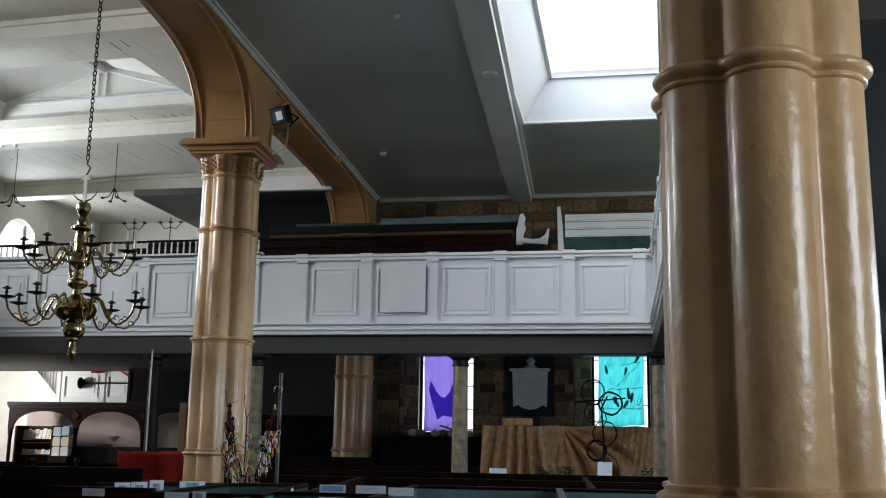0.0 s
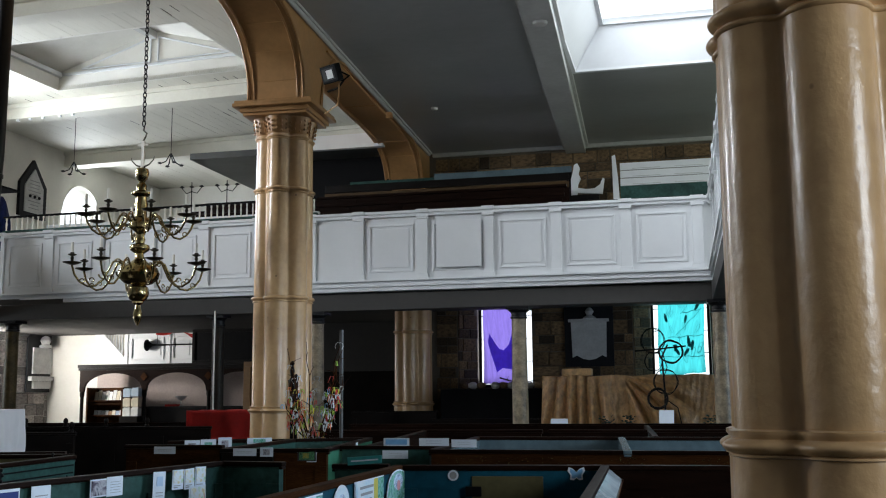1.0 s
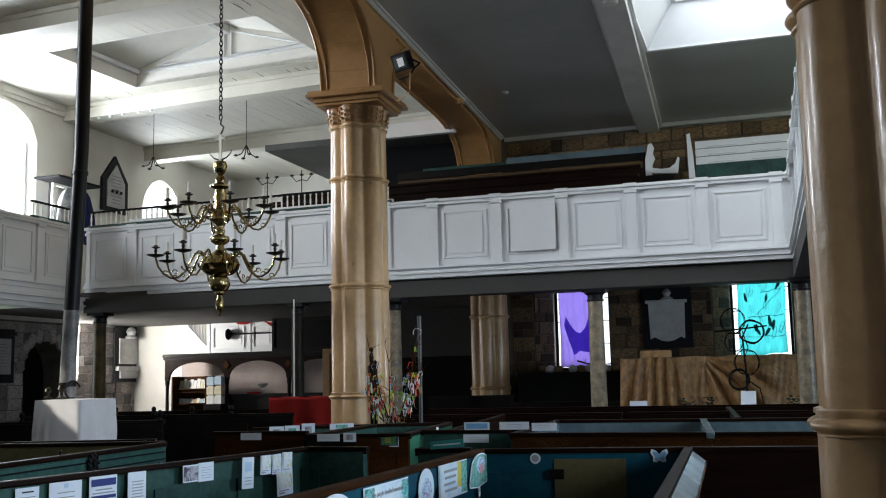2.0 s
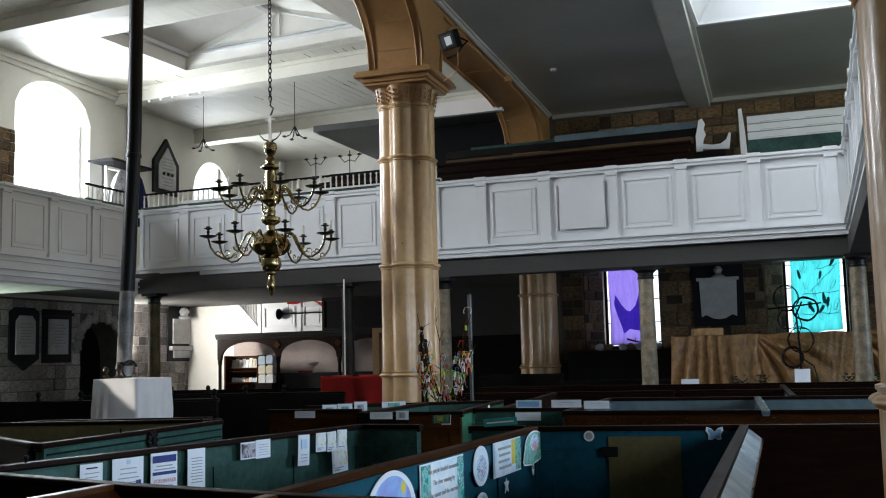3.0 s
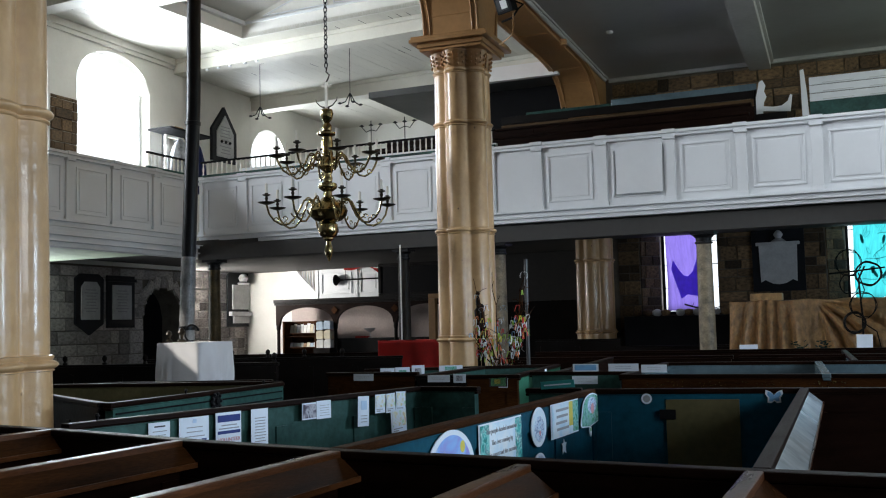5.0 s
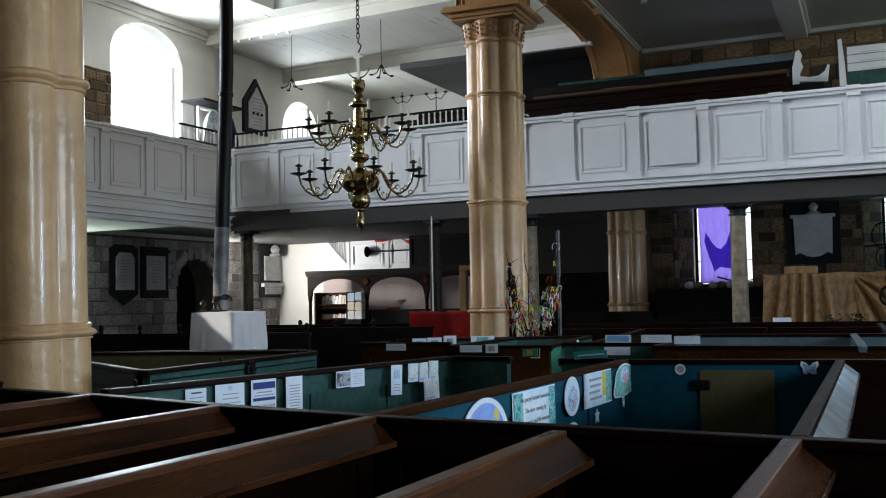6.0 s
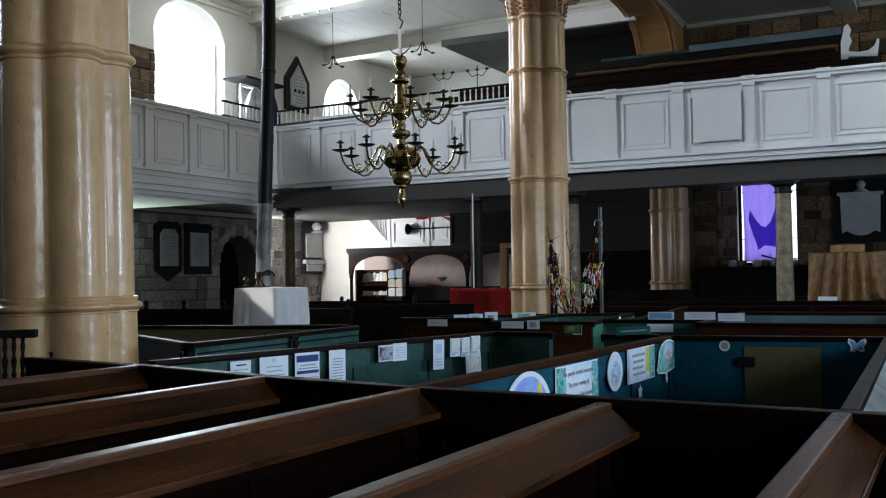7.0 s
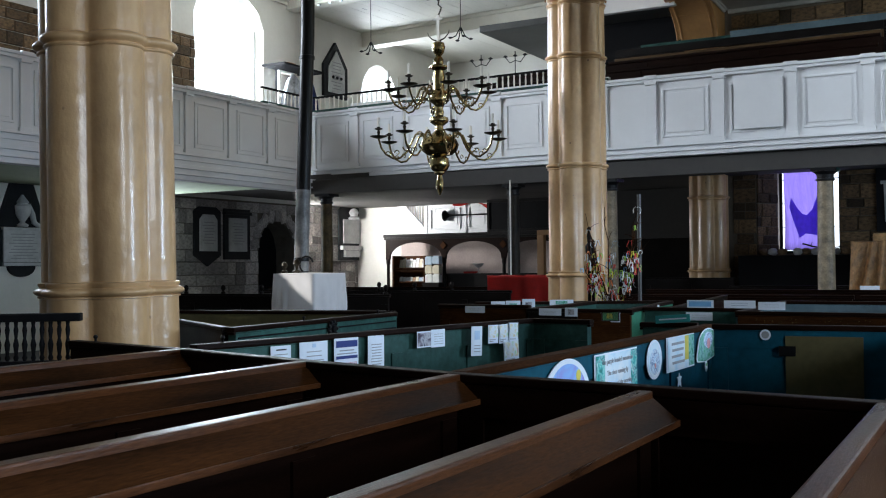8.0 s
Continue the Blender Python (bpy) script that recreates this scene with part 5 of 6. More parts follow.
def driftwood_cross():
    ob = thing("twig_sculpture", "dark sculpture of bent twig hoops and a cross on a stem", "sculpture", (0, 17.6, 0))
    rnd = random.Random(3)

    def hoop(cx, cz, r, n=3, th=0.012):
        bm = bmesh.new()
        for k in range(n):
            a0, e = rnd.uniform(0, 6), rnd.uniform(0.92, 1.06)
            tube(bm, [(cx + r * e * math.cos(a0 + t), rnd.uniform(-0.02, 0.02), cz + r / e * math.sin(a0 + t) + 0.008 * math.sin(5 * t)) for t in [2 * math.pi * i / 22 for i in range(23)]], th, 5)
        part("hoop", bm, M["wood_black"], ob, smooth=1.0)

    hoop(-0.23, 2.28, 0.19, 4, 0.014)
    hoop(-0.52, 2.47, 0.2, 2, 0.007)
    hoop(-0.33, 1.78, 0.2, 2, 0.008)
    hoop(-0.47, 1.5, 0.16, 4, 0.017)
    hoop(-0.52, 2.12, 0.15, 2, 0.006)
    for pts, th in (([(-0.82, 0, 2.3), (-0.4, 0, 2.33), (0.02, 0, 2.37)], 0.016), ([(-0.36, 0, 0.9), (-0.35, 0, 1.6), (-0.38, 0, 2.2), (-0.28, 0, 2.4)], 0.018), ([(-0.35, 0, 1.5), (-0.15, -0.03, 1.35), (-0.1, 0, 1.1), (0.0, 0, 0.9)], 0.011), ([(-0.38, 0, 2.3), (-0.3, 0, 2.02), (-0.38, 0, 1.8)], 0.01)):
        bm = bmesh.new()
        tube(bm, pts, th, 6, 0.8)
        part("stem", bm, M["wood_black"], ob, smooth=1.0)
    part("stand", B((-0.55, -0.2, -0.1, 0.1, 0, 0.9)), M["wood_black"], ob)


driftwood_cross()
for x, y, z, w, h, rz in ((-2.17, 17.9, 1.02, 0.3, 0.15, 4), (-0.34, 17.35, 1.02, 0.24, 0.3, -6)):
    ob = thing("white_card", "white card standing on the pew shelf", "card", (x, y, 0), rz)
    part("card", B((-w / 2, w / 2, -0.004, 0.004, 0, h)), M["paper"], ob, m=pose(0, 0, z, -14, 0, 0))
    part("rest", B((-w / 2, w / 2, -0.05, 0.1, 0.02, z)), M["wood_black"], ob)
rnd = random.Random(12)
for x in (-1.35, -0.95, 0.35, 0.75):
    ob = thing("pot_plant", "small dark pot plant on a stand before the draped table", "plant", (x, 17.7, 0))
    part("stand", B((-0.09, 0.09, -0.09, 0.09, 0, 0.98)), M["wood_black"], ob)
    bm = bmesh.new()
    lathe(bm, [(0.05, 0.981), (0.07, 1.05), (0.075, 1.06)], 14)
    part("pot", bm, M["black"], ob, smooth=0.6)
    bm = bmesh.new()
    for k in range(34):
        a, r, h = rnd.uniform(0, 6.28), rnd.uniform(0.03, 0.15), rnd.uniform(0.02, 0.16)
        c = Vector((r * math.cos(a), r * math.sin(a), 1.06 + h))
        u = Vector((math.cos(a + 1.2), math.sin(a + 1.2), rnd.uniform(-0.5, 0.5))) * 0.03
        w = Vector((math.cos(a), math.sin(a), 0.6)) * 0.022
        bm.faces.new([bm.verts.new(c + p) for p in (-u, -w, u, w)])
    part("leaves", bm, M["green"], ob)
rnd = random.Random(8)
for i in range(9):
    bm = bmesh.new()
    bmesh.ops.create_icosphere(bm, subdivisions=2, radius=1.0)
    for v in bm.verts:
        v.co *= 1 + 0.25 * noise.noise(v.co * 1.5 + Vector((i * 7, 0, 0)))
        v.co = Vector((v.co.x * 0.1, v.co.y * 0.08, v.co.z * 0.07))
    o = solid("rock", bm, M["marble"] if i % 2 else M["stone"], "rough loose stone on the window ledge", "stone", group="stones on the ledge", smooth=1.0)
    o.location = (-4.3 + 0.19 * i + rnd.uniform(-0.05, 0.05), 20.1 + rnd.uniform(-0.05, 0.05), 1.77)
solid("stone_ledge", B((-4.75, -2.6, 19.85, 20.32, 0, 1.7), bevel=0.015), M["black"], "dark panelled ledge under the window", "ledge")
bm = bmesh.new()
tube(bm, [(-3.6, 20.12, 1.92), (-3.4, 20.1, 1.86), (-3.15, 20.1, 1.82), (-2.9, 20.1, 1.86)], 0.018, 6, 0.5)
for x in (-3.45, -3.3, -3.1):
    tube(bm, [(x, 20.1, 1.87), (x + 0.03, 20.1, 1.95)], 0.01, 5, 0.4)
solid("driftwood", bm, M["wood_black"], "dark twisted branch on the window ledge", "branch", smooth=1.0)


# ---- ribbon tree before the column ----
def ribbon_tree():
    ob = thing("ribbon_tree", "bare twigs tied with many coloured ribbons", "tree", (-3.7, 9.9, 0))
    rnd = random.Random(21)
    bm = bmesh.new()
    lathe(bm, [(0.12, 0), (0.14, 0.02), (0.16, 0.98), (0.15, 1.0)], 18)
    part("pot", bm, M["slate"], ob, smooth=0.6)
    cols = {"white": (0.7, 0.72, 0.74), "red": (0.55, 0.04, 0.03), "orange": (0.6, 0.16, 0.04), "yellow": (0.55, 0.5, 0.04), "lime": (0.3, 0.5, 0.06), "blue": (0.2, 0.42, 0.62)}
    mats = [material(k + "_ribbon", c, 0.6, vary=0.1, scale=8, grain=60, bump=0.03) for k, c in cols.items()]
    weights = [8, 4, 3, 2, 3, 2]
    for k in range(13):
        x1 = rnd.choice((-0.28, -0.24, -0.03, 0.03, 0.3, 0.27)) + rnd.uniform(-0.04, 0.04)
        z1 = rnd.uniform(1.55, 2.2) - abs(x1) * 0.35
        y1 = rnd.uniform(-0.15, 0.15)
        pts = [Vector((0.02 * math.cos(k), 0.02 * math.sin(k), 1.1))]
        for i in range(1, 7):
            f = i / 6
            pts.append(Vector((x1 * f ** 0.6 + rnd.uniform(-0.025, 0.025), y1 * f, 1.1 + (z1 - 1.1) * f)))
        bm = bmesh.new()
        tube(bm, pts, 0.009, 6, 0.35)
        for i in (3, 4, 5):
            e = pts[i] + Vector((rnd.uniform(-0.12, 0.12), rnd.uniform(-0.1, 0.1), rnd.uniform(0.03, 0.13)))
            tube(bm, [pts[i], (pts[i] + e) / 2 + Vector((0, 0, 0.01)), e], 0.005, 5, 0.4)
        part("twig", bm, M["wood_mid"], ob, smooth=1.0)
        for j in range(19):
            i = rnd.choice((1, 2, 2, 3, 3, 4, 4, 5, 6))
            c = pts[i] + Vector((rnd.uniform(-0.07, 0.07), rnd.uniform(-0.08, 0.08), rnd.uniform(-0.03, 0.05)))
            if c.z > 1.68 and rnd.random() < 0.8:
                continue
            bm = bmesh.new()
            L, w, a = rnd.uniform(0.03, 0.075), rnd.uniform(0.004, 0.0085), rnd.uniform(0, 3.14)
            d = Vector((math.cos(a), math.sin(a), 0))
            side = Vector((-d.y, d.x, 0)) * w
            for s in (-1, 1):
                line = [c + d * s * L * rnd.uniform(0.25, 0.8) * math.sin(1.5 * t) + Vector((0, 0, 0.02 * math.sin(3 * t) - L * t * t * rnd.uniform(0.8, 1.1))) for t in (0, 0.3, 0.6, 0.85, 1.0)]
                vs = [(bm.verts.new(p - side), bm.verts.new(p + side)) for p in line]
                for p, q in zip(vs, vs[1:]):
                    bm.faces.new((p[0], p[1], q[1], q[0]))
            part("ribbon", bm, rnd.choices(mats, weights)[0], ob, smooth=2.0)


ribbon_tree()
bm = bmesh.new()
tube(bm, [(-3.61, 10.5, 0.0), (-3.61, 10.5, 2.3)], 0.02, 12)
solid("steel_post", bm, M["beam_dim"], "thin pale grey upright post among the pews", "post", smooth=0.9)
# white bar added as the bright edge light draws along the dark post
bm = bmesh.new()
tube(bm, [(-7.53, 15.5, 0), (-7.53, 15.5, 3.0)], 0.013, 10)
solid("post_lit_edge", bm, M["wax"], "thin white bar for the lit edge of a gallery post", "pole", smooth=0.9)
for k, (x, z) in enumerate(((-4.67, 2.02), (-4.6, 1.86))):
    bm = bmesh.new()
    lathe(bm, [(0.022, 0), (0.022, z - 0.35), (0.045, z - 0.32), (0.05, z - 0.24), (0.02, z - 0.2), (0.03, z - 0.12), (0.014, z - 0.06), (0.03, z - 0.03), (0.01, z)], 12)
    o = solid("warden_staff", bm, M["wood_black"], "dark turned wooden staff beside the column", "staff", group="staffs", smooth=0.7)
    o.location = (x, 11.75 - 0.05 * k, 0)


# ---- under the end gallery: bookstall, panelling, stair, picture ----
def bookstall():
    ob = thing("arched_screen", "dark wooden arcaded screen of a bookstall", "screen", (-15.4, 24.0, 0))
    W, arches, top, spring = 5.4, 3, 2.36, 1.75
    bw = W / arches
    for k in range(arches):
        bm = bmesh.new()
        a, b = k * bw + 0.06, (k + 1) * bw - 0.06
        n = 16
        pts = [((a + b) / 2 - (b - a) / 2 * math.cos(math.pi * i / n), spring + 0.47 * math.sin(math.pi * i / n) ** 0.8) for i in range(n + 1)]
        for (p, q), (r, s) in zip(pts, pts[1:]):
            prism(bm, [(p, q), (r, s), (r, top), (p, top)], 0, 0.08)
        bmesh.ops.remove_doubles(bm, verts=bm.verts, dist=0.0005)
        part("arch_head", bm, M["wood"], ob)
    for k in range(arches + 1):
        part("spandrel_post", B((k * bw - 0.0595, k * bw + 0.0595, 0, 0.08, spring, top)), M["wood"], ob)
    for k in range(arches + 1):
        bm = bmesh.new()
        lathe(bm, [(0.06, 0), (0.06, 0.5), (0.045, 0.55), (0.045, 1.6), (0.06, 1.66), (0.06, spring)], 12, (k * bw, 0.04))
        part("post", bm, M["wood_black"], ob, smooth=0.6)
        if 0 < k < arches:
            bm = bmesh.new()
            prism(bm, [(k * bw - 0.1, 2.12), (k * bw, 2.02), (k * bw + 0.1, 2.12), (k * bw, 2.24)], -0.03, -0.001)
            part("diamond", bm, M["wood_mid"], ob)
    part("cornice", B((-0.1, W + 0.1, -0.06, 0.14, top, top + 0.09), (-0.1, W + 0.1, -0.02, 0.1, top - 0.06, top - 0.001), bevel=0.01), M["wood_black"], ob)
    part("back_wall", B((-0.1, W + 0.1, 0.9, 0.96, 0, top)), M["stall_back"], ob, "pale back wall behind the arches")
    part("counter", B((1.8, W, 0.15, 0.6, 0, 1.3), (1.75, W, 0.1, 0.65, 1.3005, 1.36)), M["wood_black"], ob)


bookstall()


def bookcase():
    ob = thing("book_rack", "sloping wooden rack full of pale booklets", "bookcase", (-15.1, 23.9, 0))
    part("side", B((-0.02, 0.02, -0.1, 0.4, 0, 1.85)), M["wood_mid"], ob)
    part("side", B((0.98, 1.02, -0.1, 0.4, 0, 1.85)), M["wood_mid"], ob)
    part("back", B((0.021, 0.979, 0.36, 0.4, 0, 1.85)), M["wood_mid"], ob)
    for z in (1.12, 1.42, 1.5):
        part("shelf", B((0.021, 0.979, 0.0, 0.359, z, z + 0.025)), M["wood_mid"], ob)


bookcase()
rnd = random.Random(14)
cover = [material(n + "_cover", c, 0.6, vary=0.1, scale=9, grain=50, bump=0.03) for n, c in (("white", (0.7, 0.7, 0.68)), ("cream", (0.62, 0.56, 0.42)), ("pale_blue", (0.4, 0.5, 0.6)), ("brown", (0.3, 0.17, 0.08)))]
for i in range(9):
    for z, h in ((1.53, 0.25), (1.15, 0.12)):
        w = 0.09
        o = solid("booklet", B((0, w, -0.006, 0.006, 0, h * rnd.uniform(0.85, 1.05))), cover[rnd.choices((0, 1, 2, 3), (6, 3, 1, 1))[0]], "pale booklet leaning on the rack", "book", group="booklets")
        o.matrix_world = pose(-15.06 + 0.105 * i, 24.08, z, -14, 0, rnd.uniform(-5, 5))
for i, (x, z) in enumerate(((-13.95, 1.12), (-13.95, 1.36), (-13.95, 1.6), (-13.72, 1.12), (-13.72, 1.36), (-13.72, 1.62))):
    o = solid("leaflet_box", B((-0.1, 0.1, -0.08, 0.1, 0, 0.2), (-0.085, 0.085, -0.06, 0.0, 0.2005, 0.225), bevel=0.004), cover[i % 3], "stacked white box of leaflets", "box", group="leaflet boxes")
    o.location = (x, 23.85, z)
solid("leaflet_stand", B((-14.1, -13.6, 23.7, 24.0, 0, 1.12)), M["wood_black"], "low dark stand under the leaflet boxes", "stand")
solid("red_tray", B((-13.1, -12.75, 24.2, 24.45, 1.361, 1.41), bevel=0.005), M["red"], "red tray on the bookstall counter", "tray")
bm = bmesh.new()
lathe(bm, [(0.06, 1.361), (0.015, 1.38), (0.015, 1.5), (0.1, 1.55), (0.16, 1.62), (0.15, 1.625)], 16, (-12.7, 24.3))
solid("glass_dish", bm, M["marble"], "pale footed dish on the counter", "dish", smooth=0.8)


def panelling():
    ob = thing("panelled_landing", "white panelled landing front beside the stair", "panelling", (-14.72, 25.0, 0))
    part("board", B((0, 3.0, 0.04, 0.12, 2.46, 3.3)), M["white"], ob)
    for a, b in ((0.12, 1.1), (1.35, 1.95), (2.2, 2.9)):
        part("panel", B((a, b, 0.0, 0.039, 2.6, 2.64), (a, b, 0.0, 0.039, 3.16, 3.2), (a, a + 0.04, 0.0, 0.039, 2.641, 3.159), (b - 0.04, b, 0.0, 0.039, 2.641, 3.159), (a + 0.1, b - 0.1, 0.02, 0.038, 2.7, 3.1), bevel=0.005), M["white"], ob)
    part("pilaster", B((1.17, 1.29, 0.0, 0.039, 2.5, 3.28)), M["white"], ob)
    part("sill", B((-0.05, 3.05, -0.05, 0.15, 2.42, 2.459), bevel=0.006), M["white"], ob)


panelling()


def trumpet():
    ob = thing("long_trumpet", "long black ear trumpet hung across the white panelling", "trumpet", (-14.05, 24.9, 2.98))
    bm = bmesh.new()
    m = Matrix.Rotation(radians(90), 4, "Y")
    lathe(bm, [(0.15, -0.02), (0.155, 0.0), (0.1, 0.05), (0.04, 0.14), (0.022, 0.3), (0.02, 0.8), (0.028, 0.81), (0.028, 0.84), (0.018, 0.85), (0.018, 1.5)], 18, m=m)
    part("horn", bm, M["black"], ob, smooth=0.7)
    bm = bmesh.new()
    tube(bm, [(0.3, 0, 0.02), (0.3, 0, 0.3)], 0.006, 5)
    tube(bm, [(0.82, 0, 0.02), (0.8, 0, 0.3)], 0.006, 5)
    part("hanger", bm, M["iron"], ob)


trumpet()


def stair():
    ob = thing("staircase", "white enclosed stair with balusters rising to the gallery", "stairs", (-14.75, 25.05, 0))
    bm = bmesh.new()
    prism(bm, [(0.0, 2.62), (0.0, 2.3), (-0.95, 3.3), (-0.66, 3.3)], -0.03, 0.05)
    part("string", bm, M["white"], ob)
    bm = bmesh.new()
    prism(bm, [(0.0, 0.0), (0.0, 2.3), (-0.95, 3.3), (-2.4, 3.3), (-2.4, 0.0)], 0.06, 0.14)
    part("side_wall", bm, M["plaster"], ob, "white plastered stair wall")
    for i in range(9):
        x = -0.05 - 0.085 * i
        part("baluster", B((x - 0.012, x + 0.012, -0.01, 0.014, 2.55 - x * 0.95, 3.3), bevel=0.003), M["white"], ob)
    part("newel", B((-0.04, 0.06, -0.04, 0.06, 2.46, 3.29), bevel=0.008), M["white"], ob)


stair()
solid("wall_stair", B((-17.2, -12.4, 25.2, 25.3, 2.0, 3.3)), M["plaster"], "white plastered wall behind the stair", "wall", "structure")
ob = thing("red_drape", "bright red cloth strip hung along the landing", "cloth", (-13.8, 24.9, 0))
cloth_sheet(ob, "cloth", M["red"], 40, 5, lambda u, v: (1.4 * u, -0.03 * math.sin(18 * u), 3.3 + 0.07 * math.sin(4.5 * u + 0.4) - 0.12 * v * (0.6 + 0.5 * math.sin(9 * u))))


def picture():
    ob = thing("large_painting", "very dark old framed painting", "painting", (-12.25, 23.95, 0))
    part("canvas", B((0.08, 5.9, 0.02, 0.05, 2.52, 3.22)), M["black"], ob)
    f = 0.08
    part("frame", B((0, 6, 0, 0.06, 2.44, 2.44 + f), (0, 6, 0, 0.06, 3.22, 3.3), (0, f, 0, 0.06, 2.521, 3.219), (6 - f, 6, 0, 0.06, 2.521, 3.219), bevel=0.01), M["wood_black"], ob)


picture()
ob = thing("red_cloth_chest", "chest covered with a red cloth", "chest", (-6.45, 13.5, 0), 28)
part("chest", B((-0.42, 0.42, 0.05, 0.4, 0, 1.36)), M["wood_black"], ob)
cloth_sheet(ob, "cloth", M["red"], 60, 10, lambda u, v: (-0.46 + 0.92 * u, 0.02 - 0.02 * math.sin(20 * u) * v, 1.4 - 0.4 * v), "red cloth front")
cloth_sheet(ob, "cloth_top", M["red"], 20, 6, lambda u, v: (-0.46 + 0.92 * u, 0.02 + 0.42 * v, 1.4 + 0.012 * math.sin(15 * u + 4 * v)), "red cloth top")
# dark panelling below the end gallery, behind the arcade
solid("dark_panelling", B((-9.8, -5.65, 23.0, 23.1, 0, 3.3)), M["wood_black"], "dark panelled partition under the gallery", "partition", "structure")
# stair underside; its grey is darkened to include the shade there
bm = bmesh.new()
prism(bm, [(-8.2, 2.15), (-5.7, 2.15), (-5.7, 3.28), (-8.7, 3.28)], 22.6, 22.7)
solid("sloped_soffit", bm, M["soffit"], "grey sloping underside of a gallery stair, darkened for shade", "soffit", "structure")
solid("wooden_arch_frame", B((-10.3, -10.12, 22.8, 22.95, 0, 2.3), (-10.3, -9.5, 22.8, 22.95, 2.301, 2.42), bevel=0.01), M["arch"], "light brown wooden door frame", "door frame")


# ---- west gallery: coats on a rack, shelf ----
def coat_rack():
    ob = thing("coat_rack", "white clothes rail under a black shelf", "rack", (-15.6, 20.05, 0))
    part("shelf", B((-0.35, 0.35, -0.8, 0.8, 6.44, 6.49)), M["black"], ob, "black shelf board", m=pose(0, 0, 0, 0, 0, 0))
    part("rail", B((-0.03, 0.03, -0.6, 0.1, 6.3, 6.36), (-0.03, 0.03, -0.6, -0.54, 3.42, 6.299), (-0.03, 0.03, 0.04, 0.1, 3.42, 6.299)), M["wax"], ob, "white clothes rail")
    part("post", B((-0.34, -0.28, -0.3, -0.24, 3.42, 6.439), (-0.34, -0.28, 0.3, 0.36, 3.42, 6.439)), M["black"], ob)


coat_rack()
M["silver"] = material("silver_grey_fabric", (0.42, 0.44, 0.48), 0.35, vary=0.4, scale=6, grain=40, bump=0.1)
M["navy"] = material("navy_blue_fabric", (0.006, 0.012, 0.07), 0.7, vary=0.2, scale=6, grain=40, bump=0.1, spec=0.2)
for name, y, w, mat, label in (("silver_robe", 19.85, 0.42, M["silver"], "shiny silver-grey robe on the clothes rail"), ("navy_coat", 20.5, 0.26, M["navy"], "navy blue coat on the clothes rail")):
    bm = bmesh.new()
    n, rows = 40, 12
    rings = []
    for j in range(rows + 1):
        v = j / rows
        ring = []
        for i in range(n):
            a = 2 * math.pi * i / n
            k = (0.12 + 0.88 * min(1, 2.2 * v) ** 0.6)
            fold = 1 + (0.06 + 0.22 * v) * math.sin(9 * a + 3 * math.sin(2 * a) + 2 * v)
            ring.append(bm.verts.new((-15.45 + 0.15 * k * fold * math.cos(a), y + w * k * fold * math.sin(a), 6.29 - 1.25 * v)))
        rings.append(ring)
    for p, q in zip(rings, rings[1:]):
        for i in range(n):
            bm.faces.new((p[i], p[(i + 1) % n], q[(i + 1) % n], q[i]))
    bm.faces.new(rings[0])
    bm.faces.new(rings[-1][::-1])
    solid(name, bm, mat, label, "coat", smooth=1.5)
solid("wall_box", B((-16.5, -16.3, 20.75, 21.05, 6.55, 6.85), bevel=0.01), M["arch"], "small yellow-brown box on the wall", "box")


# ---- notices, signs and small things on the pews ----
def on_wall(p, q):
    """The frame of a pew wall: x along it from p to q, -y out of its right-hand face."""
    d = Vector((q[0] - p[0], q[1] - p[1], 0))
    return Matrix.Translation((p[0], p[1], 0)) @ Matrix.Rotation(math.atan2(d.y, d.x), 4, "Z")


inks = [material(n + "_print", c, 0.7, vary=0.1, scale=8, grain=40, bump=0.02) for n, c in (("navy", (0.02, 0.04, 0.2)), ("grey", (0.35, 0.36, 0.38)), ("black", (0.03, 0.03, 0.035)), ("yellow", (0.7, 0.6, 0.1)), ("green", (0.15, 0.45, 0.2)), ("pink", (0.65, 0.3, 0.32)), ("sky_blue", (0.2, 0.45, 0.75)), ("teal", (0.03, 0.3, 0.3)), ("mauve", (0.42, 0.4, 0.72)), ("pale_blue", (0.5, 0.66, 0.85)))]
NAVY, GREY, INK, YEL, GRN, PNK, SKY, TEA, MAU, PAL = inks


def watercolour(name, colours, scale, seed=0.0):
    """Washes of paint that run into one another on white card."""
    mat = material(name, colours[0], 0.7, vary=0.05, scale=8, grain=40, bump=0.02)
    nt = mat.node_tree
    n = nt.nodes.new
    tc, mp, tex, ramp = n("ShaderNodeTexCoord"), n("ShaderNodeMapping"), n("ShaderNodeTexNoise"), n("ShaderNodeValToRGB")
    mp.inputs["Location"].default_value = (seed, 0, seed * 0.7)
    tex.inputs["Scale"].default_value, tex.inputs["Detail"].default_value, tex.inputs["Distortion"].default_value = scale, 5, 0.8
    nt.links.new(tc.outputs["Object"], mp.inputs[0])
    nt.links.new(mp.outputs[0], tex.inputs["Vector"])
    nt.links.new(tex.outputs["Fac"], ramp.inputs[0])
    el = ramp.color_ramp.elements
    while len(el) < len(colours):
        el.new(0.5)
    for i, c in enumerate(colours):
        el[i].position, el[i].color = 0.34 + 0.3 * i / (len(colours) - 1), (*c, 1)
    nt.links.new(ramp.outputs[0], nt.nodes["Principled BSDF"].inputs["Base Color"])
    return mat


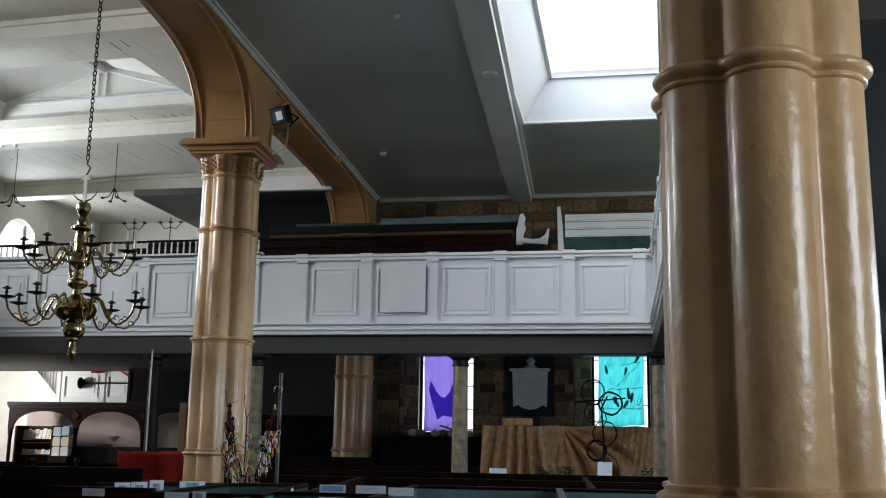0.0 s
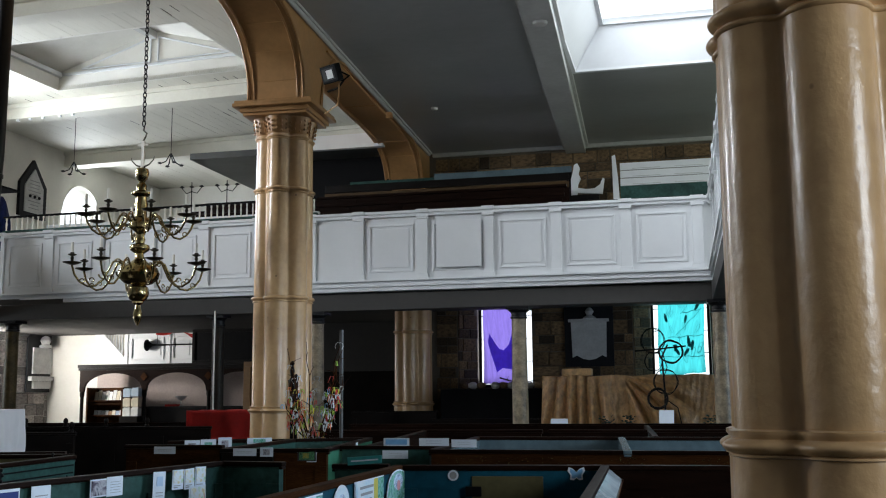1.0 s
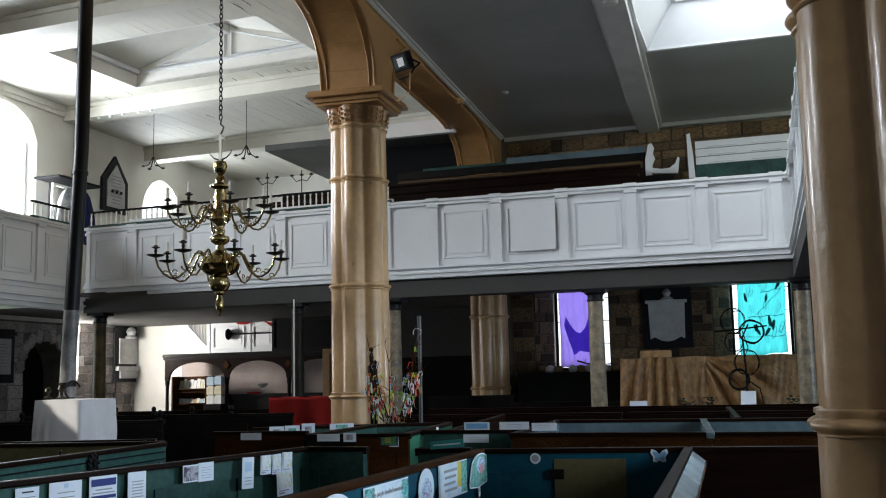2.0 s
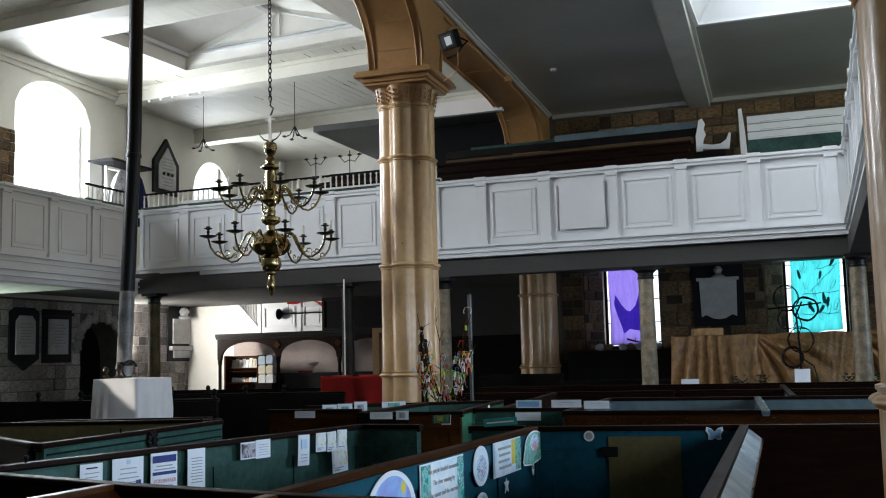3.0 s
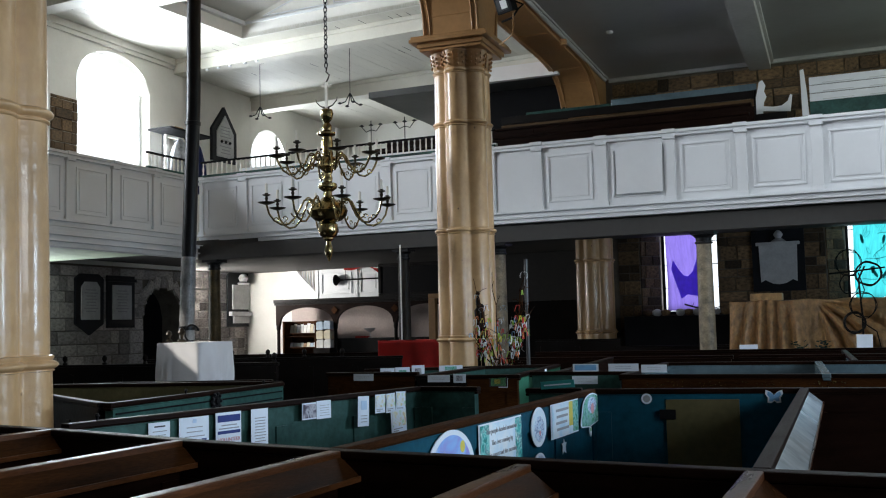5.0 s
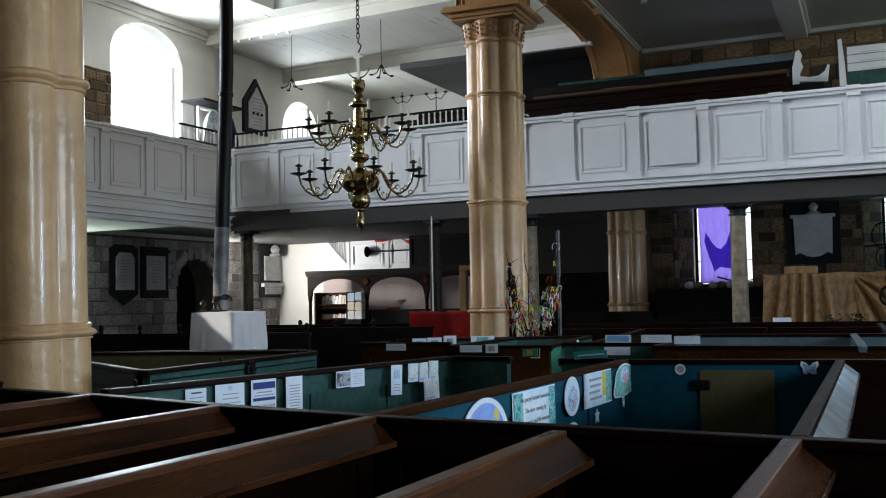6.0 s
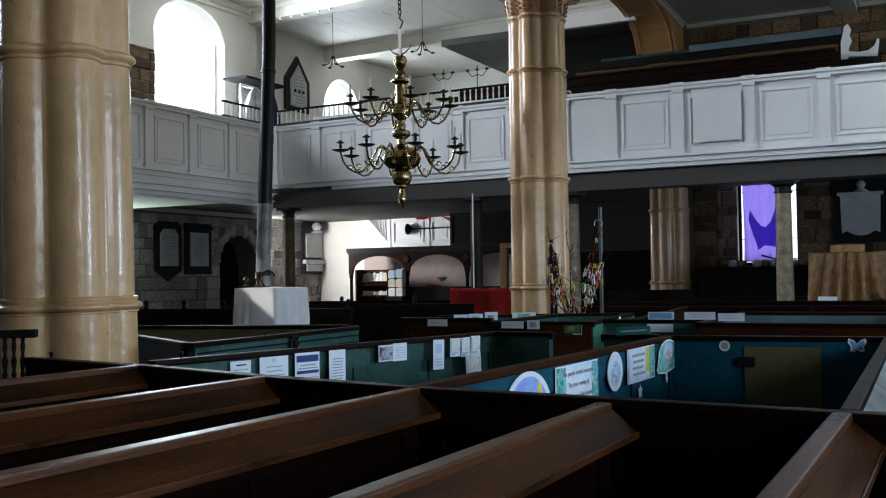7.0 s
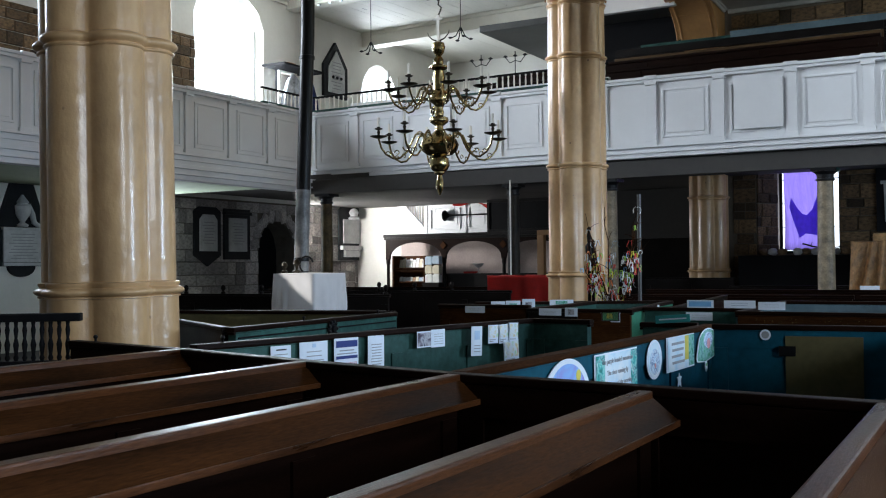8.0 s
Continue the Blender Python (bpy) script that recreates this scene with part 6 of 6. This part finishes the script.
W_SKY = watercolour("blue_sky_wash", [(0.3, 0.28, 0.72), (0.25, 0.45, 0.85), (0.45, 0.62, 0.88), (0.62, 0.6, 0.85)], 5.0, 1.3)
W_ROCK = watercolour("white_rock_wash", [(0.78, 0.83, 0.9), (0.5, 0.62, 0.8), (0.8, 0.85, 0.92)], 26.0, 2.0)
W_LEAF = watercolour("green_leaf_wash", [(0.02, 0.22, 0.2), (0.05, 0.42, 0.4), (0.3, 0.65, 0.62), (0.02, 0.18, 0.22), (0.55, 0.75, 0.72)], 24.0, 3.1)
W_PALE = watercolour("pale_blue_wash", [(0.5, 0.7, 0.86), (0.66, 0.8, 0.9), (0.78, 0.85, 0.9)], 9.0, 4.2)
W_GARDEN = watercolour("garden_wash", [(0.03, 0.22, 0.14), (0.1, 0.4, 0.25), (0.3, 0.55, 0.55), (0.05, 0.25, 0.22)], 30.0, 5.0)
W_SCENE = watercolour("small_scene_wash", [(0.72, 0.8, 0.9), (0.3, 0.5, 0.72), (0.75, 0.82, 0.9), (0.1, 0.2, 0.4), (0.6, 0.7, 0.85)], 34.0, 6.0)
W_DRAW = watercolour("crayon_drawing", [(0.5, 0.72, 0.45), (0.78, 0.84, 0.88), (0.8, 0.85, 0.9), (0.78, 0.7, 0.35), (0.7, 0.45, 0.5)], 17.0, 7.0)
W_PHOTO = watercolour("dark_photograph", [(0.02, 0.02, 0.03), (0.1, 0.08, 0.12), (0.5, 0.5, 0.55), (0.05, 0.06, 0.1)], 15.0, 8.0)


def notice(m, x0, x1, z0, z1, marks, label, y=-0.03, name="notice", category="notice", tilt=0.0):
    """A sheet of paper pinned flat; marks are bars (from, to, bottom, top in parts of the sheet, ink)."""
    ob = thing(name, label, category)
    ob.matrix_world = m @ pose((x0 + x1) / 2, y, (z0 + z1) / 2, 0, tilt, 0)
    w, h = x1 - x0, z1 - z0
    bm = bmesh.new()
    for i in range(6):
        a, b = -w / 2 + w * i / 6, -w / 2 + w * (i + 1) / 6
        ya, yb = (-0.002 * math.sin(3.1 * k / 6) for k in (i, i + 1))
        v = [bm.verts.new(p) for p in ((a, ya, -h / 2), (b, yb, -h / 2), (b, yb, h / 2), (a, ya, h / 2), (a, ya + 0.0015, -h / 2), (b, yb + 0.0015, -h / 2), (b, yb + 0.0015, h / 2), (a, ya + 0.0015, h / 2))]
        for f in ((0, 1, 2, 3), (7, 6, 5, 4), (3, 2, 6, 7), (1, 0, 4, 5)):
            bm.faces.new([v[k] for k in f])
    bmesh.ops.remove_doubles(bm, verts=bm.verts, dist=0.0002)
    part("sheet", bm, M["paper"], ob)
    for a, b, c, d, ink in marks:
        part("print", B((-w / 2 + w * a, -w / 2 + w * b, -0.0045, -0.0035, -h / 2 + h * c, -h / 2 + h * d)), ink, ob)
    return ob


def text_lines(n, c0=0.12, c1=0.8, seed=0, ink=None, w0=0.12):
    r = random.Random(seed)
    out = []
    for i in range(n):
        z = c1 - (c1 - c0) * (i + 0.5) / n
        k = r.uniform(0.1, 0.3)
        out.append((w0 + k * 0.4, 1 - w0 - k * 0.4, z - 0.012, z + 0.012, ink or GREY))
    return out


GW = on_wall((-3.31, 3.36), (-2.8, 5.75))
notice(GW, 0.4, 0.525, 1.0, 1.165, text_lines(6, seed=1) + [(0.25, 0.75, 0.86, 0.9, INK)], "small white notice pinned on the green pew")
notice(GW, 0.58, 0.765, 0.98, 1.172, text_lines(6, seed=2) + [(0.44, 0.56, 0.85, 0.95, PAL), (0.74, 0.9, 0.3, 0.44, NAVY)], "white notice with a crest pinned on the green pew")
ob = notice(GW, 0.81, 0.98, 0.98, 1.178, [(0.06, 0.94, 0.76, 0.93, NAVY), (0.06, 0.94, 0.46, 0.54, NAVY), (0.2, 0.8, 0.66, 0.69, GREY), (0.1, 0.9, 0.58, 0.61, GREY), (0.15, 0.45, 0.12, 0.2, GREY), (0.5, 0.8, 0.12, 0.2, SKY)], "poster with blue bands and the word volunteer")


def words(ob, text, x, z, size, ink, y=-0.006, align="CENTER"):
    cu = bpy.data.curves.new("lettering", "FONT")
    cu.body, cu.size, cu.align_x, cu.extrude = text, size, align, 0.0006
    cu.materials.append(ink)
    o = new("lettering", cu)
    o.parent = ob
    o.matrix_local = pose(x, y, z, 90, 0, 0)
    return o


words(ob, "VOLUNTEER", 0, -0.045, 0.026, PNK)
notice(GW, 1.05, 1.17, 0.98, 1.178, text_lines(9, seed=3), "narrow white notice on the green pew")
notice(GW, 1.43, 1.545, 1.09, 1.18, [(0.05, 0.95, 0.08, 0.92, W_PHOTO)], "small photograph pinned on the green pew", name="photograph", category="photograph")
notice(GW, 1.548, 1.665, 1.085, 1.185, text_lines(5, seed=4), "small white notice on the green pew")
notice(GW, 1.9, 2.0, 1.01, 1.185, text_lines(3, 0.1, 0.4, seed=5) + [(0.25, 0.75, 0.55, 0.85, PAL)], "narrow white leaflet with a blue round mark", tilt=2)
for a, b, c, d, tilt, y in ((2.06, 2.155, 1.075, 1.185, 1, -0.03), (2.16, 2.25, 1.07, 1.185, -2, -0.032), (2.255, 2.35, 1.065, 1.19, 2, -0.034), (2.2, 2.35, 0.94, 1.085, -3, -0.038)):
    notice(GW, a, b, c, d, [(0.06, 0.94, 0.3, 0.94, W_DRAW), (0.1, 0.45, 0.08, 0.14, GREY), (0.1, 0.7, 0.18, 0.22, GREY)], "sheet of children's coloured drawings", y=y, name="drawing", category="drawing", tilt=tilt)
# signs on the blue-green pew
TW = on_wall((-1.67, 2.82), (-1.62, 5.72))


def shape_sign(m, outline, layers, label, name="cut_out_sign"):
    """A cut-out board: outline in x and z, then coloured layers on it."""
    ob = thing(name, label, "sign")
    cx = sum(p[0] for p in outline) / len(outline)
    cz = sum(p[1] for p in outline) / len(outline)
    ob.matrix_world = m @ pose(cx, -0.034, cz)
    bm = bmesh.new()
    prism(bm, [(x - cx, z - cz) for x, z in outline], -0.004, 0.0)
    part("board", bm, M["paper"], ob)
    for k, (pts, ink) in enumerate(layers):
        bm = bmesh.new()
        prism(bm, [(x - cx, z - cz) for x, z in pts], -0.0052 - 0.0008 * k, -0.0044)
        part("painted_shape", bm, ink, ob)
    return ob


def oval(cx, cz, rx, rz, a0=0.0, a1=2 * math.pi, n=24, close=True):
    return [(cx + rx * math.cos(a0 + (a1 - a0) * i / n), cz + rz * math.sin(a0 + (a1 - a0) * i / n)) for i in range(n if close else n + 1)]


half = oval(0.85, 1.0, 0.24, 0.175, 0, math.pi, 20, False)
shape_sign(TW @ Matrix.Translation((-0.06, 0, 0)), half + [(0.61, 0.9), (1.09, 0.9)], [(oval(0.85, 1.0, 0.2, 0.155, 0, math.pi, 20, False) + [(0.65, 0.92), (1.05, 0.92)], W_SKY), (oval(0.96, 1.1, 0.024, 0.024), YEL), ([(0.72, 0.95), (0.76, 1.0), (0.775, 1.08), (0.785, 1.1), (0.795, 1.06), (0.81, 1.02), (0.84, 0.95)], W_SCENE), ([(0.78, 0.93), (0.86, 1.05), (0.9, 1.02), (0.94, 0.97), (0.96, 0.93)], W_ROCK), ([(0.9, 0.93), (0.97, 1.01), (1.04, 0.93)], M["paper"])], "round-topped sign painted with mountains and a yellow sun")
ob = notice(TW, 1.08, 1.6, 0.95, 1.165, [(0.02, 0.21, 0.03, 0.97, W_LEAF), (0.82, 0.98, 0.03, 0.97, W_LEAF), (0.211, 0.819, 0.03, 0.97, W_PALE)], "blue-green hymn verse sign with leafy edges", y=-0.035, name="verse_sign", category="sign")
for i, line in enumerate(("The purple-headed mountains", "The river running by", "The sunset and the morning", "That brightens up the sky")):
    words(ob, line, 0.0, 0.06 - 0.05 * i, 0.031, GREY)
shape_sign(TW, oval(1.84, 1.085, 0.11, 0.095), [(oval(1.84, 1.085, 0.095, 0.082), W_PALE), (oval(1.84, 1.075, 0.07, 0.062), W_SCENE), (oval(1.845, 1.055, 0.012, 0.012), PNK)], "oval sign painted with a small scene")
ob = notice(TW, 2.03, 2.5, 1.0, 1.175, [(0.02, 0.62, 0.03, 0.97, W_PALE), (0.621, 0.76, 0.25, 0.97, YEL), (0.621, 0.76, 0.03, 0.249, W_PALE), (0.761, 0.97, 0.05, 0.97, W_GARDEN)], "pale blue verse sign with a green leaf", y=-0.035, name="verse_sign", category="sign")
for i in range(4):
    part("line", B((-0.165 + 0.01 * (i % 2), 0.045 - 0.015 * (i % 3), -0.0062, -0.0052, 0.045 - 0.032 * i, 0.058 - 0.032 * i)), GREY, ob)
dome = oval(2.76, 1.1, 0.19, 0.085, 0, math.pi, 16, False) + [(2.53, 1.03), (2.55, 1.01), (2.7, 1.0), (2.98, 1.03), (3.01, 1.06)]
shape_sign(TW, dome, [([(x * 0.93 + 2.76 * 0.07, z * 0.93 + 1.09 * 0.07) for x, z in dome], W_GARDEN), (oval(2.755, 1.12, 0.085, 0.045), W_SCENE), (oval(2.76, 1.1, 0.03, 0.03), PNK)], "domed sign painted with a green garden")
shape_sign(TW, [(2.2, 0.91), (2.23, 0.925), (2.26, 0.91), (2.25, 0.945), (2.27, 0.965), (2.24, 0.967), (2.23, 0.985), (2.22, 0.967), (2.19, 0.965), (2.21, 0.945)], [], "small white cut-out star")
shape_sign(TW, oval(2.72, 0.975, 0.02, 0.03), [(oval(2.72, 0.985, 0.012, 0.01), GRN)], "small white painted tag")
shape_sign(TW, oval(1.84, 0.9, 0.09, 0.06), [(oval(1.84, 0.9, 0.075, 0.048), W_SCENE)], "oval painted sign low on the pew")
# small cut-outs on the cross wall, its latch and the olive door
CW = on_wall((-1.6, 5.72), (-0.48, 5.85))
shape_sign(CW, oval(0.295, 1.145, 0.03, 0.03), [(oval(0.295, 1.145, 0.02, 0.02), GREY)], "small round owl cut-out")
WINGS = [(0.0, -0.02), (0.012, -0.03), (0.03, -0.028), (0.028, -0.006), (0.04, 0.012), (0.036, 0.03), (0.015, 0.022), (0.0, 0.006), (-0.015, 0.022), (-0.036, 0.03), (-0.04, 0.012), (-0.028, -0.006), (-0.03, -0.028), (-0.012, -0.03)]
shape_sign(CW, [(0.985 + 1.2 * x, 1.155 + 1.2 * z) for x, z in WINGS], [([(0.985 + 0.9 * x, 1.155 + 0.9 * z) for x, z in WINGS], SKY)], "small blue butterfly cut-out", "butterfly_cut_out")
ob = thing("pew_door", "olive painted pew door with a black latch", "door")
ob.matrix_world = CW
part("door_leaf", B((0.4, 0.8, -0.036, -0.027, 0.06, 1.14), bevel=0.003), M["olive"], ob)
part("latch", B((0.365, 0.455, -0.05, -0.037, 1.03, 1.085), bevel=0.004), M["black"], ob, "black iron latch")
# cards and papers on the middle pews
MID = Matrix.Translation((-4.3, 7.38, 0)) @ Matrix.Rotation(0.02, 4, "Z")
BACK = on_wall((-4.6, 8.6), (-2.97, 9.42))
for m, x0, x1, z0, z1, ink in ((BACK, 0.133, 0.268, 1.075, 1.205, W_PHOTO), (BACK, 0.274, 0.413, 1.08, 1.21, W_GARDEN), (BACK, 0.431, 0.553, 1.09, 1.225, W_PHOTO), (BACK, 0.692, 0.917, 1.16, 1.216, W_GARDEN), (Matrix.Translation((-4.33, 7.42, 0)), 0.252, 0.436, 1.157, 1.213, None), (MID, 0.9, 1.09, 1.146, 1.202, None), (MID, 1.12, 1.225, 1.141, 1.21, W_PHOTO)):
    notice(m, x0, x1, z0, z1, [(0.25, 0.75, 0.2, 0.8, ink)] if ink else text_lines(2, 0.3, 0.7, 1), "small card fixed on the pew edge", y=-0.045, name="card", category="card")
notice(on_wall((-3.5, 7.4), (-2.7, 7.44)), 0.6, 0.76, 1.1, 1.195, [(0.05, 0.95, 0.08, 0.92, INK), (0.12, 0.88, 0.15, 0.85, GRN), (0.3, 0.6, 0.3, 0.7, YEL)], "framed picture of green leaves on the pew end", y=-0.029, name="leaf_picture", category="picture")
R7 = Matrix.Translation((-2.7, 7.9, 0))
for x0, x1, z0, z1, ink in ((0.35, 0.56, 1.2, 1.26, SKY), (0.64, 0.88, 1.2, 1.26, NAVY), (0.9, 1.1, 1.19, 1.25, GREY), (0.34, 0.55, 1.1, 1.165, None)):
    notice(R7, x0, x1, z0, z1, [(0.08, 0.92, 0.15, 0.85, ink)] if ink is SKY else text_lines(2, 0.2, 0.8, 2, ink), "printed card fixed on the pew", y=-0.04, name="card", category="card")
GWL = on_wall((-2.7, 7.47), (-2.95, 9.4))
for a, b, c, d in ((1.1, 1.2, 1.04, 1.19), (1.2, 1.34, 0.98, 1.08)):
    notice(GWL, a, b, c, d, [], "white paper tag on the green pew side", y=-0.03, name="paper_tag", category="paper")
SG = thing("pew_sign", "small teal sign standing on the pew rail", "sign", (-1.84, 5.77, 1.2), 8)
part("board", B((-0.1, 0.1, -0.005, 0.005, 0.0, 0.045)), TEA, SG, m=pose(0, 0, 0, 0, -4, 0))
part("line", B((-0.08, 0.08, -0.0062, -0.0052, 0.018, 0.026)), M["paper"], SG, m=pose(0, 0, 0, 0, -4, 0))
# brass studs on the brown pew
rnd = random.Random(4)
bm = bmesh.new()
for k in range(150):
    c = rnd.choice((-1.55, -1.2, -0.85, -0.4, 0.2, 0.7))
    bmesh.ops.create_icosphere(bm, subdivisions=1, radius=0.005, matrix=Matrix.Translation((c + rnd.gauss(0, 0.09), 7.4 - 0.029 * (c + 1.84) - 0.027, rnd.uniform(1.09, 1.15))))
tagged(solid("brass_studs", bm, M["brass"], "worn brass studs in the brown pew rail", "studs"), kind="stuff")
# iron finials and hooks on the pew tops
bm = bmesh.new()
lathe(bm, [(0.03, 0), (0.03, 0.02), (0.015, 0.035), (0.034, 0.07), (0.03, 0.1), (0.01, 0.12)], 12)
me = mesh_of(bm, "finial", M["wood_black"], 0.7)
for k, (x, y) in enumerate([(-12.0 + 0.62 * i, 10.33 + 0.058 * i) for i in range(9)] + [(-10.2 + 0.6 * i, 12.62 + 0.04 * i) for i in range(6)]):
    o = tagged(new("pew_finial", me), "turned black finial on the pew top", "finial", "pew finials")
    o.location = (x, y, 1.2)
for x, y in ((-4.18, 6.2), (-3.28, 3.5), (-4.1, 5.2), (-3.9, 3.31)):
    bm = bmesh.new()
    lathe(bm, [(0.006, 0), (0.006, 0.012), (0.012, 0.02), (0.007, 0.03)], 10)
    o = solid("rail_knob", bm, M["iron"], "small iron knob on a pew rail", "knob", group="pew knobs", smooth=0.8)
    o.location = (x, y, 1.2)


def spindle_rail():
    ob = thing("spindle_rail", "low black rail of turned spindles on a pew top", "railing", (-5.14, 2.57, 0), 37)
    part("base_wall", B((0, 1.3, -0.02, 0.02, 0, 1.08)), M["wood"], ob)
    part("hand_rail", B((-0.02, 1.34, -0.035, 0.035, 1.29, 1.33), bevel=0.008), M["black"], ob)
    part("foot_rail", B((0, 1.3, -0.025, 0.025, 1.081, 1.1)), M["black"], ob)
    bm = bmesh.new()
    lathe(bm, [(0.008, 1.1), (0.013, 1.115), (0.008, 1.13), (0.014, 1.18), (0.007, 1.21), (0.012, 1.25), (0.008, 1.27), (0.011, 1.29)], 8)
    me = mesh_of(bm, "spindle", M["black"], 0.7)
    for i in range(32):
        o = new("spindle", me)
        o.parent = ob
        o.matrix_local = pose(0.025 + 0.0403 * i, 0, 0)


spindle_rail()


# ---- stone blocks of the walls ----
def block_mesh(mat, seed):
    rnd = random.Random(seed)
    bm = bmesh.new()
    b = 0.06
    back = [bm.verts.new((x, 0, z)) for x, z in ((-0.5, -0.5), (0.5, -0.5), (0.5, 0.5), (-0.5, 0.5))]
    side = [bm.verts.new((v.co.x + rnd.uniform(-0.02, 0.02), -0.6, v.co.z + rnd.uniform(-0.03, 0.03))) for v in back]
    front = [bm.verts.new((v.co.x * (1 - b) + rnd.uniform(-0.02, 0.02), -1 + rnd.uniform(-0.25, 0.15), v.co.z * (1 - 1.5 * b) + rnd.uniform(-0.02, 0.02))) for v in back]
    mid = bm.verts.new((rnd.uniform(-0.1, 0.1), -1.1, rnd.uniform(-0.1, 0.1)))
    for i in range(4):
        j = (i + 1) % 4
        bm.faces.new((back[i], back[j], side[j], side[i]))
        bm.faces.new((side[i], side[j], front[j], front[i]))
        bm.faces.new((front[i], front[j], mid))
    return mesh_of(bm, "stone_block", mat, 0.5)


def lay_stones(parent, mat, m, x0, x1, z0, z1, holes=(), seed=1, course=(0.15, 0.31), length=(0.2, 0.55), proud=0.035):
    """Courses of blocks on a wall face: x along the wall, -y out of it."""
    rnd = random.Random(seed)
    meshes = [block_mesh(mat, seed * 10 + k) for k in range(5)]
    inv = parent.matrix_world.inverted()
    z = z0
    while z < z1 - 0.05:
        h = min(rnd.uniform(*course), z1 - z)
        x = x0 - rnd.uniform(0, 0.3)
        while x < x1:
            w = rnd.uniform(*length)
            a, b = max(x, x0), min(x + w, x1)
            for ha, hb, hc, hd in holes:
                if z + h > hc + 0.03 and z < hd - 0.03:
                    if a < ha < b:
                        b = ha
                    elif ha <= a < hb:
                        a = min(hb, b)
            if b - a > 0.07:
                o = new("stone_block", rnd.choice(meshes))
                o.parent = parent
                o.matrix_local = inv @ m @ pose((a + b) / 2, 0, z + h / 2) @ Matrix.Diagonal((b - a - 0.014, proud * rnd.uniform(0.7, 1.2), h - 0.014, 1))
            x += w
        z += h


by = bpy.data.objects
lay_stones(by["wall_north_aisle"], M["stone"], Matrix.Translation((0, 20.4, 0)), -4.95, 1.6, 1.3, 3.3, [(-4.505, -2.98, 1.7, 4.2), (-0.98, 0.51, 1.84, 4.2)], 1)
for k, (o, x, z) in enumerate(((by["window_jamb"], -4.165, 1.76), (by["window_jamb.001"], -0.64, 1.9))):
    lay_stones(o, M["stone"], pose(x - 0.34, 20.4, 0, 0, 0, 43.3), 0.0, 0.465, z, 3.4, (), 31 + k, (0.16, 0.3), (0.2, 0.46), 0.03)
lay_stones(by["wall_north_aisle"], M["stone"], Matrix.Translation((0, 20.4, 0)), -4.95, 2.2, 5.3, 6.53, (), 2)
lay_stones(by["wall_west_low"], M["stone_grey"], pose(-16.5, 0, 0, 0, 0, 90), 14.7, 21.3, 0.9, 3.2, [(14.85, 16.6, 1.35, 2.85), (19.7, 21.25, 0, 2.8)], 3, (0.2, 0.36), (0.25, 0.7))
lay_stones(by["wall_west_far"], M["stone_grey"], pose(-17.2, 0, 0, 0, 0, 90), 21.4, 25.0, 0.9, 3.25, [(22.01, 22.59, 1.85, 3.3)], 4, (0.2, 0.36), (0.25, 0.65))
lay_stones(by["wall_west_far"], M["stone_grey"], pose(-17.2, 0, 0, 0, 0, 90), 25.0, 27.0, 0.9, 1.85, [], 7, (0.14, 0.3), (0.17, 0.5))
lay_stones(by["wall_west"], M["stone"], pose(-16.5, 0, 0, 0, 0, 90), 10.2, 14.6, 4.4, 6.6, [], 5)
lay_stones(by["wall_west"], M["stone"], pose(-16.5, 0, 0, 0, 0, 90), 16.7, 17.5, 4.6, 6.9, [], 6)
# rough arch stones over the low doorway
for k in range(11):
    a = math.pi * (k + 0.5) / 11
    o = new("arch_stone", block_mesh(M["stone_grey"], 90 + k % 4))
    o.parent = by["wall_west_low"]
    o.matrix_local = pose(-16.5, 20.47 - 0.9 * math.cos(a), 2.02 + 0.86 * math.sin(a), 0, 0, 90) @ pose(0, 0, 0, 0, -90 + math.degrees(math.pi - a), 0) @ Matrix.Diagonal((0.22, 0.06, 0.3, 1))
# black-painted block that gives the doorway its depth of shade
solid("doorway_shade", B((-17.6, -17.1, 19.5, 21.4, 0, 3.0)), M["black"], "black block for the shade inside the low arched doorway", "doorway", "structure")
solid("pale_soffit", B((-16.45, -12.65, 6.0, 16.4, 3.18, 3.3)), M["pale_green"], "pale green underside of the side gallery", "soffit", "structure")
# opening added for the low fill, placed where a column covers it
arched_window("window_7", "low window hidden by a column, added to light the wall", -16.5, 14.9, 16.55, 1.4, 2.8, 0.3, 0)
# side-wall openings out of view, added to hold the east and ceiling lamps
for y0, y1, z0, z1, rise, nm in ((-0.6, 1.8, 2.2, 4.4, 0.4, "window_10"), (6.2, 8.6, 1.7, 3.1, 0.0, "window_8"), (13.5, 15.7, 1.6, 3.0, 0.0, "window_9"), (15.75, 17.45, 4.85, 6.15, 0.0, "window_11")):
    ob = thing(nm, "unseen window added in the side wall for its daylight", "window", (6.0, (y0 + y1) / 2, 0), kind="structure")
    part("pane", B((0.4, 0.42, -(y1 - y0) / 2 - 0.05, (y1 - y0) / 2 + 0.05, z0 - 0.05, z1 + 0.05)), M["sky_pane"], ob, "bright daylight pane")
    part("window_frame", B((0.3, 0.36, -0.03, 0.03, z0, z1)), M["white"], ob)
